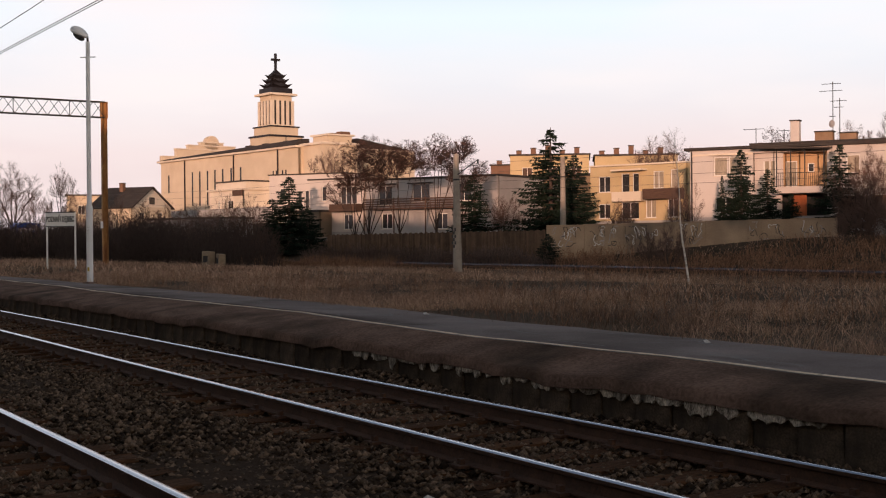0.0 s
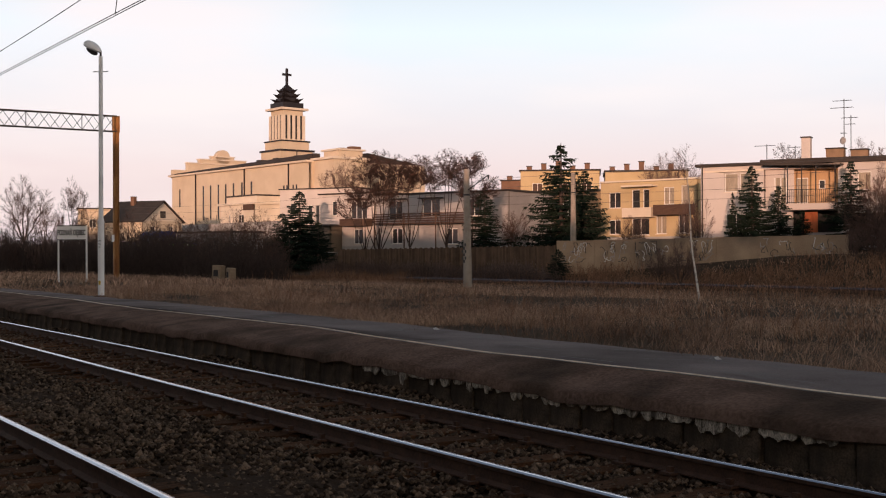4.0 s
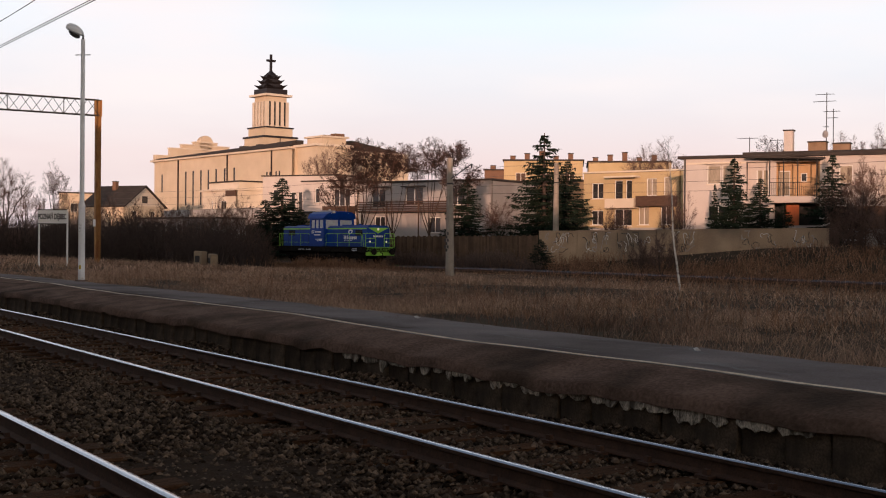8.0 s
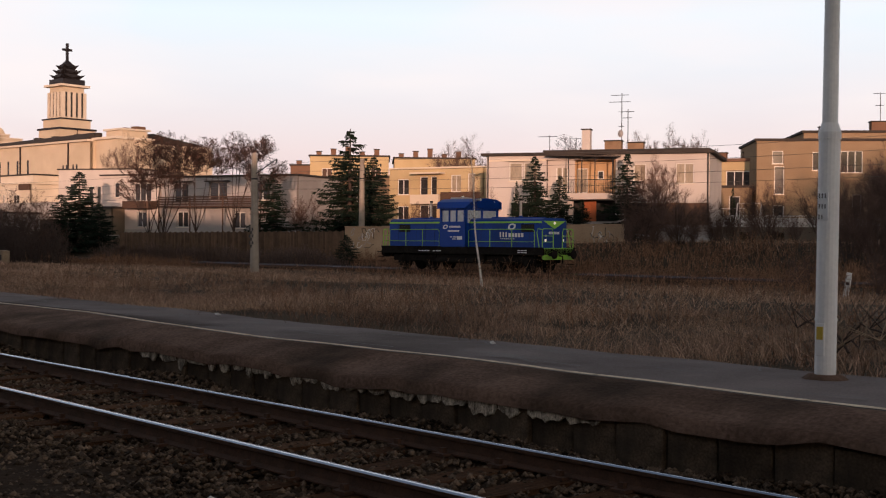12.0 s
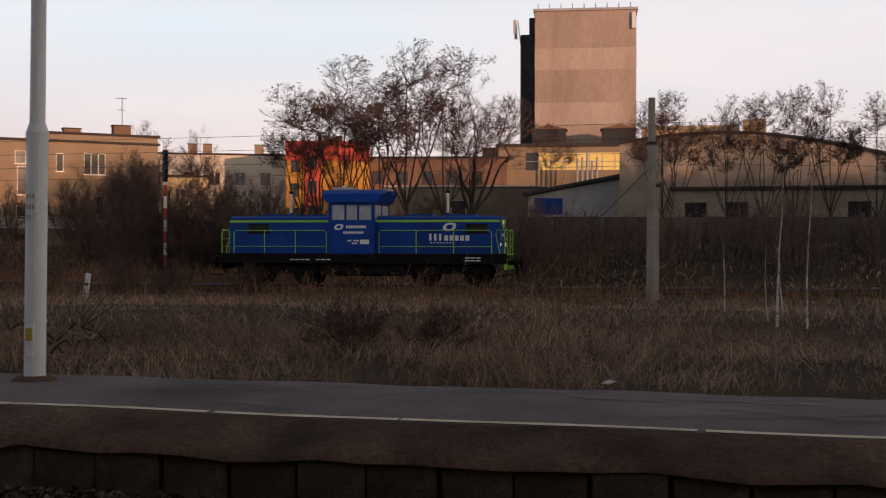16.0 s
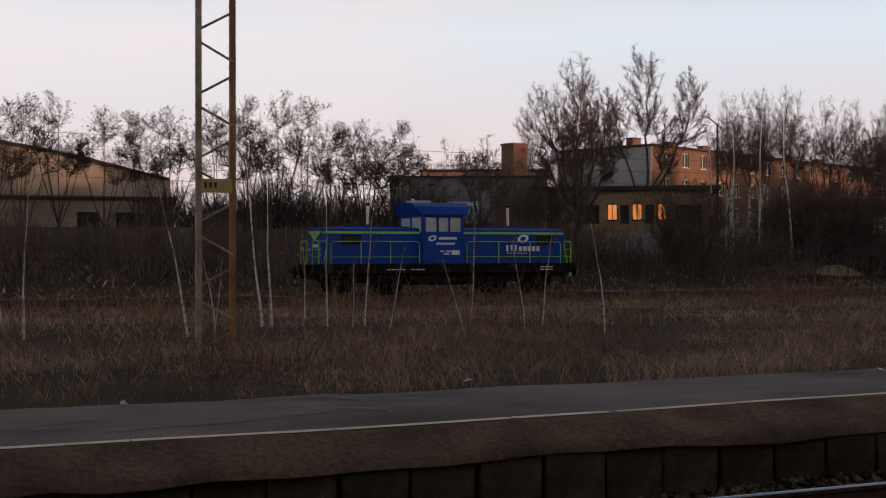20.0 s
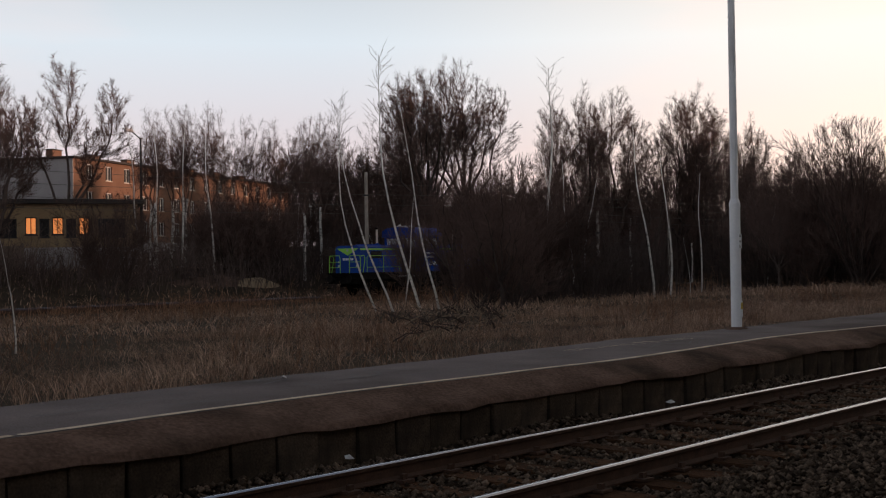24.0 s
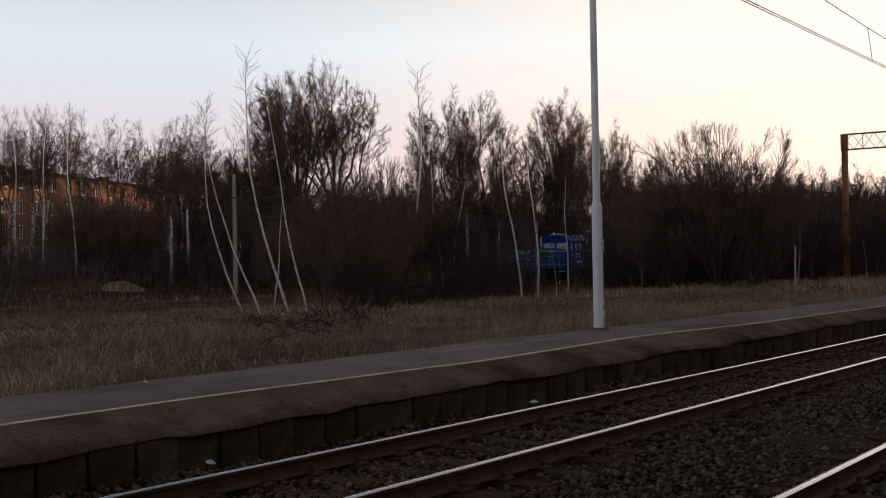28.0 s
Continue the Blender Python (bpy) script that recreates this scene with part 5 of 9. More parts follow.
    chimney(o, 9.9, 3.0, h + 0.1, 1.35, 0.9, 1.15, "chimney_tan")
    chimney(o, 11.7, 3.2, h + 0.1, 1.25, 0.9, 1.0, "chimney_tan")
    antenna(o, 10.5, 3.2, h + 0.3, 4.9, ((4.75, 1.4), (4.2, 1.7), (2.2, 0.4)))
    antenna(o, 11.0, 3.3, h + 0.3, 3.6, ((3.4, 1.2), (2.9, 0.7)))
    antenna(o, 4.2, 4.5, h + 0.2, 1.8, ((1.7, 1.6),))
    antenna(o, 6.4, 4.8, h + 0.2, 1.6, ((1.5, 1.0),))
    part("satellite_dish", tube([(10.45, 3.0, h + 1.9), (10.42, 2.95, h + 1.9)], [0.3, 0.02], 14), M["render_grey"], o)
    part("downpipe", tube([(0.15, -0.1, 0), (0.15, -0.1, h)], 0.06, 6), M["dark_metal"], o)
    part("downpipe", tube([(w - 0.1, -0.1, 0), (w - 0.1, -0.1, h)], 0.06, 6), M["dark_metal"], o)
    part("lower_band", box(11.4, -0.06, 0, w, 0, 1.7), M["brick"], o, "brick base course")


def build_brown_house():
    o, w, h, r = house("yellow_house", (-70.5, 97.5), (-62.5, 100.8), 9, 3.8, 9.3, "render_yellow", "yellow house with white window and roller shutter beside the tan house", "house",
                       [(3.2, 2.9, 5.6, 4.6, 3), (3.2, -0.1 + 0.2, 5.2, 1.6, 3)], 0.25, roof_mat="brick", roof_t=0.3)
    part("shutter", box(3.1, -0.05, 1.5, 5.4, 0.02, 2.1), M["blue_sheet"], o)
    for x in (2.0, 4.5):
        chimney(o, x, 4, h + 0.2, 0.9, 0.7, 0.9)
    g = house("lean_to", (-66.6, 94.0), (-63.0, 95.7), 3.5, 3.6, 6.6, "render_tan", "tan lean-to with dark door and railings", "annex", [(2.2, 0.1, 3.2, 2.2, 1)], 0.2)[0]
    railing(g, -3.0, 4.0, -2.5, 0.1, 0.9, "white_paint", 0.3, "garden_railing")
    o, w, h, r = house("tan_house", (-62.7, 96.5), (-52.0, 106.1), 10, 3.6, 10.9, "render_tan", "tan rendered two-storey house with stepped roofline", "house",
                       [(1.4, 5.2, 2.4, 6.4, 1), (1.6, 2.4, 2.5, 5.0, 1), (1.5, 0.2, 2.5, 1.4, 1), (5.0, 4.6, 5.7, 6.3, 1), (7.5, 4.4, 9.5, 6.4, 3), (8.6, 0.6, 9.4, 2.4, 1)], 0.2, curtain=False)
    part("upper_block", box(4.2, 0.02, h + 0.2, w, 9, h + 0.75), M["render_tan"], o)
    part("upper_roof", box(4.0, -0.2, h + 0.75, w + 0.2, 9.2, h + 0.95), M["roof_dark"], o)
    chimney(o, 7.0, 3, h + 0.8, 1.6, 0.8, 0.7)
    chimney(o, 11.2, 1.2, h + 0.8, 1.6, 1.0, 1.0)
    antenna(o, 11.4, 1.6, h + 1.0, 3.6, ((3.5, 1.0), (2.4, 0.7)))
    sw = thing("garden_swing", pose(-53.0, 80.6, 2.7, 0, 0, 40), "white tubular garden swing frame in the yard", "swing")
    for x in (-0.9, 0.9):
        part("frame_side", tube([(x - 0.15, -0.7, 0), (x, 0, 1.9), (x - 0.15, 0.7, 0)], 0.035, 6), M["white_paint"], sw)
    part("top_bar", tube([(-0.9, 0, 1.9), (0.9, 0, 1.9)], 0.035, 6), M["white_paint"], sw)
    part("bench", soft_box(-0.65, -0.25, 0.45, 0.65, 0.25, 0.52, 0.02), M["white_paint"], sw)
    for x in (-0.6, 0.6):
        part("hanger", tube([(x, 0, 0.5), (x, 0, 1.9)], 0.014, 5), M["white_paint"], sw)
    w2 = thing("retaining_wall", pose(-54.5, 78.1, 1.2, 0, 0, 33.5), "low grey garden retaining wall with openings and a railing", "garden wall", kind="structure")
    part("wall", facade(8, 1.55, [(1.9, 0.5, 2.7, 1.15), (4.4, 0.5, 5.2, 1.15)]), M["shed"], w2)
    part("terrace", box(0, 0.3, -0.6, 8, 9, 1.5), M["soil"], w2)
    railing(w2, 0.1, 7.9, 0.1, 1.55, 0.85, "white_paint", 0.22, "garden_railing")


def build_row_and_block():
    o, w, h, r = house("terrace_row", (-80, 146), (-57, 156), 10, 4, 13.6, "render_pale", "pale distant terrace with chimneys behind shrubs", "house", [(4 + 3.4 * i, 5.5, 5.5 + 3.4 * i, 7.3) for i in range(6)], 0.3, group="distant houses")
    for x in (6, 12, 14, 21):
        chimney(o, x, 3, h + 0.2, 1.2, 0.8, 1.4, "render_tan")
    house("small_gabled_house", (-58.5, 120), (-54.0, 122), 6, 3.6, 8.8, "render_yellow", "small yellow house behind bare shrubs", "house", [(1.5, 2.4, 2.6, 4.0)], 0.3)
    house("pink_house", (-71, 120), (-62.5, 123), 7, 3.6, 9.4, "render_tan", "dull pink house behind bare shrubs", "house", [(3.5, 2.8, 4.8, 4.4)], 0.3)
    o, w, h, r = house("apartment_block", (-52.0, 140.8), (-42.3, 144.0), 12, 3.5, 14.0, "block_yellow", "orange-yellow and red apartment block", "apartment block",
                       [(0.6 + 1.2 * 0, 1.0 + 3.0 * k, 1.6, 2.6 + 3.0 * k) for k in range(3)], 0.1, roof_mat="block_red", roof_t=0.3, frame_mat="dark_metal", curtain=False)
    part("red_band", box(-0.05, -0.08, h - 2.1, w + 0.05, 0.0, h), M["block_red"], o, "red top band")
    part("red_column", box(2.2, -0.06, 0, 4.3, 0.0, h - 2.1), M["block_red"], o, "red stair column")
    for k in range(3):
        window(o, 2.7, 1.4 + 3 * k, 3.8, 2.9 + 3 * k, 2, "dark_metal", y=-0.16, sill=False)
    for x in (5.0, 6.6):
        chimney(o, x, 4, h + 0.2, 0.8, 0.8, 1.0)
    house("apartment_block", (-44.6, 146), (-26.0, 149.6), 12, 4, 12.4, "brick", "long orange-brown block lit low behind trees", "apartment block", [(2 + 3.1 * i, 5.2, 3.4 + 3.1 * i, 6.8) for i in range(5)], 0.3, group="distant houses", frame_mat="timber_dark", curtain=False)
    o, w, h, r = house("flat_shed", (-33.5, 120.6), (-17.5, 123.8), 8, 2.6, 7.5, "shed", "long flat-roofed shed of dull render", "shed", [(6.6, 0.3, 8.2, 3.6, 1)], 0.3, roof_mat="render_grey", roof_t=0.16)


def build_silo():
    M["silo_pale"] = mat("pale_silo_concrete", (0.40, 0.315, 0.265), (0.50, 0.40, 0.335), 0.9, 0.35, 4, 0.2, dirt=(0.30, 0.22, 0.17), dirt_amount=0.8, stretch=(1, 1, 0.3))
    s = thing("grain_silo", pose(-25.3, 168.2, 4, 0, 0, 6.2), "tall stained concrete grain silo tower with rooftop antennas", "silo tower")
    H = 30.2
    part("shaft", box(0, 0, 0, 14.0, 14, H), M["silo"], s)
    # shade of the narrow left face is given by a dark material
    part("side_shaft", join(box(-2.2, 3, 0, 0, 9, 27.5), box(-0.9, 1.5, 0, 0, 3, H - 0.6)), M["shed_dark"], s, "narrow left shaft, dark material for the face turned from the sun")
    for z in (6.8, 14.4, 22.0):
        part("lift_band", box(-0.02, -0.035, z, 14.02, 0, z + 3.0), M["silo_pale"], s, "paler concrete band")
    part("coping", soft_box(-0.25, -0.25, H, 14.25, 14.25, H + 0.35, 0.05), M["render_grey"], s)
    for k in range(9):
        part("roof_rail_post", tube([(0.4 + 1.6 * k, 0.4, H), (0.4 + 1.6 * k, 0.4, H + 1.1)], 0.05, 5), M["dark_metal"], s)
    an = part("antenna_panel", join(soft_box_pair(-2.9, 3.2, 27.0), tube([(-2.2, 3.6, 26.2), (-2.6, 3.4, 29.6)], 0.07, 6)), M["render_grey"], s, "pale antenna panels on a bracket")
    part("antenna_panel", box(13.4, -0.45, 27.6, 13.9, -0.15, 29.8), M["white_paint"], s)
    # glazed head house in front
    o = thing("mill_house", pose(-28.6, 158.0, 4, 0, 0, 6.2), "brick mill house with a long glazed window band", "mill building")
    w, h = 30.0, 10.5
    band = (3.6, 7.4, 18.6, 9.7)
    f = part("wall", join(facade(w, h, [band]), box(0, 0.3, 0, 0.3, 9, h), box(w - 0.3, 0.3, 0, w, 9, h)), M["render_tan"], o)
    part("side_panel", box(-2.2, 0.6, 0, 0, 9, h), M["shed_dark"], o)
    for k in range(9):
        a = band[0] + (band[2] - band[0]) * k / 9
        b = band[0] + (band[2] - band[0]) * (k + 1) / 9
        p = part("window", box(a + 0.05, 0.16, band[1], b - 0.05, 0.18, band[3]), M["glass"] if k in (0, 8) else M["sunset_glass"], f)
        part("window_frame", box(b - 0.06, 0.08, band[1], b + 0.06, 0.2, band[3]), M["render_grey"], p)
    part("transom", box(band[0], 0.08, 8.5, band[2], 0.16, 8.58), M["render_grey"], f)
    part("roof", soft_box(-0.4, -0.4, h, w + 0.4, 9.4, h + 0.4, 0.05), M["roof_dark"], o)
    for x in (4.4, 13.6):
        hut = part("roof_hut", box(x, 1, h + 0.4, x + 4.4, 5, h + 2.4), M["shed_dark"], o, "dark rooftop hut")
        part("hut_roof", ([(x - .2, .8, h + 2.4), (x + 4.6, .8, h + 2.4), (x + 4.6, 5.2, h + 2.4), (x - .2, 5.2, h + 2.4), (x + 2.2, .8, h + 3.0), (x + 2.2, 5.2, h + 3.0)], [(0, 1, 4), (1, 2, 5, 4), (2, 3, 5), (3, 0, 4, 5), (0, 3, 2, 1)]), M["brick"], hut)
    for k in range(5):
        c = part("flue", tube([(10.4 + 0.62 * k, -6, 0), (10.4 + 0.62 * k, -6, 8.2 + 0.5 * (k % 3))], 0.13, 8), M["render_grey"], o, "pale metal flue")


def soft_box_pair(x, y, z):
    return join(box(x - 0.3, y - 0.5, z + 0.6, x + 0.1, y - 0.2, z + 2.6), box(x - 0.2, y + 0.3, z, x + 0.2, y + 0.6, z + 2.0))


def build_hall():
    M["hall_render"] = mat("patched_hall_render", (0.26, 0.21, 0.165), (0.40, 0.335, 0.27), 0.92, 0.5, 9, 0.2, dirt=(0.20, 0.155, 0.12), dirt_amount=0.8)
    o = thing("works_hall", pose(-8, 100.0, 3, 0, 0, -1.5), "tan works hall with a low arched roof", "industrial hall")
    n, w, rise, base = 28, 25.0, 2.9, 4.6
    arch = [(w * i / n, base + rise * math.sin(math.pi * (0.28 + 0.72 * i / n)) ** 1.1 if i < n else base) for i in range(n + 1)]
    verts = [(x, 0, 0) for x, z in arch] + [(x, 0, z) for x, z in arch] + [(x, 20, z) for x, z in arch]
    k = n + 1
    part("gable_wall", (verts[:2 * k], [(i, i + 1, k + i + 1, k + i) for i in range(n)]), M["hall_render"], o)
    part("arched_roof", tube_strip(arch), M["roof_dark"], o)
    part("skylight_strip", box(1.5, 3, 7.6, 9.5, 6, 8.5), M["render_yellow"], o)
    part("vent_box", soft_box(9.8, -0.2, 6.6, 11.6, 2, 8.6, 0.05), M["render_tan"], o)
    l, w, h, r = house("workshop_wing", (-3.4, 94.0), (16.2, 92.9), 6.5, 2.4, 5.75, "hall_render", "pale low workshop wing with dark windows", "workshop",
                       [(u, 1.15, u + 1.65, 2.4, 2) for u in (0.8, 3.85, 12.6, 15.4)], 0.35, curtain=False, frame_mat="dark_metal")
    s = thing("lean_shed", pose(-16.2, 104, 2.6, 0, 0, 4), "dark sheds with sloping felt roof and a blue panel", "shed")
    part("wall", ([(0, 0, 0), (15, 0, 0), (15, 6, 0), (0, 6, 0), (0, 0, 3.2), (15, 0, 6.0), (15, 6, 6.0), (0, 6, 3.2)], BOX_F), M["render_grey"], s)
    part("roof", ([(-0.4, -0.5, 3.2), (15.3, -0.5, 6.1), (15.3, 6, 6.1), (-0.4, 6, 3.2), (-0.4, -0.5, 3.5), (15.3, -0.5, 6.4), (15.3, 6, 6.4), (-0.4, 6, 3.5)], BOX_F), M["shed_dark"], s)
    part("blue_panel", box(0.6, -0.08, 1.6, 3.0, 0, 3.0), M["loco_blue"], s, "blue sheet panel")
    for x in (4.0, 5.6, 7.2):
        part("window", box(x, -0.06, 0.6, x + 1.1, 0.0, 1.5), M["curtain"], s)
    M["fence_dark"] = mat("weathered_dark_fence", (0.07, 0.06, 0.055), (0.125, 0.105, 0.095), 0.92, 0.8, 16, 0.3, dirt=(0.05, 0.04, 0.035), dirt_amount=0.7)
    fn = thing("yard_fence", pose(0, 0, 0), "dark weathered board fence behind the far track", "fence", kind="structure")
    x = -34.0
    i = 0
    while x < 44:
        y = 74 + 4 * math.sin(x * 0.02)
        z = ground_z(x, y)
        part("fence_panel", box(x, y, z - 0.3, x + 2.9, y + 0.08, z + 1.75), M["fence_dark"] if i % 5 else M["shed"], fn)
        part("fence_post", box(x + 2.9, y - 0.06, z - 0.3, x + 3.02, y + 0.1, z + 1.95), M["shed"], fn)
        x += 3.02
        i += 1


def tube_strip(arch):
    vs, fs = [], []
    for x, z in arch:
        vs += [(x, -0.35, z), (x, 20, z), (x, -0.35, z + 0.22), (x, 20, z + 0.22)]
    for i in range(len(arch) - 1):
        a, b = 4 * i, 4 * i + 4
        fs += [(a + 2, b + 2, b + 3, a + 3), (a, a + 1, b + 1, b), (a, b, b + 2, a + 2), (a + 1, a + 3, b + 3, b + 1)]
    return vs, fs


def build_right_buildings():
    M["depot_grey"] = mat("stained_depot_render", (0.15, 0.142, 0.14), (0.24, 0.225, 0.22), 0.92, 0.4, 12, 0.2, dirt=(0.11, 0.085, 0.07), dirt_amount=0.8)
    M["depot_tan"] = mat("sooty_tan_render", (0.30, 0.21, 0.125), (0.41, 0.30, 0.18), 0.92, 0.4, 12, 0.2, dirt=(0.17, 0.12, 0.08), dirt_amount=0.8)
    o, w, h, r = house("grey_depot", (37.5, 103.5), (49.8, 98.3), 14, 3, 8.5, "depot_grey", "grey blank depot wall with a pale blue panel", "depot", [], 0.25)
    part("blue_panel", box(5.2, -0.1, 1.4, 8.0, 0.0, 3.4), M["blue_sheet"], o, "pale blue panel")
    c = thing("brick_stack", pose(52.1, 108.2, 3, 0, 0, 16), "square brown brick chimney stack", "chimney")
    part("shaft", soft_box(0, 0, 0, 1.85, 1.85, 9.4, 0.04), M["brick"], c)
    part("cap", soft_box(-0.08, -0.08, 9.4, 1.93, 1.93, 9.65, 0.04), M["brick"], c)
    house("yellow_lodge", (47.5, 121.2), (60, 116.2), 8, 3, 10.5, "depot_tan", "tan-topped building catching late light", "house", [(2, 5.4, 3.6, 6.8), (7, 5.4, 8.6, 6.8)], 0.3)
    # three panes glow in place of the sunset's glint on the glass
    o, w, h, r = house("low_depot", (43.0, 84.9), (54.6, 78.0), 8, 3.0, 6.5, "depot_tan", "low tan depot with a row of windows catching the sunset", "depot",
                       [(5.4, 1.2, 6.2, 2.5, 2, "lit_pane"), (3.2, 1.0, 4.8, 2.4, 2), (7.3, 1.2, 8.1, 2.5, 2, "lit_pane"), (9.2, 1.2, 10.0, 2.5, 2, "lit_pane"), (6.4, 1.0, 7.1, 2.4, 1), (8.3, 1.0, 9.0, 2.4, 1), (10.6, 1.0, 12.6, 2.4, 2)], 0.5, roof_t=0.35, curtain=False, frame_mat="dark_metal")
    # long brick block running away
    holes = []
    for k in range(14):
        for s in range(3):
            holes.append((2.2 + 3.5 * k, 1.0 + 2.75 * s, 3.4 + 3.5 * k, 2.5 + 2.75 * s, 2))
    o, w, h, r = house("brick_apartments", (66.6, 106.0), (114.0, 127.0), 12, 4.2, 12.6, "brick", "long three-storey brown-brick apartment block behind birches", "apartment block", holes, 0.35)
    for k in range(7):
        chimney(o, 4 + 7 * k, 5, h + 0.2, 1.6, 0.8, 1.1)
    part("gable_panel", box(-0.08, 0, 0, 0, 12, h), M["render_grey"], o)
    g = thing("yard_lamp", pose(59.5, 84.5, 3.0), "tall yard lamp on a dark mast", "street lamp")
    part("mast", tube([(0, 0, -0.4), (0, 0, 9.4)], [0.14, 0.08], 8), M["dark_metal"], g)
    part("arm", tube([(0, 0, 9.3), (-0.9, 0, 9.9)], 0.05, 6), M["dark_metal"], g)
    part("lamp_head", soft_box(-1.5, -0.18, 9.82, -0.8, 0.18, 10.05, 0.05), M["render_grey"], g)


def build_garden_wall():
    w = thing("garden_wall", pose(-73.2, 56.9, 0.75, 0, 0, 33.4), "concrete panel garden wall with faded graffiti", "garden wall", kind="structure")
    rng = random.Random(11)
    for k in range(7):
        x = 3.02 * k
        z = 0.014 * x
        p = part("wall_panel", soft_box(x, 0, z - 0.7, x + 2.9, 0.14, z + 1.75, 0.02), M["wall_concrete"], w)
        part("wall_post", box(x + 2.9, -0.05, z - 0.7, x + 3.02, 0.19, z + 1.85), M["wall_concrete"], w)
        part("wall_coping", box(x, -0.04, z + 1.75, x + 2.9, 0.18, z + 1.83), M["wall_concrete"], w)
        if k in (0, 1, 2, 3, 5, 6):
            for _ in range(15 if k < 4 else 9):
                u, v = rng.uniform(x + 0.2, x + 2.5), rng.uniform(z + 0.4, z + 1.4)
                pts, a = [(u, -0.012, v)], rng.uniform(0, 6.3)
                for _i in range(9):
                    a += rng.uniform(-0.9, 1.6)
                    pts.append((min(x + 2.8, max(x + 0.1, pts[-1][0] + 0.11 * math.cos(a))), -0.012, min(z + 1.65, max(z + 0.2, pts[-1][2] + 0.17 * math.sin(a)))))
                part("graffiti_stroke", tube(pts, 0.022, 4), M[rng.choice(("black_paint", "white_paint", "black_paint", "render_grey"))], p, "faded spray-paint stroke")
    f = thing("board_fence", pose(-100.0, 52.2, 0.3, 0, 0, 10.2), "brown weathered board fence on the bank", "fence", kind="structure")
    for k in range(150):
        part("board", box(0.18 * k, 0.01 * (k % 2), 0.0, 0.18 * k + 0.165, 0.03 + 0.01 * (k % 2), 1.75 + 0.05 * math.sin(k * 1.7) + 0.001 * k), M["fence_board"], f)
    for k in range(10):
        part("fence_post", box(2.9 * k, 0.06, -0.4, 2.9 * k + 0.12, 0.18, 1.7), M["fence_board"], f)


def build_left_distance():
    o = thing("gabled_house", pose(-198.4, 67.1, 4.0, 0, 0, 121.6), "old pale house with a steep dark gabled roof beyond the hedge", "house", "distant houses")
    W, D, E, R = 10.3, 9.0, 3.4, 6.7
    holes = [(2.0, 1.0, 3.2, 2.5), (6.8, 1.0, 8.0, 2.5)]
    g = part("wall", join(facade(W, E, holes), box(0, 0.3, 0, 0.3, D, E), box(W - 0.3, 0.3, 0, W, D, E), box(0.3, D - 0.3, 0, W - 0.3, D, E)), M["render_cream"], o)
    part("gable", ([(0, 0, E), (W, 0, E), (W / 2, 0, R), (0, 0.3, E), (W, 0.3, E), (W / 2, 0.3, R)], [(0, 1, 2), (3, 5, 4), (0, 3, 4, 1), (1, 4, 5, 2), (2, 5, 3, 0)]), M["render_pale"], o)
    part("gable_window", box(W / 2 - 0.7, -0.04, E + 0.5, W / 2 + 0.7, 0.0, E + 1.7), M["glass"], o)
    for q in holes:
        window(g, *q)
    for x0, x1 in ((-0.5, W / 2), (W + 0.5, W / 2)):
        zl = E - 0.3
        part("roof_slope", ([(x0, -0.4, zl), (x1, -0.4, R + 0.05), (x1, D + 0.4, R + 0.05), (x0, D + 0.4, zl), (x0, -0.4, zl + 0.2), (x1, -0.4, R + 0.25), (x1, D + 0.4, R + 0.25), (x0, D + 0.4, zl + 0.2)], BOX_F), M["roof_dark"], o)
    chimney(o, W / 2 - 1.0, 5.5, R - 0.4, 0.8, 0.7, 1.3)
    house("distant_house", (-221.6, 62.8), (-219.4, 70.1), 8, 5, 10.0, "render_cream", "pale house far along the line", "house", [(2, 1.6, 3.2, 3.2), (4.6, 1.6, 5.8, 3.2)], 0.3, group="distant houses")
    house("low_shed", (-147, 51.5), (-134, 56.0), 5, 2.5, 4.2, "render_grey", "low white outbuilding beyond the hedge", "shed", [(2, 0.4, 3, 1.2), (7, 0.4, 8, 1.2)], 0.2)


M["curtain_glass"] = mat("curtained_window_glass", (0.26, 0.22, 0.17), (0.44, 0.38, 0.30), 0.2, 1.5, 9, 0.0, stretch=(5, 1, 0.4), spec=0.5)
# render colour warmed to hold the evening sun on the recess walls
M["recess_render"] = mat("sunlit_recess_render", (0.46, 0.30, 0.17), (0.58, 0.39, 0.23), 0.9, 0.5, 14, 0.12, dirt=(0.34, 0.22, 0.13), dirt_amount=0.5)
M["rust_door"] = mat("rust_red_boards", (0.36, 0.10, 0.04), (0.48, 0.15, 0.06), 0.8, 1.5, 20, 0.2, stretch=(5, 1, 1))
M["chimney_tan"] = mat("weathered_chimney_render", (0.22, 0.15, 0.10), (0.32, 0.22, 0.15), 0.9, 1.5, 20, 0.3)
# gold metal tint puts the reflected sunset into the mill panes
M["sunset_glass"] = mat("sunset_gold_glass", (0.97, 0.56, 0.13), (1.0, 0.68, 0.24), 0.12, 0.5, 6, 0.02, metal=1.0)
# emission stands in for sunset reflected in the depot panes, no lamp behind
M["lit_pane"] = mat("sunset_glint_pane", (0.5, 0.3, 0.15), (0.6, 0.35, 0.18), 0.4, 3, 12, 0, emit=(1.0, 0.30, 0.075), strength=0.75)
build_church()
build_white_row()
build_mid_houses()
build_white_house()
build_brown_house()
build_row_and_block()
build_silo()
build_hall()
build_right_buildings()
build_garden_wall()
build_left_distance()


# ---- the locomotive ----
def rounded_hood(x0, x1, hw, z0, z1, r=0.28):
    """A bonnet with chamfered shoulders, its ends slightly sloped."""
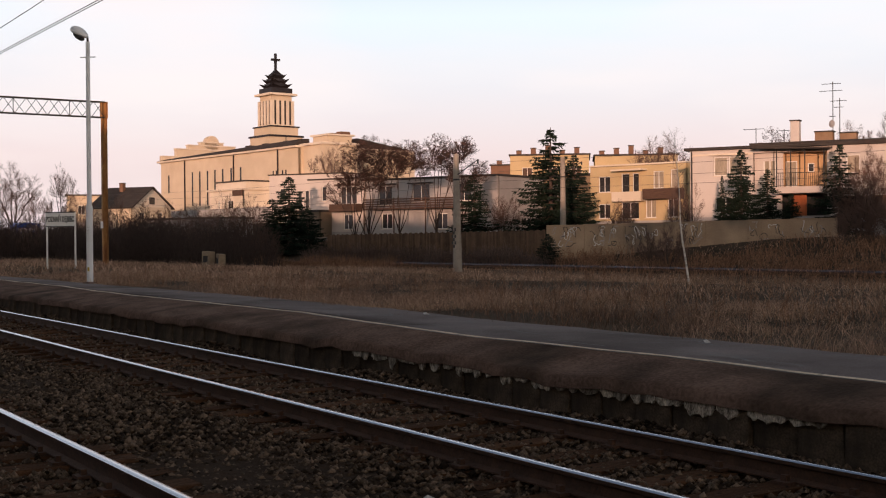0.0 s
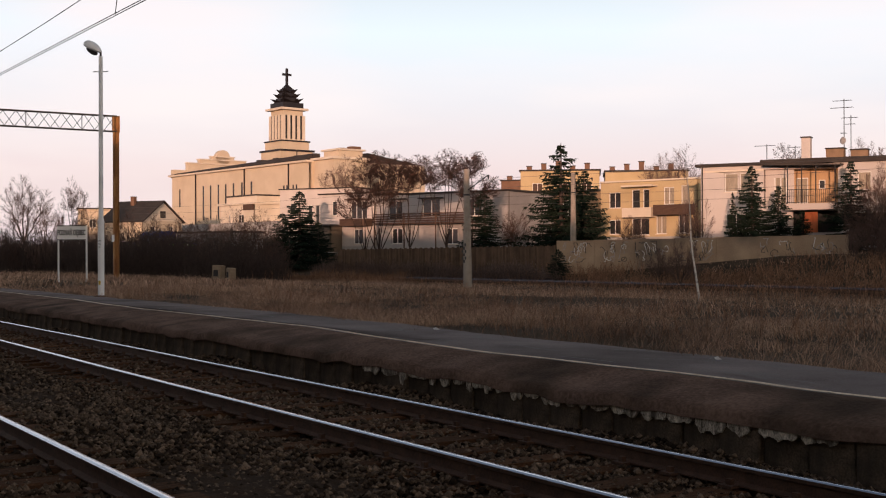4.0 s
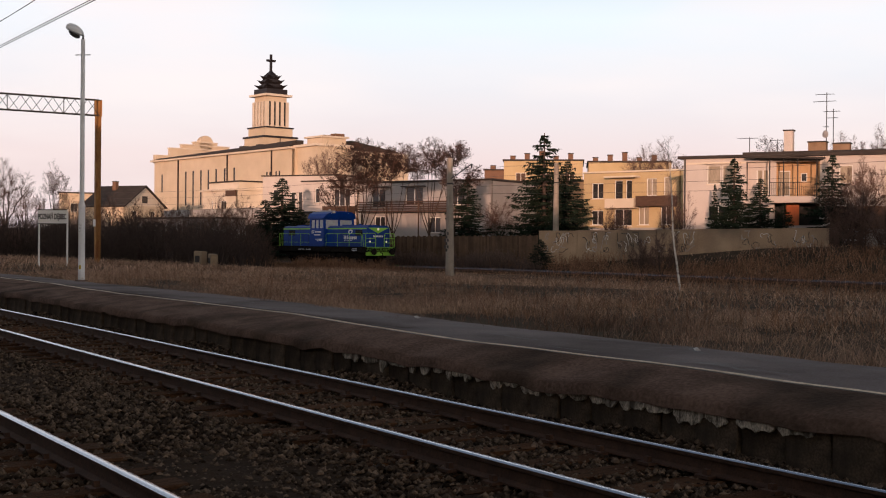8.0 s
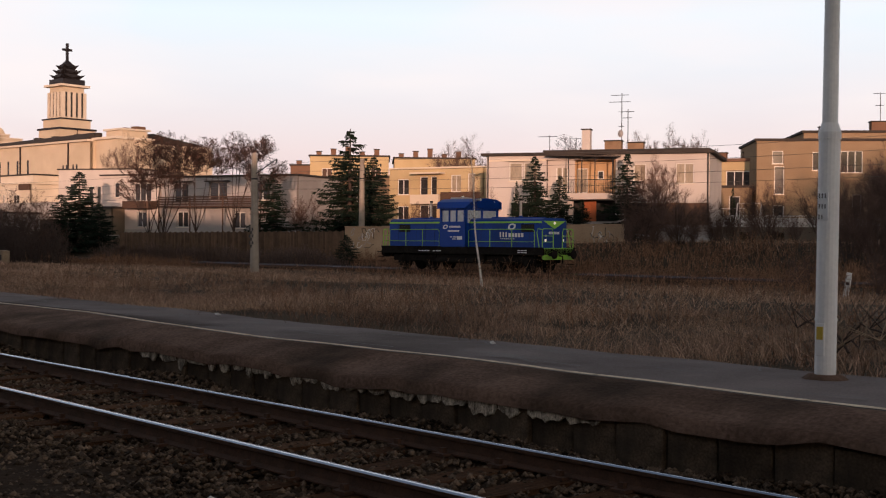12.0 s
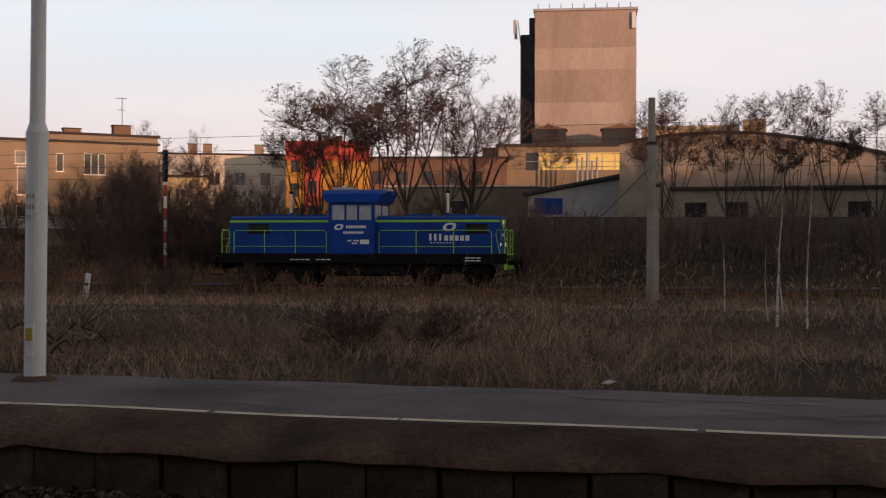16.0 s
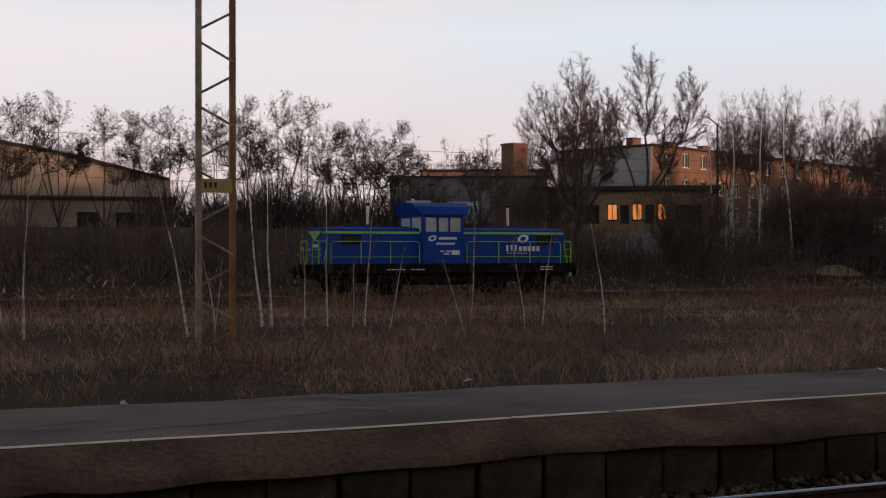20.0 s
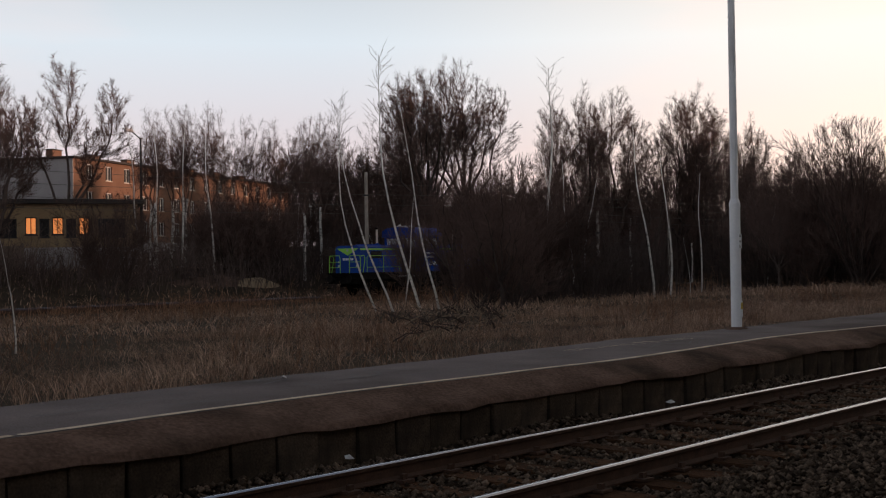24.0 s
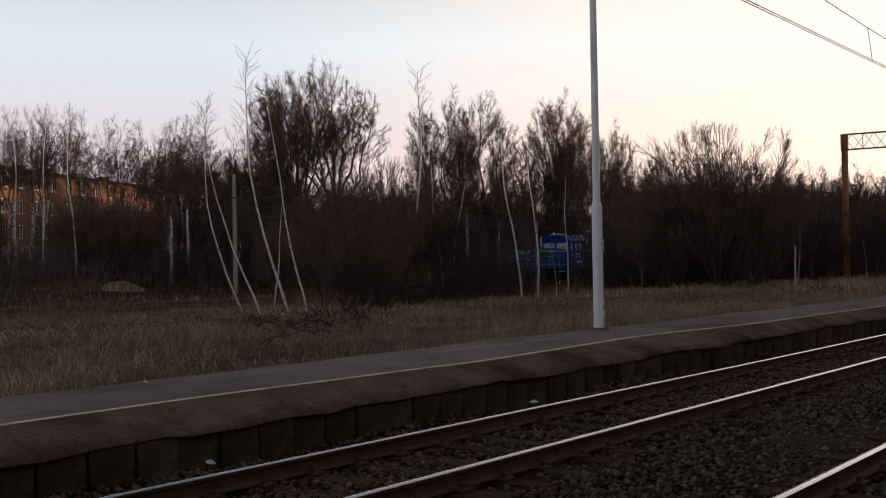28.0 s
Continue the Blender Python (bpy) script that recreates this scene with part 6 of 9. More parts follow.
    prof = [(-hw, z0), (-hw, z1 - r), (-hw + r * 0.3, z1 - r * 0.3), (-hw + r, z1), (hw - r, z1), (hw - r * 0.3, z1 - r * 0.3), (hw, z1 - r), (hw, z0)]
    k = len(prof)
    vs = [(x, y, z) for x in (x0, x1) for y, z in prof]
    fs = [(i, (i + 1) % k, k + (i + 1) % k, k + i) for i in range(k)] + [tuple(range(k - 1, -1, -1)), tuple(range(k, 2 * k))]
    return vs, fs


def logo(parent, x, y, z, s, face=-1):
    """Plain white eye-shaped emblem: a slanted ring, thick to the left and right, with pointed ends."""
    n, vs, fs = 28, [], []
    for i in range(n):
        a = 2 * math.pi * i / n
        for r, h in ((1.0, 0.62), (0.52, 0.34)):
            k = 1.16 if r == 1.0 and i % (n // 2) == 2 else 1.0
            u, v = math.cos(a) * 0.5 * r * k, math.sin(a) * 0.5 * h * k
            for d in (0.0, 0.01):
                vs.append((x + s * (u * 0.97 - v * 0.2), y - face * d, z + s * (u * 0.2 + v * 0.97)))
    for i in range(n):
        a, b = 4 * i, 4 * ((i + 1) % n)
        fs += [(a, b, b + 2, a + 2), (a + 1, a + 3, b + 3, b + 1), (a, a + 1, b + 1, b), (a + 2, b + 2, b + 3, a + 3)]
    part("emblem", (vs, fs), M["loco_white"], parent, "white eye-shaped emblem")


def bars(parent, x0, y, z, heights, step, w, m="loco_white", face=-1):
    for i, h in enumerate(heights):
        if h:
            part("lettering_bar", box(x0 + step * i, min(y, y + 0.012 * face), z, x0 + step * i + w, max(y, y + 0.012 * face), z + h), M[m], parent)


def build_loco():
    L = thing("locomotive", pose(-160, 40, 0), "blue shunting locomotive with lime-green lines and central raised cab", "locomotive")
    f = part("underframe", soft_box(-6.5, -1.48, 1.0, 6.5, 1.48, 1.42, 0.03), M["loco_black"], L)
    part("deck_edge", join(box(-6.52, -1.5, 1.36, 6.52, -1.46, 1.45), box(-6.52, 1.46, 1.36, 6.52, 1.5, 1.45)), M["loco_black"], f)
    bars(f, -3.2, -1.486, 1.15, (0.05, 0.05, 0.05, 0.05, 0, 0.05, 0.05, 0.05), 0.24, 0.18)
    bars(f, 4.7, -1.486, 1.12, (0.05, 0.05, 0.05), 0.24, 0.2)
    bars(f, 4.7, -1.486, 1.24, (0.05, 0.05, 0.05), 0.24, 0.2)
    for x0, x1, nm in ((0.66, 6.16, "front"), (-6.16, -1.43, "rear")):
        h = part("hood", rounded_hood(x0, x1, 1.12, 1.42, 3.12), M["loco_blue"], L, nm + " blue engine bonnet")
        for s in (-1, 1):
            part("green_stripe", box(x0, s * 1.125 - 0.012, 2.83, x1, s * 1.125 + 0.012, 2.93), M["loco_green"], h, "lime-green stripe")
            for q in range(1, 6):
                x = x0 + (x1 - x0) * q / 6
                part("door_seam", box(x - 0.008, s * 1.122 - 0.006, 1.5, x + 0.008, s * 1.122 + 0.006, 2.8), M["loco_seam"], h)
            gx = x0 + (0.9 if nm == "rear" else 4.0)
            g = part("grille", box(gx, s * 1.124 - 0.014, 2.32, gx + 0.95, s * 1.124 + 0.014, 2.76), M["loco_black"], h, "dark air grille")
            part("grille_slat", join(*[box(gx, s * 1.14 - 0.008, 2.34 + 0.05 * k, gx + 0.95, s * 1.14 + 0.008, 2.36 + 0.05 * k) for k in range(8)]), M["dark_metal"], g)
        part("roof_hatch", join(box(x0 + 1.2, -0.5, 3.1, x0 + 2.4, 0.5, 3.2), box(x0 + 3.0, -0.6, 3.1, x0 + 4.4, 0.6, 3.18)), M["loco_blue"], h)
        e = 3.67 if nm == "front" else -3.6
        st = part("exhaust", tube([(e, 0, 3.1), (e, 0, 4.15)], 0.075, 12), M["steel"], h, "bright exhaust stack")
        part("exhaust_foot", tube([(e, 0, 3.05), (e, 0, 3.28)], [0.2, 0.1], 12), M["loco_blue"], st)
        part("exhaust_cap", tube([(e, 0, 4.15), (e, 0, 4.25)], [0.1, 0.1], 12), M["loco_black"], st)
        # end face: green chevron, lamps, grille bars
        s = 1 if nm == "front" else -1
        X = 6.16 * s
        end = part("end_panel", ([(X, -1.0, 2.95), (X, 1.0, 2.95), (X, 0, 2.5), (X + 0.02 * s, -1.0, 2.95), (X + 0.02 * s, 1.0, 2.95), (X + 0.02 * s, 0, 2.5)], [(0, 1, 2), (3, 5, 4), (0, 3, 4, 1), (1, 4, 5, 2), (2, 5, 3, 0)]), M["loco_green"], h, "lime-green chevron")
        part("headlamp", tube([(X, 0, 2.83), (X + 0.025 * s, 0, 2.83)], 0.09, 12), M["headlamp" if s > 0 else "loco_glass"], end)
        for y in (-0.8, 0.8):
            part("headlamp", tube([(X, y, 1.85), (X + 0.025 * s, y, 1.85)], 0.075, 12), M["headlamp" if (s > 0) else "loco_glass"], end)
            part("tail_lamp", tube([(X, y, 2.1), (X + 0.06 * s, y, 2.1)], 0.06, 10), M["loco_glass"], end)
        for k in range(7):
            part("lettering_bar", box(min(X, X + 0.015 * s), -0.5 + 0.14 * k, 2.2, max(X, X + 0.015 * s), -0.4 + 0.14 * k, 2.34), M["loco_white"], end)
    # cab with window openings
    cab = part("cab_body", join(side_wall(-1.46, -1), side_wall(1.46, 1), box(-1.43, -1.40, 1.42, -1.37, 1.40, 2.85), box(0.59, -1.40, 1.42, 0.65, 1.40, 2.85),
                                box(-1.43, -1.4, 3.62, -1.37, 1.4, 3.8), box(0.59, -1.4, 3.62, 0.65, 1.4, 3.8)), M["loco_blue"], L)
    for s in (-1, 1):
        for a, b in ((-1.28, -0.7), (-0.62, -0.12), (-0.04, 0.52)):
            w = part("cab_window", box(a, s * 1.415 - 0.012, 2.92, b, s * 1.415 + 0.012, 3.6), M["loco_glass"], cab)
            part("window_frame", join(box(a - 0.03, s * 1.43 - 0.02, 2.88, b + 0.03, s * 1.43 + 0.02, 2.93), box(a - 0.03, s * 1.43 - 0.02, 3.59, b + 0.03, s * 1.43 + 0.02, 3.64), box(a - 0.04, s * 1.43 - 0.02, 2.88, a, s * 1.43 + 0.02, 3.64), box(b, s * 1.43 - 0.02, 2.88, b + 0.04, s * 1.43 + 0.02, 3.64)), M["loco_blue"], w)
    for x in (-1.40, 0.62):
        for a, b in ((-1.28, -0.1), (0.1, 1.28)):
            part("end_window", box(x - 0.012, a, 2.9, x + 0.012, b, 3.6), M["loco_glass"], cab)
    for x in (-1.40, 0.62):
        for y in (-1.38, 0, 1.38):
            part("end_mullion", box(x - 0.03, y - 0.1, 2.85, x + 0.03, y + 0.1, 3.65), M["loco_blue"], cab)
    part("cab_floor", box(-1.37, -1.38, 1.42, 0.59, 1.38, 2.4), M["loco_black"], cab)
    prof = [(-1.62, 3.72), (-1.60, 3.80), (-1.35, 4.10), (-0.9, 4.28), (0, 4.33), (0.9, 4.28), (1.35, 4.10), (1.60, 3.80), (1.62, 3.72)]
    k = len(prof)
    vs = [(x + e * min(1.0, (z - 3.72) / 0.4), y, z) for x, e in ((-1.52, -0.26), (0.76, 0.28)) for y, z in prof]
    fs = [(i, i + 1, k + i + 1, k + i) for i in range(k - 1)] + [tuple(range(k - 1, -1, -1)), tuple(range(k, 2 * k)), (0, k, 2 * k - 1, k - 1)]
    roof = part("cab_roof", (vs, fs), M["loco_blue"], cab, "curved blue cab roof")
    for y in (-1.64, 1.60):
        part("roof_trim", box(-1.54, y, 3.70, 0.78, y + 0.04, 3.76), M["loco_blue"], roof)
    part("roof_box", soft_box(-1.5, -0.5, 4.28, -0.6, 0.5, 4.42, 0.03), M["render_grey"], roof)
    part("horn", tube([(0.9, -0.9, 4.2), (1.35, -0.9, 4.22)], [0.04, 0.08], 8), M["steel"], roof)
    part("roof_lamp", tube([(-1.2, 0.3, 4.4), (-1.2, 0.3, 4.52)], 0.08, 10), M["white_paint"], roof)
    for x in (-1.6, 0.9):
        for y in (-1.0, 0.7):
            part("roof_grab", tube([(x, y, 4.12), (x + 0.08, y, 4.16), (x + 0.16, y, 4.12)], 0.02, 5), M["white_paint"], roof)
    # cab side marks
    for s in (-1, 1):
        y = s * 1.505
        logo(cab, -0.95, y, 2.62, 0.42, s)
        bars(cab, -0.62, y, 2.56, (0.12,) * 8, 0.115, 0.09, face=s)
        bars(cab, -0.75, y, 2.32, (0.10,) * 9, 0.105, 0.08, face=s)
        bars(cab, -0.55, y, 1.98, (0.07, 0.07, 0, 0.07, 0.07, 0.07), 0.09, 0.07, face=s)
        bars(cab, -0.35, y, 1.86, (0.07, 0.07, 0.07), 0.09, 0.07, face=s)
        part("white_panel", box(0.02, min(y, y + 0.012 * s), 1.86, 0.42, max(y, y + 0.012 * s), 2.06), M["loco_white"], cab, "small white data panel")
        part("cab_step", box(-0.75, s * 1.5 - 0.1, 0.55, 0.05, s * 1.5 + 0.1, 0.6), M["loco_black"], cab)
        for x in (-1.43, 0.65):
            part("door_rail", tube([(x, s * 1.5, 1.5), (x, s * 1.5, 2.7)], 0.016, 5), M["loco_blue"], cab)
        # big hood emblem and bars
        hy = s * 1.135
        logo(L, 3.95, hy, 2.62, 0.60, s)
        bars(L, 3.05, hy, 2.02, (0.30, 0.30, 0.30), 0.22, 0.10, face=s)
        bars(L, 3.72, hy, 2.02, (0.23, 0.23, 0.23, 0.23, 0.23), 0.235, 0.17, face=s)
        bars(L, 3.1, hy, 1.90, (0.05,) * 8, 0.14, 0.07, face=s)
    # handrails
    for s in (-1, 1):
        for x0, x1 in ((0.85, 5.85), (-5.85, -1.55)):
            y = s * 1.40
            hr = part("handrail", join(tube([(x0, y, 1.42), (x0, y, 2.36), (x0 + 0.1, y, 2.47), (x1 - 0.1, y, 2.47), (x1, y, 2.36), (x1, y, 1.42)], 0.019, 6), tube([(x0, y, 1.76), (x1, y, 1.76)], 0.015, 6)), M["loco_green"], L, "lime-green handrail")
            for u in (1 / 3, 2 / 3):
                x = x0 + (x1 - x0) * u
                part("stanchion", tube([(x, y, 1.42), (x, y, 2.47)], 0.022, 6), M["loco_green"], hr)
    for s in (-1, 1):
        X = 6.42 * s
        for sy in (-1, 1):
            er = part("end_rail", join(tube([(X, sy * 1.4, 1.42), (X, sy * 1.4, 2.35), (X, sy * 1.3, 2.5), (X, sy * 0.5, 2.5), (X, sy * 0.42, 2.3), (X, sy * 0.42, 1.42)], 0.026, 6), tube([(X, sy * 1.4, 1.76), (X, sy * 0.42, 1.76)], 0.02, 6), tube([(X, sy * 1.4, 2.1), (X, sy * 0.42, 2.1)], 0.02, 6)), M["loco_green"], L, "lime-green end rail")
            part("side_rail", tube([(X, sy * 1.4, 2.45), (X - 0.30 * s, sy * 1.42, 2.5), (X - 0.38 * s, sy * 1.42, 2.3), (X - 0.2 * s, sy * 1.42, 1.42)], 0.024, 6), M["loco_green"], er)
        beam = part("buffer_beam", soft_box(X - 0.05 if s > 0 else X - 0.08, -1.35, 0.75, X + 0.08 if s > 0 else X + 0.05, 1.35, 1.42, 0.02), M["loco_green"] if s > 0 else M["loco_black"], L)
        for sy in (-0.875, 0.875):
            b = part("buffer", tube([(X, sy, 1.05), (X + 0.42 * s, sy, 1.05)], 0.09, 12), M["loco_black"], beam)
            part("buffer_head", tube([(X + 0.42 * s, sy, 1.05), (X + 0.5 * s, sy, 1.05), (X + 0.52 * s, sy, 1.05)], [0.25, 0.24, 0.15], 16), M["loco_black"], b)
        part("coupling", tube([(X, 0, 1.0), (X + 0.35 * s, 0, 0.95), (X + 0.35 * s, 0, 0.55)], 0.04, 8), M["loco_black"], beam)
        for z in (0.45, 0.75, 1.05):
            for sy in (-1, 1):
                part("ladder_step", box(X - 0.45, sy * 1.35 - 0.15, z, X + 0.0, sy * 1.35 + 0.15, z + 0.04), M["loco_black"], beam)
    tank = part("fuel_tank", soft_box(-1.9, -1.25, 0.45, 1.9, 1.25, 1.05, 0.12), M["loco_black"], L)
    for y in (-1.3, 1.3):
        part("air_reservoir", tube([(-1.8, y, 0.62), (1.2, y, 0.62)], 0.16, 12), M["loco_black"], tank)
    wheels = []
    for bx in (-3.9, 3.9):
        bg_ = part("bogie", join(box(bx - 1.85, -1.12, 0.55, bx + 1.85, -0.98, 0.92), box(bx - 1.85, 0.98, 0.55, bx + 1.85, 1.12, 0.92), box(bx - 0.3, -1.0, 0.55, bx + 0.3, 1.0, 1.0)), M["loco_black"], L)
        for ax in (-1.2, 1.2):
            for s in (-1, 1):
                part("axle_box", soft_box(bx + ax - 0.17, s * 1.12 - 0.1, 0.38, bx + ax + 0.17, s * 1.12 + 0.1, 0.72, 0.03), M["loco_black"], bg_)
                part("spring", tube([(bx + ax + 0.32, s * 1.08, 0.5), (bx + ax + 0.32, s * 1.08, 0.85)], 0.09, 10), M["loco_black"], bg_)
            rings = []
            for s in (-1, 1):
                rings.append(tube([(0, s * 0.68, 0), (0, s * 0.715, 0), (0, s * 0.72, 0), (0, s * 0.82, 0)], [0.58, 0.58, 0.55, 0.54], 24))
            rings.append(tube([(0, -0.7, 0), (0, 0.7, 0)], 0.09, 10))
            w = part("wheelset", join(*rings), M["loco_black"], L, "grimy steel wheelset")
            part("tyre_rim", join(*[tube([(0, s * 0.805, 0), (0, s * 0.83, 0)], [0.53, 0.50], 24, False) for s in (-1, 1)]), M["rail_rust"], w, "worn steel tyre")
            part("wheel_spokes", join(*[box(-0.03, s * 0.83 - 0.01, -0.42, 0.03, s * 0.83 + 0.01, 0.42) for s in (-1, 1)]), M["rail_rust"], w)
            w.matrix_basis = pose(bx + ax, 0, 0.55)
            wheels.append(w)
    return L, wheels


def side_wall(y, s):
    """Cab side with three window openings."""
    v, f = facade(2.08, 2.38, [(0.15, 1.50, 0.73, 2.18), (0.81, 1.50, 1.31, 2.18), (1.39, 1.50, 1.95, 2.18)], 0.05)
    return [(-1.43 + p[0], y + (p[1] * -s if s > 0 else p[1]) + (0.04 * s), 1.42 + p[2]) for p in v], ([q[::-1] for q in f] if s > 0 else f)


LOCO, WHEELS = build_loco()


# ---- trees, thickets and grass ----
def segments_mesh(name, segs, material, sides_of):
    """Tapered open tubes for (p0, p1, r0, r1, level) segments."""
    me = bpy.data.meshes.new(name)
    allv, allf, off = [], [], 0
    by = {}
    for s in segs:
        by.setdefault(sides_of(s[4]), []).append(s)
    for k, ss in by.items():
        p0 = np.array([s[0] for s in ss]); p1 = np.array([s[1] for s in ss])
        r0 = np.array([s[2] for s in ss]); r1 = np.array([s[3] for s in ss])
        d = p1 - p0
        d /= np.linalg.norm(d, axis=1)[:, None] + 1e-9
        ref = np.where(np.abs(d[:, 2:3]) < 0.9, np.array([[0, 0, 1.0]]), np.array([[1.0, 0, 0]]))
        u = np.cross(d, ref)
        u /= np.linalg.norm(u, axis=1)[:, None] + 1e-9
        w = np.cross(d, u)
        if k == 1:  # the finest twigs: one tapering blade each
            a = np.random.default_rng(len(ss)).uniform(0, np.pi, (len(ss), 1))
            n = (u * np.cos(a) + w * np.sin(a)) * r0[:, None]
            allv.append(np.stack([p0 - n, p0 + n, p1], 1).reshape(-1, 3))
            allf.append(np.arange(3 * len(ss)).reshape(-1, 3) + off)
            off += 3 * len(ss)
            continue
        a = 2 * np.pi * np.arange(k) / k
        ring = u[:, None] * np.cos(a)[None, :, None] + w[:, None] * np.sin(a)[None, :, None]
        v = np.concatenate([p0[:, None] + ring * r0[:, None, None], p1[:, None] + ring * r1[:, None, None]], 1)
        n = len(ss)
        q = []
        for j in range(k):
            m = (j + 1) % k
            q += [(j, m, k + m), (j, k + m, k + j)]
        f = np.array(q)[None] + (2 * k * np.arange(n))[:, None, None] + off
        allv.append(v.reshape(-1, 3)); allf.append(f.reshape(-1, 3))
        off += 2 * k * n
    v = np.concatenate(allv); f = np.concatenate(allf)
    me.vertices.add(len(v))
    me.vertices.foreach_set("co", v.reshape(-1))
    fill_tris(me, f)
    me.materials.append(material)
    return me


def grow(rng, height, trunk_r, spread=0.75, up=0.25, levels=5, first=0.3, kids=(5, 4, 4, 3, 3), lean=0.0, ratio=0.62, fork=1, wob=0.12, len0=None, out=0.28, leader=True, limb=0.5):
    """Branch skeleton. Returns segments and twig ends."""
    segs, tips = [], []

    def branch(p, d, length, r, lev):
        n = 9 if lev == 0 else (4 if lev < 3 else 2)
        q = np.array(p, float)
        d = np.array(d, float)
        pts = [q.copy()]
        for i in range(n):
            d = d + rng.normal(0, wob * (1 if lev else 0.3), 3) + np.array([0, 0, up * (0.25 if lev else 0.1)])
            d /= np.linalg.norm(d)
            q = q + d * length / n
            pts.append(q.copy())
        end = (0.35 if leader or lev else 0.12) if lev < levels - 1 else 0.3
        rr = [r * (1 - (1 - end) * i / n) for i in range(n + 1)]
        for i in range(n):
            segs.append((pts[i], pts[i + 1], rr[i], rr[i + 1], lev))
        if lev >= levels - 1:
            tips.append(pts[-1])
            return
        k = kids[lev]
        lo = first if lev == 0 else 0.25
        for j in range(k):
            u = lo + (1 - lo) * (j + rng.uniform(0.2, 0.9)) / k
            i = min(n - 1, int(u * n))
            fr = u * n - i
            b = pts[i] * (1 - fr) + pts[i + 1] * fr
            ax = pts[i + 1] - pts[i]
            ax /= np.linalg.norm(ax)
            side = rng.normal(0, 1, 3)
            side -= ax * side.dot(ax)
            side /= np.linalg.norm(side)
            s = spread * rng.uniform(0.7, 1.25)
            nd = ax * math.cos(s) + side * math.sin(s)
            nl = length * ratio * rng.uniform(0.75, 1.15) * (1.15 - 0.55 * u if lev == 0 else 1.0)
            branch(b, nd, nl, max(0.006, rr[i] * (0.55 if lev else limb)), lev + 1)
        if leader or lev:
            branch(pts[-1], d, length * 0.45, rr[-1], lev + 1)
    for _ in range(fork):
        a = rng.uniform(0, 6.28)
        ln = lean if fork == 1 else rng.uniform(0.05, out)
        branch((0, 0, -0.2), (math.cos(a) * ln, math.sin(a) * ln, 1), (len0 or height * 0.72), trunk_r / math.sqrt(fork), 0)
    return segs, tips


def fit_height(segs, tips, height, exact=None):
    zs = [t[2] for t in tips]
    top = np.percentile(zs, 99.6) if exact is None else max(s[1][2] for s in segs)
    k = height / top
    segs = [(a * k, b * k, r0, r1, l) for a, b, r0, r1, l in segs]
    return segs, [t * k for t in tips]


def clumps(rng, tips, size, chance, per=3):
    """Small hanging flakes at the twig ends."""
    vs, fs = [], []
    for t in tips:
        if rng.uniform() > chance:
            continue
        for _ in range(per):
            c = t + rng.normal(0, size * 1.2, 3)
            a, b = rng.normal(0, size * 0.8, 3), rng.normal(0, size * 0.6, 3)
            o = len(vs)
            vs += [tuple(c - a), tuple(c + b), tuple(c + a), tuple(c - b + np.array([0, 0, -size * 0.5]))]
            fs += [(o, o + 1, o + 2, o + 3)]
    return vs, fs


def blunt(q):
    """Distance from the middle of a round-shouldered egg, 1 on its shell."""
    return (math.hypot(q[0], q[1]) ** 2.6 + abs(q[2]) ** 2.6) ** (1 / 2.6) + 1e-9


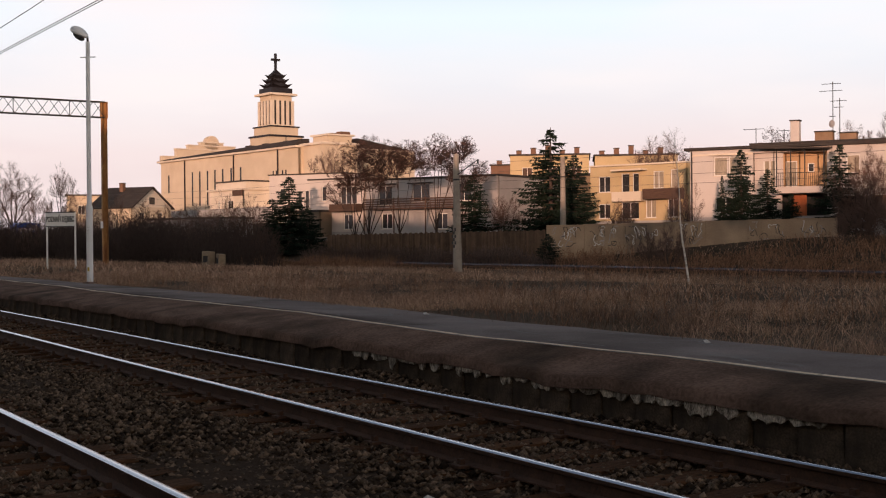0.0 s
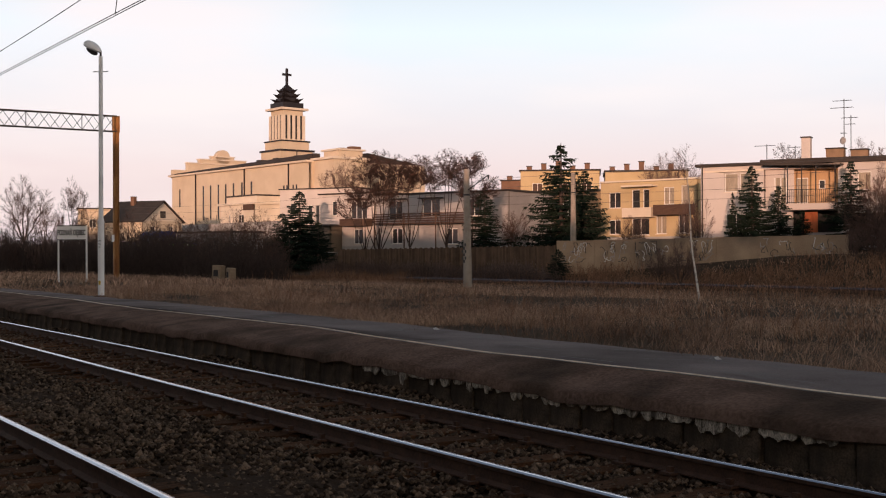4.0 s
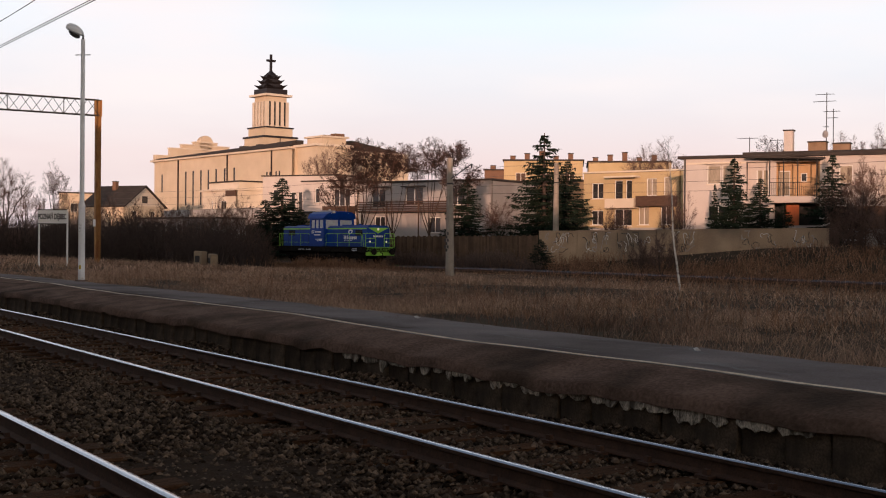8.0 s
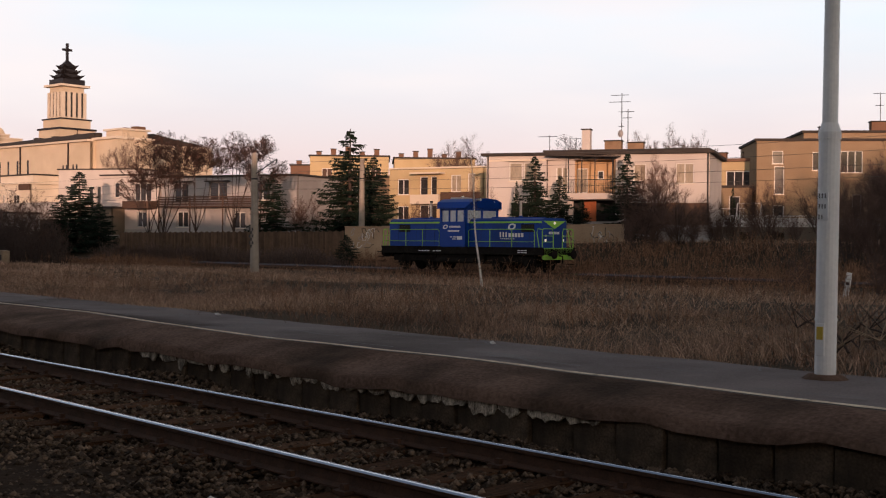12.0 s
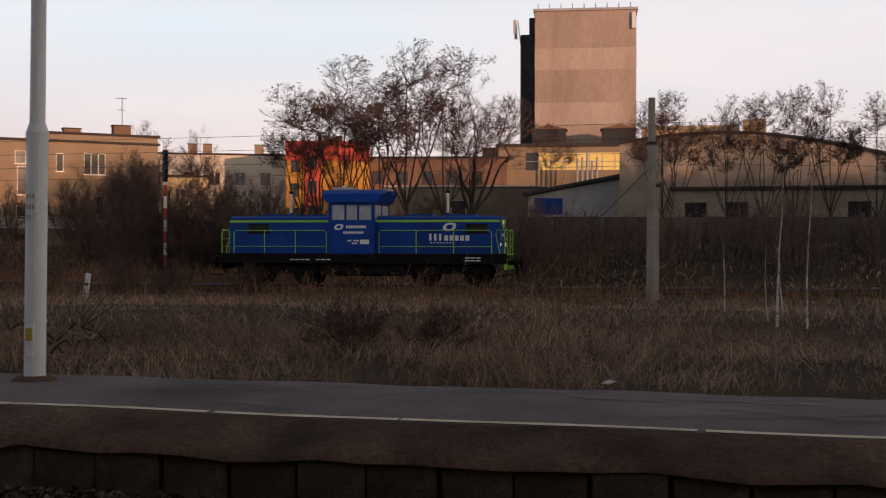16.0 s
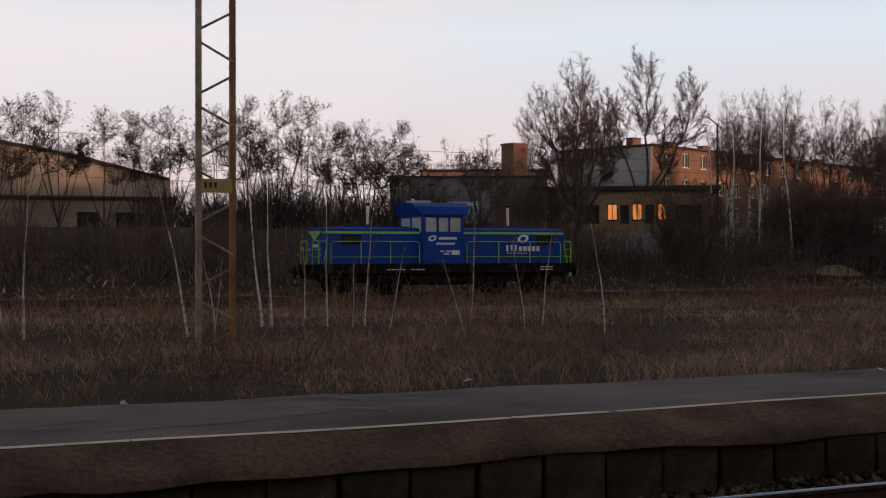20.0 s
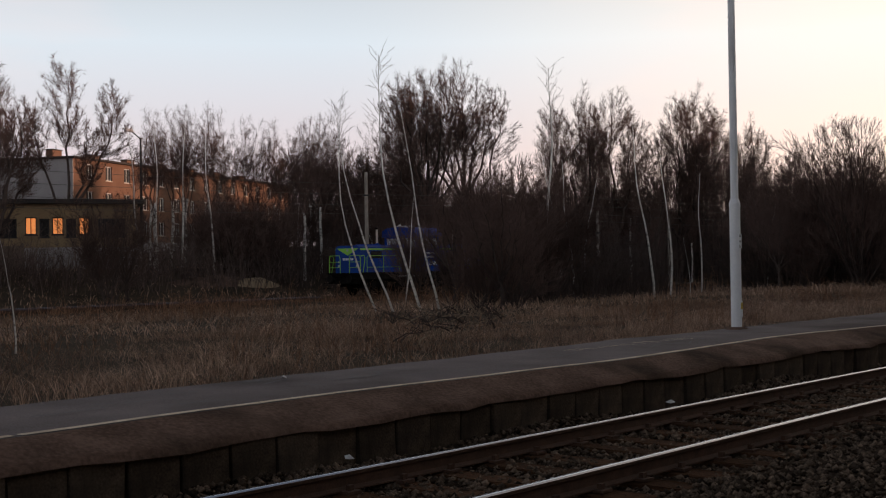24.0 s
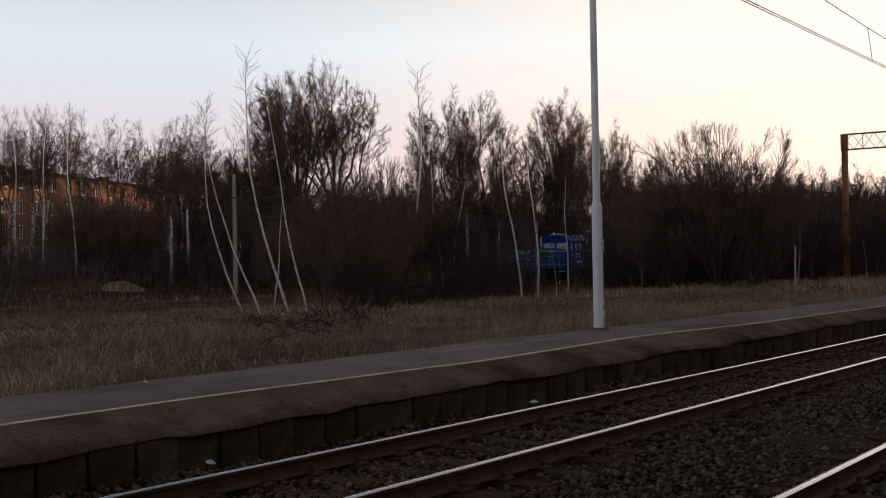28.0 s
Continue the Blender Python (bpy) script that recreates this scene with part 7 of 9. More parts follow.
def lobed(rng, height, trunk_r, fork_z, lobes, boughs=60, twigs=9, droop=0.0, twig_len=0.3, sub=2, bough_r=0.05, drop=2.2):
    """Trunk that splits into limbs, each ending in an egg of fine ascending twigs.
    lobes: (x, y, centre_z, radius, half_height), all as shares of the height."""
    segs, tips = [], []
    H = height

    def curve(p, c, q, n, r0, r1, lev, wob):
        pts = []
        for i in range(n + 1):
            u = i / n
            v = p * (1 - u) ** 2 + c * 2 * u * (1 - u) + q * u * u
            if 0 < i < n:
                v = v + rng.normal(0, wob, 3)
            pts.append(v)
        for i in range(n):
            segs.append((pts[i], pts[i + 1], r0 + (r1 - r0) * i / n, r0 + (r1 - r0) * (i + 1) / n, lev))
        return pts
    fork = np.array([rng.normal(0, 0.01) * H, rng.normal(0, 0.01) * H, fork_z * H])
    base = curve(np.array([0, 0, -0.2]), np.array([rng.normal(0, 0.02) * H, 0, fork_z * H * 0.5]), fork, 5, trunk_r, trunk_r * 0.75, 0, 0.004 * H)
    for lx, ly, cz, rad, hz in lobes:
        c = np.array([lx, ly, cz]) * H
        axes = np.array([rad, rad, hz]) * H
        bot = c - np.array([lx * 0.3 * H, ly * 0.3 * H, hz * H * 0.9])
        top = c + np.array([lx * 0.12 * H, ly * 0.12 * H, hz * H * 0.6])
        k = rng.uniform(0, drop)
        start = base[-1 - int(k)] * (1 - k % 1) + base[-2 - int(k)] * (k % 1)
        if bot[2] > start[2]:
            curve(start, start * 0.5 + bot * 0.5 + np.array([lx, ly, 0]) * H * 0.12, bot, 4, trunk_r * 0.45, trunk_r * 0.26, 1, 0.006 * H)
        else:
            bot = start
        axis = curve(bot, (bot + top) / 2 + rng.normal(0, 0.02 * H, 3), top, 7, trunk_r * 0.26, 0.008, 1, 0.01 * H)

        def keep_in(p, b):
            d = blunt((p - c) / axes)
            return p if d <= b else c + (p - c) * (b / d)
        for _ in range(boughs):
            d = rng.normal(0, 1, 3)
            d /= blunt(d)
            t = c + d * axes * (0.35 + 0.6 * rng.uniform(0, 1) ** 0.6)
            u = np.clip((t[2] - bot[2]) / max(0.1, top[2] - bot[2]) - rng.uniform(0.2, 0.45), 0.0, 0.9) * 7
            i = int(u)
            o = axis[i] + (axis[i + 1] - axis[i]) * (u - i)
            m = o + (t - o) * np.array([0.6, 0.6, 0.3])
            b = curve(o, m, t, 4, max(0.011, trunk_r * bough_r), 0.006, 2, 0.005 * H)
            for _k in range(twigs):
                w = (1 - 0.65 * rng.uniform(0, 1) ** 1.3) * 3.999
                j = min(3, int(w))
                p = b[j] + (b[j + 1] - b[j]) * (w - j)
                g = b[j + 1] - b[j]
                g = g / (np.linalg.norm(g) + 1e-9) * 0.8 + rng.normal(0, 0.5, 3) + np.array([0, 0, 0.2 - droop])
                L = twig_len * hz * H * rng.uniform(0.5, 1.1)
                q = keep_in(p + g * L * 0.5, rng.uniform(0.95, 1.03))
                e = keep_in(q + (g * 0.8 + np.array([0, 0, 0.15 - 1.6 * droop])) * L * 0.5, rng.uniform(0.96, 1.06))
                segs.append((p, q, 0.006, 0.005, 3))
                segs.append((q, e, 0.005, 0.0035, 3))
                for _s in range(sub):
                    h = p + (q - p) * rng.uniform(0.2, 1.0)
                    f = keep_in(h + (g + rng.normal(0, 0.6, 3) + np.array([0, 0, 0.1 - 1.5 * droop])) * L * 0.45, rng.uniform(0.97, 1.07))
                    segs.append((h, f, 0.004, 0.003, 4))
                tips.append(e)
    return segs, tips


def fan_lobes(rng, n, fork, reach, rad, hz, half=62):
    """Lobes spread like the ribs of an upright fan, a little staggered in depth."""
    out = []
    for i in range(n):
        a = radians(-half + 2 * half * (i + rng.uniform(0.2, 0.8)) / n)
        k = reach * rng.uniform(0.82, 1.0)
        out.append((math.sin(a) * k, rng.uniform(-0.1, 0.1), fork + 0.10 + math.cos(a) * k * 1.7, rad * rng.uniform(0.85, 1.15), hz * rng.uniform(0.85, 1.1) * (0.75 + 0.25 * math.cos(a))))
    return out


def ring_lobes(rng, n, r0, r1, z0, z1, rad, hz):
    a0 = rng.uniform(0, 6.28)
    return [(math.cos(a0 + 6.28 * i / n) * rng.uniform(r0, r1), math.sin(a0 + 6.28 * i / n) * rng.uniform(r0, r1), rng.uniform(z0, z1), rad * rng.uniform(0.8, 1.2), hz * rng.uniform(0.85, 1.15)) for i in range(n)]


def stem(pts, radii, k=8):
    """One closed tapering stem through the points."""
    v = [(p[0] + r * math.cos(6.283 * j / k), p[1] + r * math.sin(6.283 * j / k), p[2]) for p, r in zip(pts, radii) for j in range(k)]
    f = [(i * k + j, i * k + (j + 1) % k, (i + 1) * k + (j + 1) % k, (i + 1) * k + j) for i in range(len(pts) - 1) for j in range(k)]
    return v, f + [tuple(range(k))[::-1], tuple(range((len(pts) - 1) * k, len(pts) * k))]


def tree_meshes(kind, seed, variant):
    rng = np.random.default_rng(seed)
    dense = variant >= 3
    if kind == "locust":
        segs, tips = fit_height(*lobed(rng, 9, 0.078, 0.22, ring_lobes(rng, 6, 0.12, 0.27, 0.56, 0.84, 0.115, 0.11) + [(0, 0, 0.86, 0.11, 0.12)], 24 if dense else 16, 14, 0.0, 0.45, 3, 0.07), 9)
    elif kind == "poplar":
        forms = ([(0.0, 0, 0.78, 0.105, 0.22), (-0.11, 0.02, 0.62, 0.085, 0.19), (0.10, -0.02, 0.62, 0.08, 0.19), (0.02, -0.09, 0.58, 0.085, 0.18), (-0.04, 0.09, 0.56, 0.085, 0.18), (-0.17, 0.02, 0.48, 0.05, 0.11), (0.15, 0.0, 0.47, 0.05, 0.11)],
                 [(0.0, 0, 0.76, 0.105, 0.24), (0.20, 0.01, 0.68, 0.08, 0.20), (-0.12, 0.02, 0.60, 0.075, 0.18), (0.10, -0.07, 0.52, 0.07, 0.17)],
                 [(0.0, 0, 0.69, 0.11, 0.31), (0.09, 0.03, 0.62, 0.085, 0.27), (-0.09, -0.02, 0.63, 0.085, 0.26), (0.02, 0.1, 0.58, 0.09, 0.25)])
        segs, tips = fit_height(*lobed(rng, 16, 0.30, 0.24, [(a, b, c, r * 1.12, h) for a, b, c, r, h in forms[variant % 3]], 72, 32, 0.0, 0.115, 3, 0.022), 16)
    elif kind == "willow":
        segs, tips = fit_height(*lobed(rng, 15, 0.24, 0.36, fan_lobes(rng, 7, 0.34, 0.20, 0.075, 0.20) + fan_lobes(rng, 3, 0.34, 0.13, 0.08, 0.16, 40), 36, 28, 0.0, 0.13, 3, 0.022, 0.9), 15)
    elif kind == "birch":
        low, bow = {10: (8.0, 2.5), 11: (7.3, 1.5), 12: (6.0, 0.56), 13: (6.7, 0.67)}.get(variant, (1.0, 0.0))
        segs, tips = fit_height(*grow(rng, 11, 0.062 if bow else 0.085, 0.8, 0.06, 4, 0.46, (52, 9, 8), ratio=0.09, limb=0.2, wob=0.17, lean=0.02 if bow else 0.04, len0=11.0, leader=False), 11, True)
        for q in {id(p): p for g in segs for p in g[:2]}.values():
            q[0] -= bow * (1 - (1 - min(1.0, max(0.0, q[2] / low))) ** 2)
    elif kind == "sapling":
        segs, tips = fit_height(*grow(rng, 3.2, 0.027, 0.5, 0.3, 3, 0.2, (18, 4), ratio=0.2, wob=0.13, lean=0.05, len0=3.2, leader=False), 3.2, True)
    elif kind == "silver":
        segs, tips = fit_height(*lobed(rng, 14, 0.14, 0.40, [(0.0, 0.0, 0.74, 0.085, 0.25), (0.06, 0.03, 0.64, 0.08, 0.18), (-0.06, 0.02, 0.68, 0.075, 0.17), (0.01, -0.06, 0.60, 0.09, 0.14)], 34, 26, 0.2, 0.17, 3), 14)
    elif kind == "lime":
        segs, tips = fit_height(*lobed(rng, 12, 0.22, 0.24, ring_lobes(rng, 6, 0.10, 0.22, 0.46, 0.70, 0.12, 0.19) + [(0, 0, 0.72, 0.13, 0.26)], 24, 26, 0.02, 0.22, 3, 0.03), 12)
    elif kind == "wood":
        segs, tips = fit_height(*lobed(rng, 12, 0.18, 0.26, ring_lobes(rng, 5, 0.09, 0.20, 0.46, 0.72, 0.13, 0.18) + [(0, 0, 0.72, 0.13, 0.26)], 17, 24, 0.02, 0.24, 2, 0.04), 12)
    elif variant >= 3:  # a great many-stemmed bush
        segs, tips = fit_height(*grow(rng, 5, 0.13, 0.42, 0.3, 5, 0.15, (5, 4, 4, 7), ratio=0.55, fork=13, wob=0.09, out=0.7), 5)
    else:  # shrub
        segs, tips = fit_height(*grow(rng, 5, 0.11, 0.55, 0.22, 4, 0.1, (6, 6, 14), ratio=0.52, fork=9, wob=0.13, out=0.75), 5)
    big = [s for s in segs if s[4] <= 1]
    small = [s for s in segs if s[4] > 1]
    if kind == "locust":
        tips = [p for p in tips if p[2] > 4.6]
    thin = {"locust": 0.0065, "poplar": 0.0082, "willow": 0.0066, "birch": 0.004, "silver": 0.0045, "sapling": 0.0035, "lime": 0.006, "wood": 0.0125}.get(kind, 0.0065)
    small = [(a, b, max(r0, thin if l > 2 else 0.007), max(r1, thin * 0.8 if l > 2 else 0.005), l) for a, b, r0, r1, l in small]
    bark = M["birch"] if kind in ("birch", "sapling", "silver") else M["dark_bark" if kind == "locust" else "bark"]
    if kind in ("birch", "sapling", "silver"):
        small += [s for s in big if s[4] == 1]
        big = [s for s in big if s[4] == 0]
    if kind in ("birch", "sapling"):
        t = mesh_of("trunk", *stem([big[0][0]] + [s[1] for s in big], [big[0][2]] + [s[3] for s in big]), bark, True)
    else:
        t = segments_mesh("trunk", big, bark, lambda l: 8 if l == 0 else 6)
    c = segments_mesh("crown", small, M["dark_twig" if kind == "locust" else "twig"], lambda l: 3 if l < 3 else 1)
    extra = None
    if kind == "locust":
        extra = mesh_of("pod_spray", *clumps(rng, tips, 0.027, 0.5 if dense else 0.4, 5), M["pods"])
    return t, c, extra


TREE_LABEL = {"locust": "bare locust tree with clumps of dry seed pods", "poplar": "tall bare poplar with a dense upright crown", "willow": "large bare forked tree with a broad fan crown", "birch": "slender white-barked birch with sparse bare twigs", "sapling": "thin birch sapling standing in the grass", "silver": "tall silver birch with a brown twiggy crown", "lime": "bare deciduous tree with a rounded twiggy crown", "shrub": "dense dark bare shrub with many stems"}
TREES = {}


def tree(kind, variant, x, y, height, turn=None, lean=0.0, lean_dir=0.0, wide=1.0, z=None, label=""):
    key = ("wood" if kind == "lime" and math.hypot(x, y) > 84 and x > 0 else kind, variant)
    base = {"locust": 9, "poplar": 16, "willow": 15, "birch": 11, "sapling": 3.2, "silver": 14, "lime": 12, "shrub": 5}[kind]
    if key not in TREES:
        TREES[key] = tree_meshes(key[0], 100 * len(key[0]) + 17 * variant + 3, variant)
    t, c, e = TREES[key]
    name = {"sapling": "birch_sapling", "shrub": "shrub", "silver": "birch_tree"}.get(kind, kind + "_tree")
    o = new(name)
    s = height / base
    zz = ground_z(x, y) if z is None else z
    o.matrix_world = Matrix.Translation((x, y, zz - 0.1)) @ Matrix.Rotation(radians(lean), 4, (math.cos(lean_dir), math.sin(lean_dir), 0)) @ Matrix.Rotation(turn if turn is not None else (x * 3.7 + y * 1.3) % 6.28, 4, "Z") @ Matrix.Diagonal((s * wide, s * wide, s, 1))
    tagged(o, label or TREE_LABEL[kind], "shrub" if kind == "shrub" else "tree", kind + " trees")
    for nm, me in (("trunk", t), ("crown", c), ("pod_spray", e)):
        if me:
            ob = new(nm, me)
            ob.parent = o
    return o


def spruce_mesh(seed, height=9.0, r=3.0):
    """Whorls of drooping boughs hung with narrow sprays, uneven all round."""
    rng = np.random.default_rng(seed)
    segs = [(np.array([0, 0, -0.2]), np.array([0, 0, height]), 0.16, 0.02, 0)]
    vs, fs = [], []

    def spray(p, q, w):
        d = q - p
        n = np.cross(d, rng.normal(0, 1, 3))
        n *= w / (np.linalg.norm(n) + 1e-9)
        o = len(vs)
        vs.extend((tuple(p - n), tuple(p + n), tuple(q)))
        fs.append((o, o + 1, o + 2))
    side = [rng.uniform(0.62, 1.2) for _ in range(9)]
    z = 0.35
    while z < height - 0.1:
        f = 1 - z / height
        R = r * (f ** 0.8) * rng.uniform(0.7, 1.12) + 0.06
        for i in range(int(5 + 4 * f)):
            a = rng.uniform(0, 6.283)
            L = R * rng.uniform(0.55, 1.1) * (0.6 + 0.4 * side[int((a + z * 0.35) / 0.7) % 9])
            d = np.array([math.cos(a), math.sin(a), 0])
            sd = np.array([-math.sin(a), math.cos(a), 0])
            sag = rng.uniform(0.18, 0.45) * (0.4 + 0.8 * f)
            at = lambda u: np.array([0, 0, z]) + d * L * u + np.array([0, 0, L * (-sag * u + 0.75 * sag * u ** 3)])
            segs.append((at(0.0), at(0.55), 0.03 * f + 0.008, 0.012, 1))
            segs.append((at(0.55), at(1.0), 0.012, 0.005, 1))
            m = max(3, int(L / 0.13))
            for k in range(m):
                u = 0.12 + 0.88 * (k + rng.uniform(0, 0.9)) / m
                c = at(u)
                w = (0.16 + 0.34 * (1 - u)) * min(1.0, 0.35 + L * 0.5) * rng.uniform(0.6, 1.25)
                for sgn in (-1, 1):
                    e = c + sd * sgn * w + d * w * 0.7 + np.array([0, 0, rng.uniform(-0.16, 0.03)])
                    spray(c, e, 0.045)
                    spray((c + e) / 2, (c + e) / 2 + d * 0.13 + np.array([0, 0, -rng.uniform(0.08, 0.3)]), 0.045)
                spray(c, c + d * 0.08 + np.array([0, 0, -rng.uniform(0.1, 0.34)]), 0.05)
            spray(at(0.93), at(1.0) + d * 0.16, 0.05)
        z += 0.2 + 0.1 * rng.uniform()
    return segments_mesh("trunk", segs, M["bark"], lambda l: 8 if l == 0 else 4), mesh_of("foliage", vs, fs, M["needles"])


SPRUCE = [spruce_mesh(s) for s in (1, 2, 3)]


def spruce(v, x, y, height, wide=1.0, z=None, label="dark green spruce with drooping layered boughs"):
    o = new("spruce_tree")
    zz = ground_z(x, y) if z is None else z
    o.matrix_world = Matrix.Translation((x, y, zz - 0.1)) @ Matrix.Rotation(x, 4, "Z") @ Matrix.Diagonal((height / 9 * wide * 1.25, height / 9 * wide * 1.25, height / 9, 1))
    tagged(o, label, "tree", "spruce trees")
    for nm, me in zip(("trunk", "foliage"), SPRUCE[v]):
        ob = new(nm, me)
        ob.parent = o


def thicket(name, label, places, stems, h0, h1, material, seed, r=0.012, twigs=5):
    """One mass of bare stems and twigs. places: (x, y, spread_x, spread_y) patches."""
    rng = np.random.default_rng(seed)
    segs = []
    for x, y, sx, sy in places:
        for _ in range(stems):
            bx, by = x + rng.uniform(-sx, sx), y + rng.uniform(-sy, sy)
            bz = ground_z(bx, by) - 0.1
            h = rng.uniform(h0, h1) * (0.75 + 0.5 * noise.noise((bx * 0.25, by * 0.25, 5)))
            d = np.array([rng.normal(0, 0.22), rng.normal(0, 0.22), 1.0])
            p = np.array([bx, by, bz])
            m = p + d * h * 0.5
            q = m + (d + rng.normal(0, 0.22, 3)) * h * 0.5
            segs.append((p, m, r * 1.6, r * 1.2, 1))
            segs.append((m, q, r * 1.2, r * 0.5, 1))
            for _t in range(twigs):
                u = rng.uniform(0.25, 1.0)
                b = p + (m - p) * u * 2 if u < 0.5 else m + (q - m) * (u - 0.5) * 2
                e = b + np.array([rng.normal(0, 0.5), rng.normal(0, 0.5), rng.uniform(0.1, 0.8)]) * h * 0.22
                segs.append((b, e, r * 0.8, r * 0.4, 2))
    me = segments_mesh(name, segs, material, lambda l: 3)
    tagged(new(name, me), label, "thicket", kind="stuff")


def grass(name, label, n, xr, yr, h0, h1, w, seed, keep=None, material="grass"):
    rng = np.random.default_rng(seed)
    x, y = rng.uniform(*xr, n), rng.uniform(*yr, n)
    # tufts
    tx, ty = rng.normal(0, 0.10, n), rng.normal(0, 0.10, n)
    gx, gy = np.round(x / 0.45) * 0.45 + 0.2 * np.sin(np.round(y / 0.45) * 7.1), np.round(y / 0.45) * 0.45 + 0.2 * np.sin(np.round(x / 0.45) * 5.3)
    tuft = rng.uniform(0, 1, n) < 0.65
    x, y = np.where(tuft, gx + tx, x), np.where(tuft, gy + ty, y)
    bare = np.array([noise.noise((a * 0.35, b * 0.5, 21)) + 0.6 * noise.noise((a * 1.1, b * 1.4, 8)) for a, b in zip(x, y)])
    ok = rng.uniform(0, 1, n) < np.clip(0.62 + 1.1 * bare, 0.1, 1.0)
    if keep is not None:
        ok &= keep(x, y)
    x, y = x[ok], y[ok]
    n = len(x)
    z = np.array([ground_z(a, b) for a, b in zip(x, y)]) - 0.03
    patch = np.array([0.78 + 0.75 * noise.noise((a * 0.22, b * 0.3, 11)) + 0.45 * noise.noise((a * 0.9, b * 1.2, 4)) for a, b in zip(x, y)])
    h = rng.uniform(h0, h1, n) * np.clip(patch, 0.35, 1.3)
    a = rng.uniform(0, 6.283, n)
    lean = (rng.normal(0, 0.8, (n, 2)) + np.stack([0.3 * np.sin(gx * 1.9 + gy * 0.7), 0.3 * np.cos(gy * 1.1 - gx * 1.5)], -1)[ok]) * h[:, None]
    sx, sy = np.cos(a) * w * 0.5, np.sin(a) * w * 0.5
    k = rng.uniform(0.7, 1.3, n)
    sx, sy = sx * k, sy * k
    v = np.stack([np.stack([x - sx, y - sy, z], -1), np.stack([x + sx, y + sy, z], -1),
                  np.stack([x + lean[:, 0] * 0.35 + sx * 0.8, y + lean[:, 1] * 0.35 + sy * 0.8, z + h * 0.6], -1), np.stack([x + lean[:, 0] * 0.35 - sx * 0.8, y + lean[:, 1] * 0.35 - sy * 0.8, z + h * 0.6], -1),
                  np.stack([x + lean[:, 0], y + lean[:, 1], z + h * (1 - 0.2 * np.abs(rng.normal(0, 1, n)).clip(0, 1))], -1)], 1)
    f = (np.array([(0, 1, 2), (0, 2, 3), (3, 2, 4)])[None] + 5 * np.arange(n)[:, None, None]).reshape(-1, 3)
    me = bpy.data.meshes.new(name)
    me.vertices.add(5 * n)
    me.vertices.foreach_set("co", v.reshape(-1))
    fill_tris(me, f)
    me.materials.append(M[material])
    tagged(new(name, me), label, "grass", kind="stuff")


grass("dry_grass", "tall dry straw-brown grass behind the platform", 270000, (-48, 44), (10.1, 17.5), 0.09, 0.36, 0.006, 1)
grass("dry_grass_meadow", "rough dry meadow grass between platform and far track", 190000, (-100, 80), (17.0, 46.0), 0.12, 0.38, 0.014, 2)
grass("dry_grass_bank", "dry grass on the bank beyond the far track", 34000, (-130, 90), (55.0, 80.0), 0.2, 0.55, 0.045, 3)
grass("dry_grass_side", "rough grass along the platform far along the line", 22000, (-130, -45), (10.3, 24), 0.2, 0.5, 0.035, 4)
grass("dry_grass_end", "rough grass along the platform end", 22000, (42, 110), (10.3, 24), 0.2, 0.5, 0.035, 5)

# trees one by one: kind, form, x, y, height
tree("birch", 0, -28.1, 27.4, 5.1)
tree("locust", 3, -95.9, 54.5, 11.3, wide=1.15)
tree("locust", 4, -91.9, 59.2, 10.5, wide=1.15)
tree("locust", 5, -93.2, 62.6, 9.5)
tree("locust", 4, -97.2, 58.2, 9.8)
tree("locust", 5, -98.3, 54.3, 10.6)
tree("lime", 0, -150.5, 79.7, 12.1, wide=1.1)
spruce(0, -85.2, 66.8, 10.0, 1.25)
spruce(1, -111.9, 54.1, 8.0, 1.5)
spruce(2, -114.4, 53.4, 5.9, 1.6)
spruce(2, -109.3, 54.9, 4.8, 1.4)
spruce(2, -92.5, 63.6, 6.6, 1.2)
spruce(1, -64.5, 68.7, 6.8, 1.0)
spruce(2, -63.1, 70.0, 5.3, 1.1)
spruce(0, -58.5, 72.5, 7.0, 1.0)
spruce(1, -65.5, 67.7, 4.8, 0.5)
spruce(2, -87.0, 70.9, 7.9, 1.3)
spruce(2, -71.2, 55.5, 2.4, 1.7)
tree("shrub", 1, -58.2, 55.2, 3.1)
tree("shrub", 2, -60.5, 55.7, 2.6, wide=1.2)
spruce(1, -61.8, 71.1, 3.4, 1.3)
spruce(1, -64.7, 91.5, 3.5, 0.6)
tree("lime", 1, -185.1, 44.4, 12.5, wide=1.2)
tree("lime", 0, -193.0, 53.8, 11.2, wide=0.8)
tree("lime", 2, -184.3, 47.4, 8.6)
tree("lime", 2, -108.5, 103.9, 10.8, wide=1.2)
tree("lime", 1, -114.0, 105.4, 10.4, wide=1.1)
tree("lime", 0, -52.6, 68.3, 6.4, wide=0.9)
tree("lime", 1, -51.3, 66.6, 5.7, wide=0.8)
tree("shrub", 1, -51.3, 66.8, 3.2, wide=0.8)
tree("shrub", 2, -72.2, 63.6, 3.5, wide=1.2)
tree("shrub", 0, -91.0, 65.7, 4.1, wide=1.2)
tree("shrub", 1, -66.0, 64.5, 4.6, wide=0.9)
tree("lime", 0, -101.9, 136.2, 13.3, wide=1.1)
tree("lime", 1, -108.6, 137.3, 12.9, wide=1.1)
tree("lime", 2, -98.8, 138.5, 12.3)
tree("locust", 2, -106.6, 119.4, 11.6)
tree("shrub", 0, -94.9, 21.5, 3.5)
tree("shrub", 1, -96.6, 23.1, 2.9)
tree("shrub", 2, -94.4, 23.8, 3.2)
tree("shrub", 0, -96.0, 25.5, 3.6)
tree("shrub", 1, -93.7, 26.2, 3.0)
tree("shrub", 2, -95.3, 27.9, 3.4)
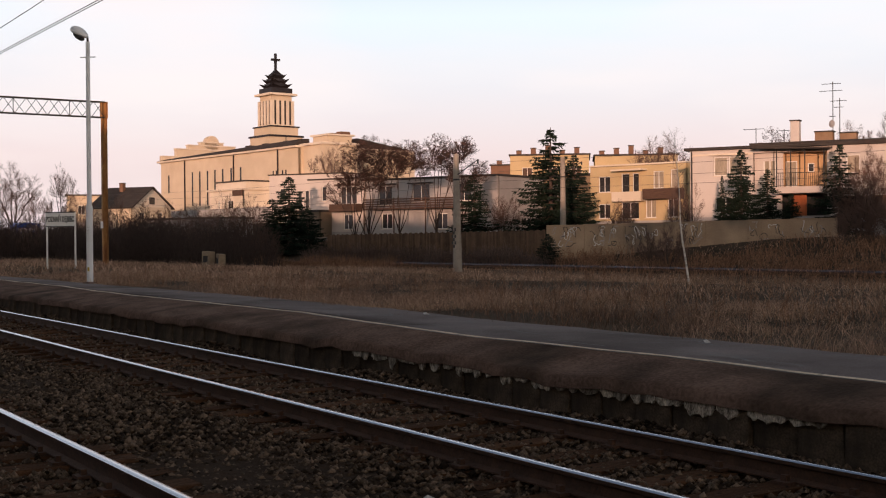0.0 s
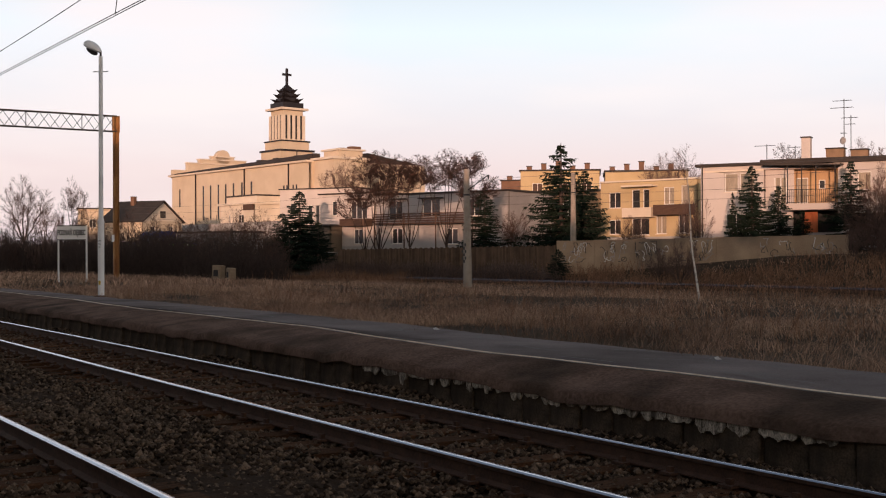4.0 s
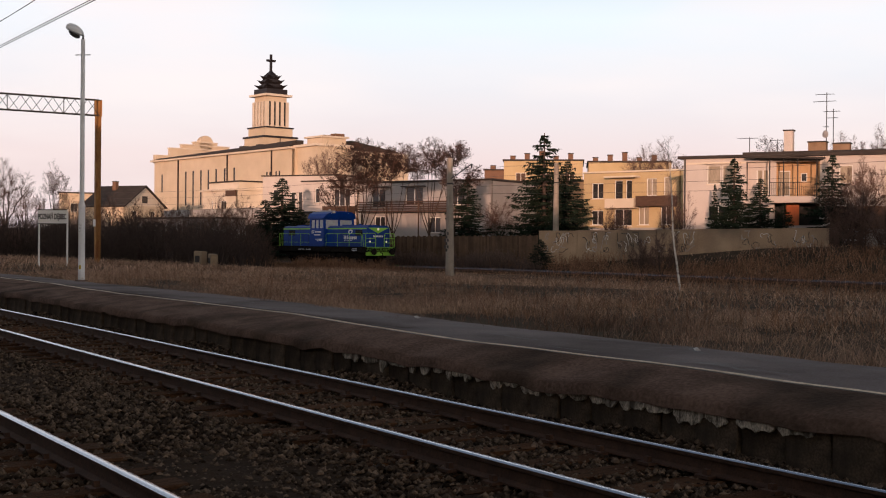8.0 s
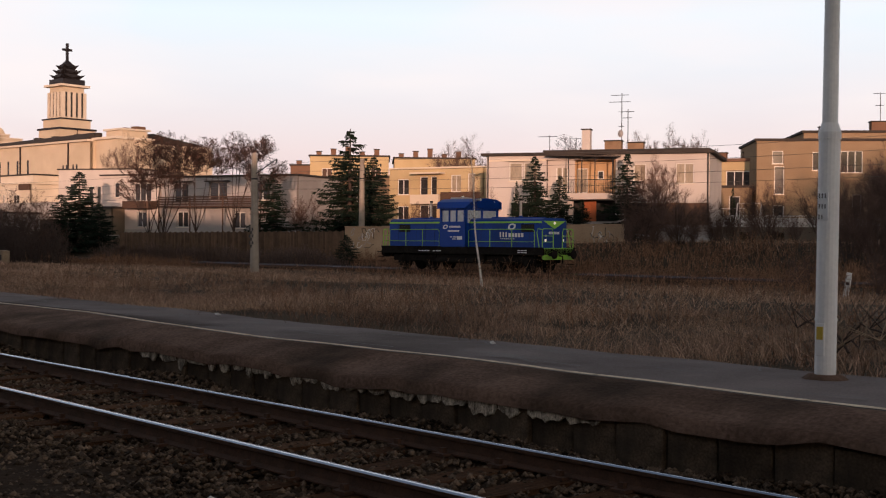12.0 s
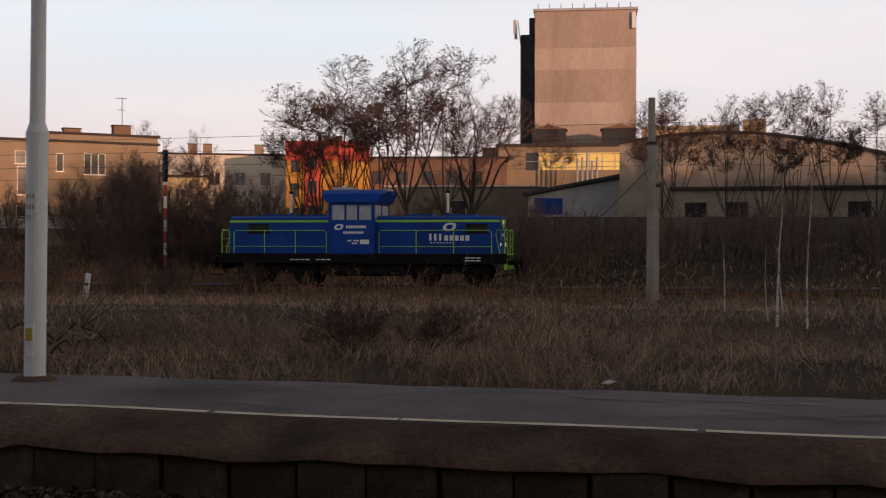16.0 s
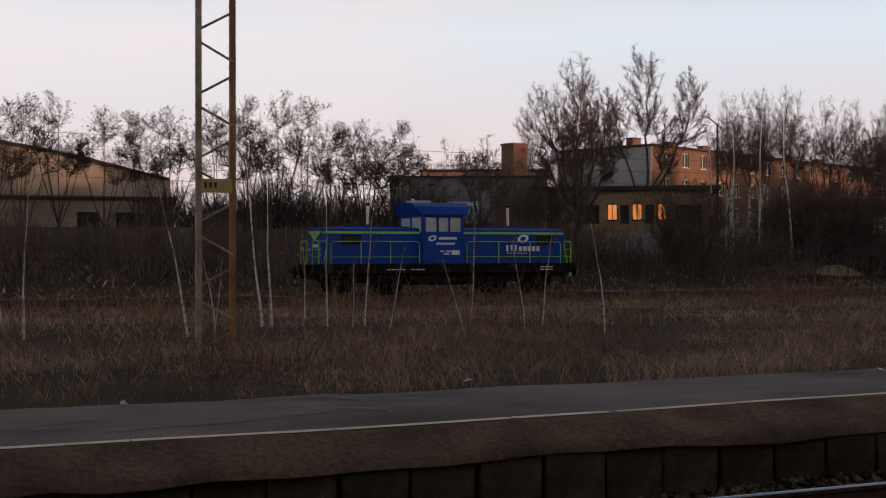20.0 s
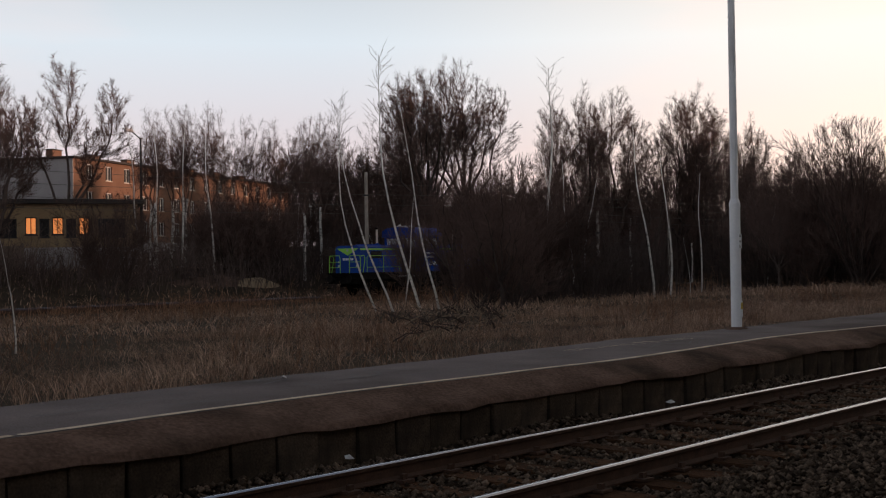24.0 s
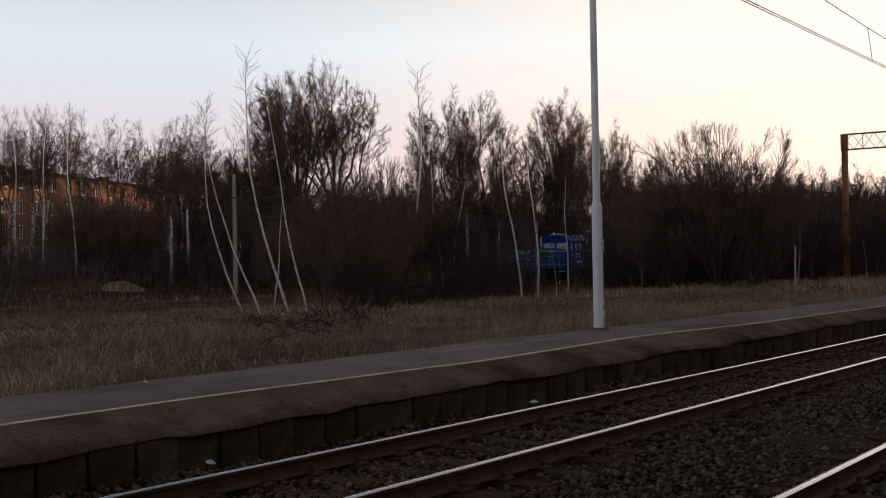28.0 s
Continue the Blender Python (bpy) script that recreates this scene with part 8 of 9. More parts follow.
tree("shrub", 0, -93.0, 28.6, 3.7)
tree("shrub", 1, -94.6, 30.4, 3.1)
tree("shrub", 2, -92.3, 31.0, 3.4)
tree("shrub", 0, -93.7, 32.8, 3.9)
tree("shrub", 1, -91.4, 33.4, 3.2)
tree("shrub", 2, -92.8, 35.3, 3.6)
tree("shrub", 0, -90.5, 35.8, 3.9)
tree("shrub", 1, -91.8, 37.8, 3.3)
tree("shrub", 2, -89.5, 38.2, 3.6)
tree("shrub", 0, -90.8, 40.2, 3.9)
tree("shrub", 1, -88.4, 40.6, 3.2)
tree("lime", 0, -113.5, 33.3, 6.7, wide=1.1)
tree("lime", 1, -115.4, 37.4, 6.6, wide=1.1)
tree("lime", 2, -117.5, 40.6, 6.4, wide=1.1)
tree("lime", 0, -110.9, 41.1, 6.0, wide=1.1)
tree("lime", 1, -94.3, 37.1, 5.2, wide=1.1)
tree("lime", 2, -93.4, 39.2, 6.1, wide=1.1)
tree("lime", 0, -92.6, 41.1, 5.9, wide=1.1)
tree("lime", 1, -67.6, 134.0, 12.8, wide=1.1)
tree("lime", 2, -65.8, 146.0, 12.6)
tree("shrub", 0, -41.5, 77.7, 5.7)
tree("locust", 1, -39.1, 76.7, 6.0)
tree("shrub", 1, -38.8, 86.8, 5.8, wide=1.2)
tree("shrub", 0, -35.6, 85.0, 4.2, wide=1.2)
tree("shrub", 2, -34.7, 89.6, 5.0, wide=1.1)
tree("shrub", 2, -20.4, 39.2, 1.2, wide=1.5)
tree("shrub", 0, -19.1, 39.8, 1.1, wide=1.5)
tree("shrub", 0, -51.3, 64.1, 2.8, wide=0.9)
tree("shrub", 1, -49.7, 64.1, 2.4, wide=0.9)
tree("shrub", 2, -49.2, 65.7, 1.8, wide=0.9)
tree("shrub", 0, -47.6, 65.7, 2.3, wide=0.9)
tree("shrub", 1, -47.1, 67.2, 1.8, wide=0.9)
tree("shrub", 2, -45.5, 67.2, 2.3, wide=0.9)
tree("shrub", 0, -44.9, 68.7, 1.8, wide=0.9)
tree("shrub", 1, -43.3, 68.6, 1.4, wide=0.9)
tree("shrub", 2, -42.7, 70.2, 2.0, wide=0.9)
tree("shrub", 0, -51.8, 66.3, 4.6, wide=1.4)
tree("shrub", 1, -46.5, 73.0, 4.4, wide=1.3)
tree("shrub", 2, -43.6, 75.2, 4.8, wide=1.2)
tree("shrub", 0, -40.4, 79.6, 5.2, wide=1.2)
tree("lime", 2, -42.5, 82.0, 7.2)
tree("shrub", 1, -49.4, 71.5, 3.0, wide=1.3)
tree("shrub", 2, -31.0, 58.6, 4.6, wide=1.1)
tree("shrub", 0, -29.8, 61.2, 5.0)
tree("shrub", 1, -26.8, 60.4, 4.4, wide=1.1)
tree("shrub", 2, -34.2, 61.6, 4.8)
tree("lime", 1, -32.6, 63.5, 6.4)
tree("shrub", 0, -23.6, 61.0, 3.6, wide=1.2)
tree("shrub", 1, -24.2, 46.2, 1.9, wide=1.3)
tree("shrub", 2, -21.6, 45.6, 1.7, wide=1.4)
tree("shrub", 0, -26.9, 45.2, 1.6, wide=1.4)
tree("shrub", 1, -17.8, 44.6, 1.5, wide=1.5)
spruce(1, -62.2, 92.0, 4.2, 0.45, label="narrow dark cypress beside the yellow house")
tree("shrub", 2, -48.9, 66.0, 3.9, wide=1.3)
tree("locust", 0, -21.9, 69.8, 11.5, wide=1.35)
tree("locust", 1, -18.1, 69.8, 12.2, wide=1.3)
tree("locust", 2, -17.0, 74.2, 11.4, wide=1.2)
tree("lime", 0, -15.8, 78.6, 11.6, wide=1.15)
tree("locust", 1, -24.7, 69.9, 9.5, wide=1.1)
tree("locust", 0, -21.4, 75.2, 11.0, wide=1.2)
tree("locust", 2, -15.0, 64.4, 3.8, wide=1.3)
tree("shrub", 1, -9.9, 61.3, 4.3, wide=1.1)
tree("locust", 2, -3.5, 98.0, 11.3)
tree("locust", 0, -18.1, 133.8, 11.8, wide=0.8)
tree("locust", 0, -3.4, 76.0, 9.7, wide=0.95)
tree("locust", 1, 0.5, 79.0, 9.5, wide=0.95)
tree("locust", 2, 2.8, 82.0, 10.0, wide=0.95)
tree("locust", 0, 4.4, 75.9, 8.9, wide=0.95)
tree("locust", 1, 6.7, 78.8, 10.3, wide=0.95)
tree("locust", 2, 9.8, 81.5, 9.8, wide=0.95)
tree("locust", 0, 11.1, 75.3, 8.7, wide=0.95)
tree("locust", 1, 13.4, 78.0, 9.6, wide=0.95)
tree("locust", 2, 16.9, 80.4, 10.1, wide=0.95)
tree("locust", 0, 17.5, 74.1, 10.0, wide=0.95)
tree("locust", 1, 20.1, 76.5, 10.6, wide=0.95)
tree("locust", 2, 22.8, 78.9, 9.6, wide=0.95)
tree("locust", 0, 23.0, 72.6, 8.1, wide=0.95)
tree("locust", 1, 22.5, 66.4, 8.6, wide=1.1)
tree("locust", 0, 24.1, 64.8, 8.8, wide=1.1)
tree("locust", 2, 23.7, 67.1, 7.2, wide=1.2)
tree("lime", 1, 58.4, 138.3, 12.2, wide=1.3)
tree("lime", 2, 62.2, 136.7, 12.7, wide=1.3)
tree("lime", 0, 37.6, 68.6, 12.9)
tree("lime", 2, 36.4, 81.0, 8.6)
tree("shrub", 0, 38.3, 77.5, 7.0, wide=1.1)
tree("shrub", 2, 41.2, 79.0, 7.4, wide=1.1)
tree("shrub", 4, 44.9, 40.5, 4.4, wide=1.1)
tree("shrub", 3, 46.4, 39.3, 4.0, wide=1.1)
tree("shrub", 1, -27.4, 59.4, 5.4, wide=1.2)
tree("shrub", 0, -30.4, 63.4, 6.0, wide=1.2)
tree("shrub", 2, -25.6, 60.6, 5.0, wide=1.2)
tree("lime", 1, -24.9, 74.0, 8.8)
tree("locust", 1, -23.6, 77.5, 10.0, wide=1.2)
tree("poplar", 0, 41.4, 75.3, 13.4, turn=-0.5, wide=1.0)
tree("poplar", 1, 57.1, 91.9, 17.4, turn=-0.56, wide=1.1)
tree("silver", 2, 62.3, 125.6, 14.5)
tree("silver", 0, 58.5, 81.4, 12.4, wide=1.1)
tree("silver", 1, 62.0, 83.8, 13.3, wide=1.1)
tree("silver", 2, 65.4, 86.2, 13.9, wide=1.1)
tree("silver", 0, 69.4, 88.2, 14.5, wide=1.1)
tree("silver", 1, 62.7, 78.2, 12.8, wide=1.1)
tree("silver", 2, 66.7, 80.1, 12.7, wide=1.1)
tree("silver", 0, 70.1, 82.4, 12.8, wide=1.1)
tree("silver", 1, 74.0, 84.4, 13.3, wide=1.1)
tree("silver", 2, 67.4, 74.2, 11.7, wide=1.1)
tree("silver", 0, 70.9, 76.4, 12.9, wide=1.1)
tree("silver", 1, 74.8, 78.3, 13.6, wide=1.1)
tree("shrub", 0, 39.0, 58.4, 6.4, wide=1.2)
tree("shrub", 1, 58.6, 71.0, 5.9, wide=1.6)
tree("shrub", 2, 55.6, 70.6, 5.3, wide=1.6)
tree("shrub", 0, 61.7, 71.3, 5.7, wide=1.6)
tree("lime", 1, 41.5, 60.3, 6.5)
tree("shrub", 1, 55.0, 66.8, 5.3, wide=1.5)
tree("shrub", 2, 57.9, 67.2, 5.1, wide=1.5)
tree("willow", 0, 69.3, 61.3, 16.6, turn=-0.87, wide=1.1)
tree("willow", 1, 72.3, 60.4, 17.6, turn=-0.87, wide=1.1)
tree("poplar", 5, 70.0, 64.6, 15.7, wide=1.1)
tree("poplar", 2, 89.1, 61.5, 16.3, wide=1.2)
tree("poplar", 5, 91.6, 59.4, 16.9, wide=1.2)
tree("poplar", 2, 108.5, 60.6, 18.0, wide=1.4)
tree("poplar", 5, 100.0, 57.4, 16.2, wide=1.2)
tree("poplar", 2, 119.8, 60.7, 15.3, wide=1.2)
tree("lime", 0, 93.7, 45.8, 12.1)
tree("shrub", 3, 54.1, 21.7, 7.7, wide=1.1)
tree("shrub", 4, 57.4, 21.2, 6.2)
tree("shrub", 3, 55.6, 24.6, 6.7, turn=2.0)
tree("lime", 1, 90.1, 31.1, 9.3, wide=1.2)
tree("lime", 0, 114.3, 37.7, 10.1, wide=1.3)
tree("lime", 1, 119.6, 37.4, 10.1, wide=1.3)
tree("lime", 2, 125.0, 37.0, 10.0, wide=1.3)
tree("lime", 0, 130.3, 36.5, 10.6, wide=1.3)
tree("lime", 1, 116.4, 30.7, 9.4, wide=1.3)
tree("lime", 2, 121.7, 30.2, 9.3, wide=1.3)
tree("lime", 0, 126.9, 29.6, 9.9, wide=1.3)
tree("lime", 1, 132.2, 28.8, 9.8, wide=1.3)
tree("lime", 2, 118.0, 23.9, 8.6, wide=1.3)
tree("lime", 0, 123.2, 23.2, 9.1, wide=1.3)
tree("birch", 10, 26.74, 25.5, 6.8, turn=-0.92)
tree("birch", 11, 26.81, 24.89, 6.9, turn=-0.92)
tree("birch", 12, 26.9, 23.87, 8.2, turn=-0.92)
tree("birch", 13, 26.97, 23.25, 6.6, turn=-0.92)
tree("birch", 2, 41.1, 28.9, 6.5, lean=3, lean_dir=3.82)
tree("birch", 1, 43.0, 29.7, 6.4, lean=2, lean_dir=3.82)
tree("birch", 1, 41.4, 24.8, 7.3, lean=5, lean_dir=3.82)
tree("birch", 2, 42.1, 24.5, 6.2)
tree("birch", 2, 43.8, 24.6, 2.7, lean=1, lean_dir=3.82)
tree("birch", 1, 56.5, 21.0, 4.8, lean=7, lean_dir=3.9)
tree("birch", 2, 56.7, 20.5, 1.8, lean=7, lean_dir=3.9)
tree("birch", 0, 62.9, 21.0, 3.6)
tree("birch", 1, 67.2, 20.7, 3.1)
tree("birch", 2, 72.6, 20.2, 4.5)
tree("lime", 2, 27.0, 21.0, 3.9)
tree("shrub", 0, 28.1, 21.3, 2.6, wide=1.3)
tree("shrub", 2, 27.0, 21.8, 2.0, wide=1.2)
tree("shrub", 3, 32.3, 24.7, 5.0, wide=1.25)
tree("shrub", 4, 35.6, 25.6, 4.2, wide=1.3)
tree("shrub", 1, 34.2, 27.4, 4.4, wide=1.2)
tree("shrub", 0, 38.2, 28.3, 4.2, wide=1.2)
tree("lime", 1, 39.9, 33.7, 5.9, wide=1.1)
tree("lime", 0, 15.0, 86.8, 5.1)
tree("shrub", 1, 17.1, 89.5, 4.7)
tree("lime", 2, 19.3, 92.1, 4.2)
tree("shrub", 0, 19.6, 85.9, 4.9)
tree("lime", 1, 21.8, 88.5, 4.5)
tree("shrub", 2, 24.2, 91.0, 5.1)
tree("lime", 0, 24.1, 84.8, 4.6)
tree("shrub", 1, 26.5, 87.2, 4.2)
tree("lime", 2, 29.0, 89.6, 4.9)
tree("shrub", 0, 28.6, 83.4, 4.4)
tree("lime", 1, 31.1, 85.7, 5.1)
tree("shrub", 2, 33.6, 87.9, 4.6)
tree("lime", 0, 32.9, 81.8, 5.2)
tree("shrub", 0, -7.5, 69.6, 2.1)
tree("shrub", 1, -5.8, 69.8, 1.9)
tree("shrub", 2, -4.1, 69.9, 1.7)
tree("shrub", 0, -2.3, 70.0, 1.6)
tree("shrub", 1, -0.4, 70.0, 1.9)
tree("shrub", 2, 1.4, 70.0, 1.8)
tree("shrub", 0, 3.3, 70.0, 1.6)
tree("shrub", 1, 5.2, 69.9, 2.0)
tree("shrub", 2, 7.1, 69.7, 1.9)
tree("shrub", 0, 9.0, 69.5, 1.7)
tree("shrub", 1, 10.9, 69.2, 2.1)
tree("shrub", 2, -4.1, 13.7, 0.75, wide=2.2, label="low dark heap of bramble in the dry grass")
tree("shrub", 1, -3.2, 13.6, 0.65, wide=2.2, label="low dark heap of bramble in the dry grass")
tree("shrub", 0, 15.8, 8.1, 0.6, wide=1.6)
tree("shrub", 2, 16.4, 8.0, 0.6, wide=1.6)
tree("shrub", 0, 67.5, 74.1, 8.5, wide=0.8)
tree("shrub", 1, 70.3, 75.5, 8.4, wide=0.8)
tree("shrub", 2, 73.1, 77.0, 8.3, wide=0.8)
tree("shrub", 0, 76.0, 78.3, 8.2, wide=0.8)
tree("shrub", 1, 70.6, 71.1, 8.2, wide=0.8)
tree("shrub", 2, 73.5, 72.5, 8.1, wide=0.8)
tree("shrub", 0, 76.4, 73.7, 8.0, wide=0.8)
tree("shrub", 1, 79.4, 75.0, 9.0, wide=0.8)
tree("shrub", 2, 73.6, 68.0, 8.2, wide=0.8)
tree("shrub", 0, 76.6, 69.2, 7.9, wide=0.8)
tree("lime", 0, 93.8, 104.1, 13.1, wide=0.9)
tree("lime", 1, 99.5, 107.1, 11.9, wide=0.9)
tree("lime", 2, 105.2, 109.9, 12.4, wide=0.9)
tree("lime", 0, 98.5, 99.8, 11.9, wide=0.9)
tree("lime", 1, 104.3, 102.4, 12.3, wide=0.9)
tree("lime", 2, 110.2, 105.0, 12.7, wide=0.9)
tree("lime", 0, 103.0, 95.1, 12.4, wide=0.9)
tree("lime", 1, 109.0, 97.5, 12.7, wide=0.9)
tree("shrub", 0, 54.9, 68.1, 5.4, wide=1.2)
tree("shrub", 2, 53.8, 69.1, 4.6, wide=1.2)
tree("shrub", 2, 56.3, 67.0, 5.2, wide=1.2)
tree("shrub", 0, 57.6, 66.0, 5.5, wide=1.2)
tree("shrub", 1, 58.0, 71.3, 5.8)
tree("shrub", 2, 59.7, 70.0, 6.3)
tree("birch", 1, 50.5, 69.8, 10.9)
tree("birch", 1, 51.8, 68.8, 11.4)
tree("birch", 1, 53.5, 67.5, 11.5)
tree("birch", 0, 49.7, 70.3, 11.2)
tree("birch", 1, 56.3, 31.0, 6.6)
tree("birch", 2, 63.2, 30.7, 5.9)
tree("birch", 2, 68.4, 31.5, 5.2)
tree("birch", 0, 42.8, 39.4, 5.8)
tree("birch", 1, 48.8, 35.3, 12.3)
tree("birch", 2, 51.5, 35.0, 6.7)
tree("silver", 0, 59.7, 64.9, 11.6)
tree("silver", 0, 63.3, 67.0, 12.0)
tree("silver", 2, 76.3, 79.4, 12.4)
tree("lime", 1, 67.8, 68.3, 10.7)
tree("silver", 0, 68.8, 67.2, 12.0)
tree("lime", 2, 71.3, 67.5, 10.6)
tree("lime", 1, 86.2, 68.7, 10.2)
tree("lime", 0, 89.4, 67.9, 9.9)
tree("lime", 1, 80.5, 59.7, 10.3)
tree("silver", 1, 95.1, 59.7, 13.6)
tree("lime", 0, 92.6, 56.1, 12.4)
tree("lime", 2, 97.0, 60.4, 11.5)
tree("lime", 1, 112.5, 57.3, 14.5)
tree("lime", 2, 94.7, 43.7, 11.6)
tree("silver", 1, 83.2, 94.8, 12.4)
tree("silver", 0, 66.3, 87.9, 14.1)
tree("silver", 1, 62.2, 87.2, 13.5)
tree("lime", 1, 61.7, 60.9, 7.6, wide=1.1)
tree("lime", 0, 79.6, 80.2, 8.1, wide=1.1)
tree("lime", 1, 100.9, 100.1, 6.7, wide=1.1)
tree("lime", 0, 119.1, 118.9, 6.2, wide=1.1)
tree("lime", 0, 66.8, 64.5, 7.7, wide=1.1)
tree("shrub", 0, 83.1, 80.7, 4.8, wide=1.1)
tree("lime", 2, 99.4, 96.0, 7.3, wide=1.1)
tree("lime", 2, 122.3, 118.7, 6.3, wide=1.1)
tree("lime", 0, 68.5, 65.9, 6.1, wide=1.1)
tree("lime", 0, 81.9, 78.5, 7.3, wide=1.1)
tree("lime", 1, 104.0, 97.3, 8.2, wide=1.1)
tree("lime", 1, 121.7, 113.9, 6.4, wide=1.1)
tree("shrub", 0, 64.0, 58.5, 5.7, wide=1.1)
tree("lime", 0, 82.0, 75.9, 7.6, wide=1.1)
tree("shrub", 1, 102.6, 95.3, 4.6, wide=1.1)
tree("lime", 0, 120.8, 114.0, 6.7, wide=1.1)
tree("lime", 0, 63.5, 58.3, 7.2, wide=1.1)
tree("silver", 2, 86.6, 78.5, 8.2, wide=1.1)
tree("shrub", 0, 99.0, 90.4, 4.8, wide=1.1)
tree("lime", 1, 125.6, 114.2, 7.1, wide=1.1)
tree("lime", 0, 67.0, 59.9, 8.3, wide=1.1)
tree("lime", 1, 86.0, 77.8, 7.7, wide=1.1)
tree("lime", 2, 100.2, 90.0, 6.7, wide=1.1)
tree("lime", 2, 120.1, 108.5, 5.8, wide=1.1)
tree("lime", 2, 66.6, 58.6, 7.5, wide=1.1)
tree("lime", 1, 86.4, 76.3, 8.0, wide=1.1)
tree("lime", 2, 110.2, 94.4, 7.4, wide=1.1)
tree("lime", 1, 126.7, 110.9, 6.3, wide=1.1)
tree("shrub", 1, 71.7, 61.6, 5.6, wide=1.1)
tree("lime", 1, 89.2, 76.7, 6.6, wide=1.1)
tree("lime", 2, 102.0, 87.3, 9.2, wide=1.1)
tree("lime", 0, 129.6, 110.3, 5.9, wide=1.1)
tree("lime", 2, 71.9, 59.0, 7.3, wide=1.1)
tree("shrub", 2, 83.7, 70.0, 4.7, wide=1.1)
tree("lime", 2, 108.9, 89.6, 8.1, wide=1.1)
tree("lime", 2, 129.3, 108.4, 6.0, wide=1.1)
tree("lime", 0, 73.7, 60.6, 8.6, wide=1.1)
tree("lime", 0, 90.1, 72.9, 7.4, wide=1.1)
tree("shrub", 0, 111.9, 90.1, 4.9, wide=1.1)
tree("lime", 1, 130.7, 106.4, 6.5, wide=1.1)
tree("silver", 0, 91.0, 73.7, 7.0, wide=1.1)
tree("shrub", 0, 111.0, 87.7, 5.0, wide=1.1)
tree("shrub", 2, 127.0, 102.0, 7.2, wide=1.1)
tree("lime", 1, 87.0, 69.0, 7.3, wide=1.1)
tree("shrub", 0, 114.2, 88.9, 5.0, wide=1.1)
tree("lime", 2, 129.9, 100.8, 5.7, wide=1.1)
tree("lime", 1, 75.4, 58.0, 8.0, wide=1.1)
tree("shrub", 2, 93.3, 70.2, 4.9, wide=1.1)
tree("shrub", 2, 112.9, 87.5, 5.0, wide=1.1)
tree("lime", 0, 134.3, 102.7, 7.1, wide=1.1)
tree("silver", 1, 94.1, 69.3, 8.0, wide=1.1)
tree("lime", 2, 114.4, 86.6, 8.4, wide=1.1)
tree("shrub", 1, 136.2, 102.5, 7.0, wide=1.1)
tree("lime", 1, 95.6, 68.9, 7.4, wide=1.1)
tree("lime", 2, 113.1, 81.1, 8.2, wide=1.1)
tree("lime", 0, 137.0, 100.9, 6.1, wide=1.1)
tree("silver", 0, 91.4, 65.6, 8.3, wide=1.1)
tree("silver", 2, 112.9, 79.3, 8.4, wide=1.1)
tree("shrub", 2, 136.8, 96.0, 7.6, wide=1.1)
tree("shrub", 1, 92.1, 63.9, 5.6, wide=1.1)
tree("lime", 0, 113.0, 77.4, 9.3, wide=1.1)
tree("lime", 0, 137.6, 94.6, 6.9, wide=1.1)
tree("shrub", 2, 94.4, 64.4, 5.6, wide=1.1)
tree("lime", 1, 121.3, 81.1, 9.7, wide=1.1)
tree("shrub", 1, 135.0, 90.3, 7.2, wide=1.1)
tree("lime", 1, 88.6, 58.3, 8.2, wide=1.1)
tree("lime", 1, 112.1, 75.7, 8.6, wide=1.1)
tree("lime", 1, 133.0, 88.4, 6.4, wide=1.1)
tree("lime", 0, 96.6, 63.3, 8.5, wide=1.1)
tree("lime", 2, 114.6, 75.0, 9.2, wide=1.1)
tree("shrub", 0, 139.8, 90.8, 6.9, wide=1.1)
tree("shrub", 0, 99.2, 63.3, 5.8, wide=1.1)
tree("shrub", 2, 116.8, 73.7, 5.5, wide=1.1)
tree("lime", 0, 134.3, 86.1, 8.1, wide=1.1)
tree("shrub", 2, 99.8, 61.1, 6.3, wide=1.1)
tree("lime", 0, 115.4, 71.8, 9.6, wide=1.1)
tree("shrub", 0, 135.7, 83.8, 8.0, wide=1.1)
tree("lime", 1, 99.6, 60.2, 9.3, wide=1.1)
tree("silver", 2, 121.7, 73.4, 7.6, wide=1.1)
tree("lime", 1, 144.8, 88.8, 6.5, wide=1.1)
tree("shrub", 1, 98.5, 58.2, 6.7, wide=1.1)
tree("lime", 1, 119.8, 71.0, 7.5, wide=1.1)
tree("shrub", 2, 138.0, 82.9, 7.7, wide=1.1)
tree("shrub", 1, 125.3, 73.2, 5.6, wide=1.1)
tree("shrub", 2, 140.2, 80.4, 7.3, wide=1.1)
tree("silver", 1, 100.5, 56.5, 9.0, wide=1.1)
tree("lime", 1, 118.7, 65.4, 8.3, wide=1.1)
tree("lime", 1, 141.3, 77.7, 6.9, wide=1.1)
tree("lime", 2, 118.5, 64.7, 11.4, wide=1.1)
tree("lime", 2, 141.5, 78.2, 7.5, wide=1.1)
tree("silver", 0, 127.0, 68.5, 11.2, wide=1.1)
tree("lime", 1, 146.4, 78.9, 7.0, wide=1.1)
tree("silver", 2, 128.6, 65.3, 11.1, wide=1.1)
tree("lime", 2, 145.7, 74.9, 7.9, wide=1.1)
tree("lime", 1, 120.4, 61.5, 9.7, wide=1.1)
tree("lime", 0, 150.7, 75.1, 7.7, wide=1.1)
tree("shrub", 0, 58.3, 29.2, 3.8, wide=1.1)
tree("shrub", 0, 67.6, 33.9, 4.9, wide=1.1)
tree("lime", 2, 84.3, 41.0, 8.2, wide=1.1)
tree("lime", 2, 120.1, 59.5, 11.1, wide=1.1)
tree("shrub", 2, 147.7, 73.0, 7.2, wide=1.1)
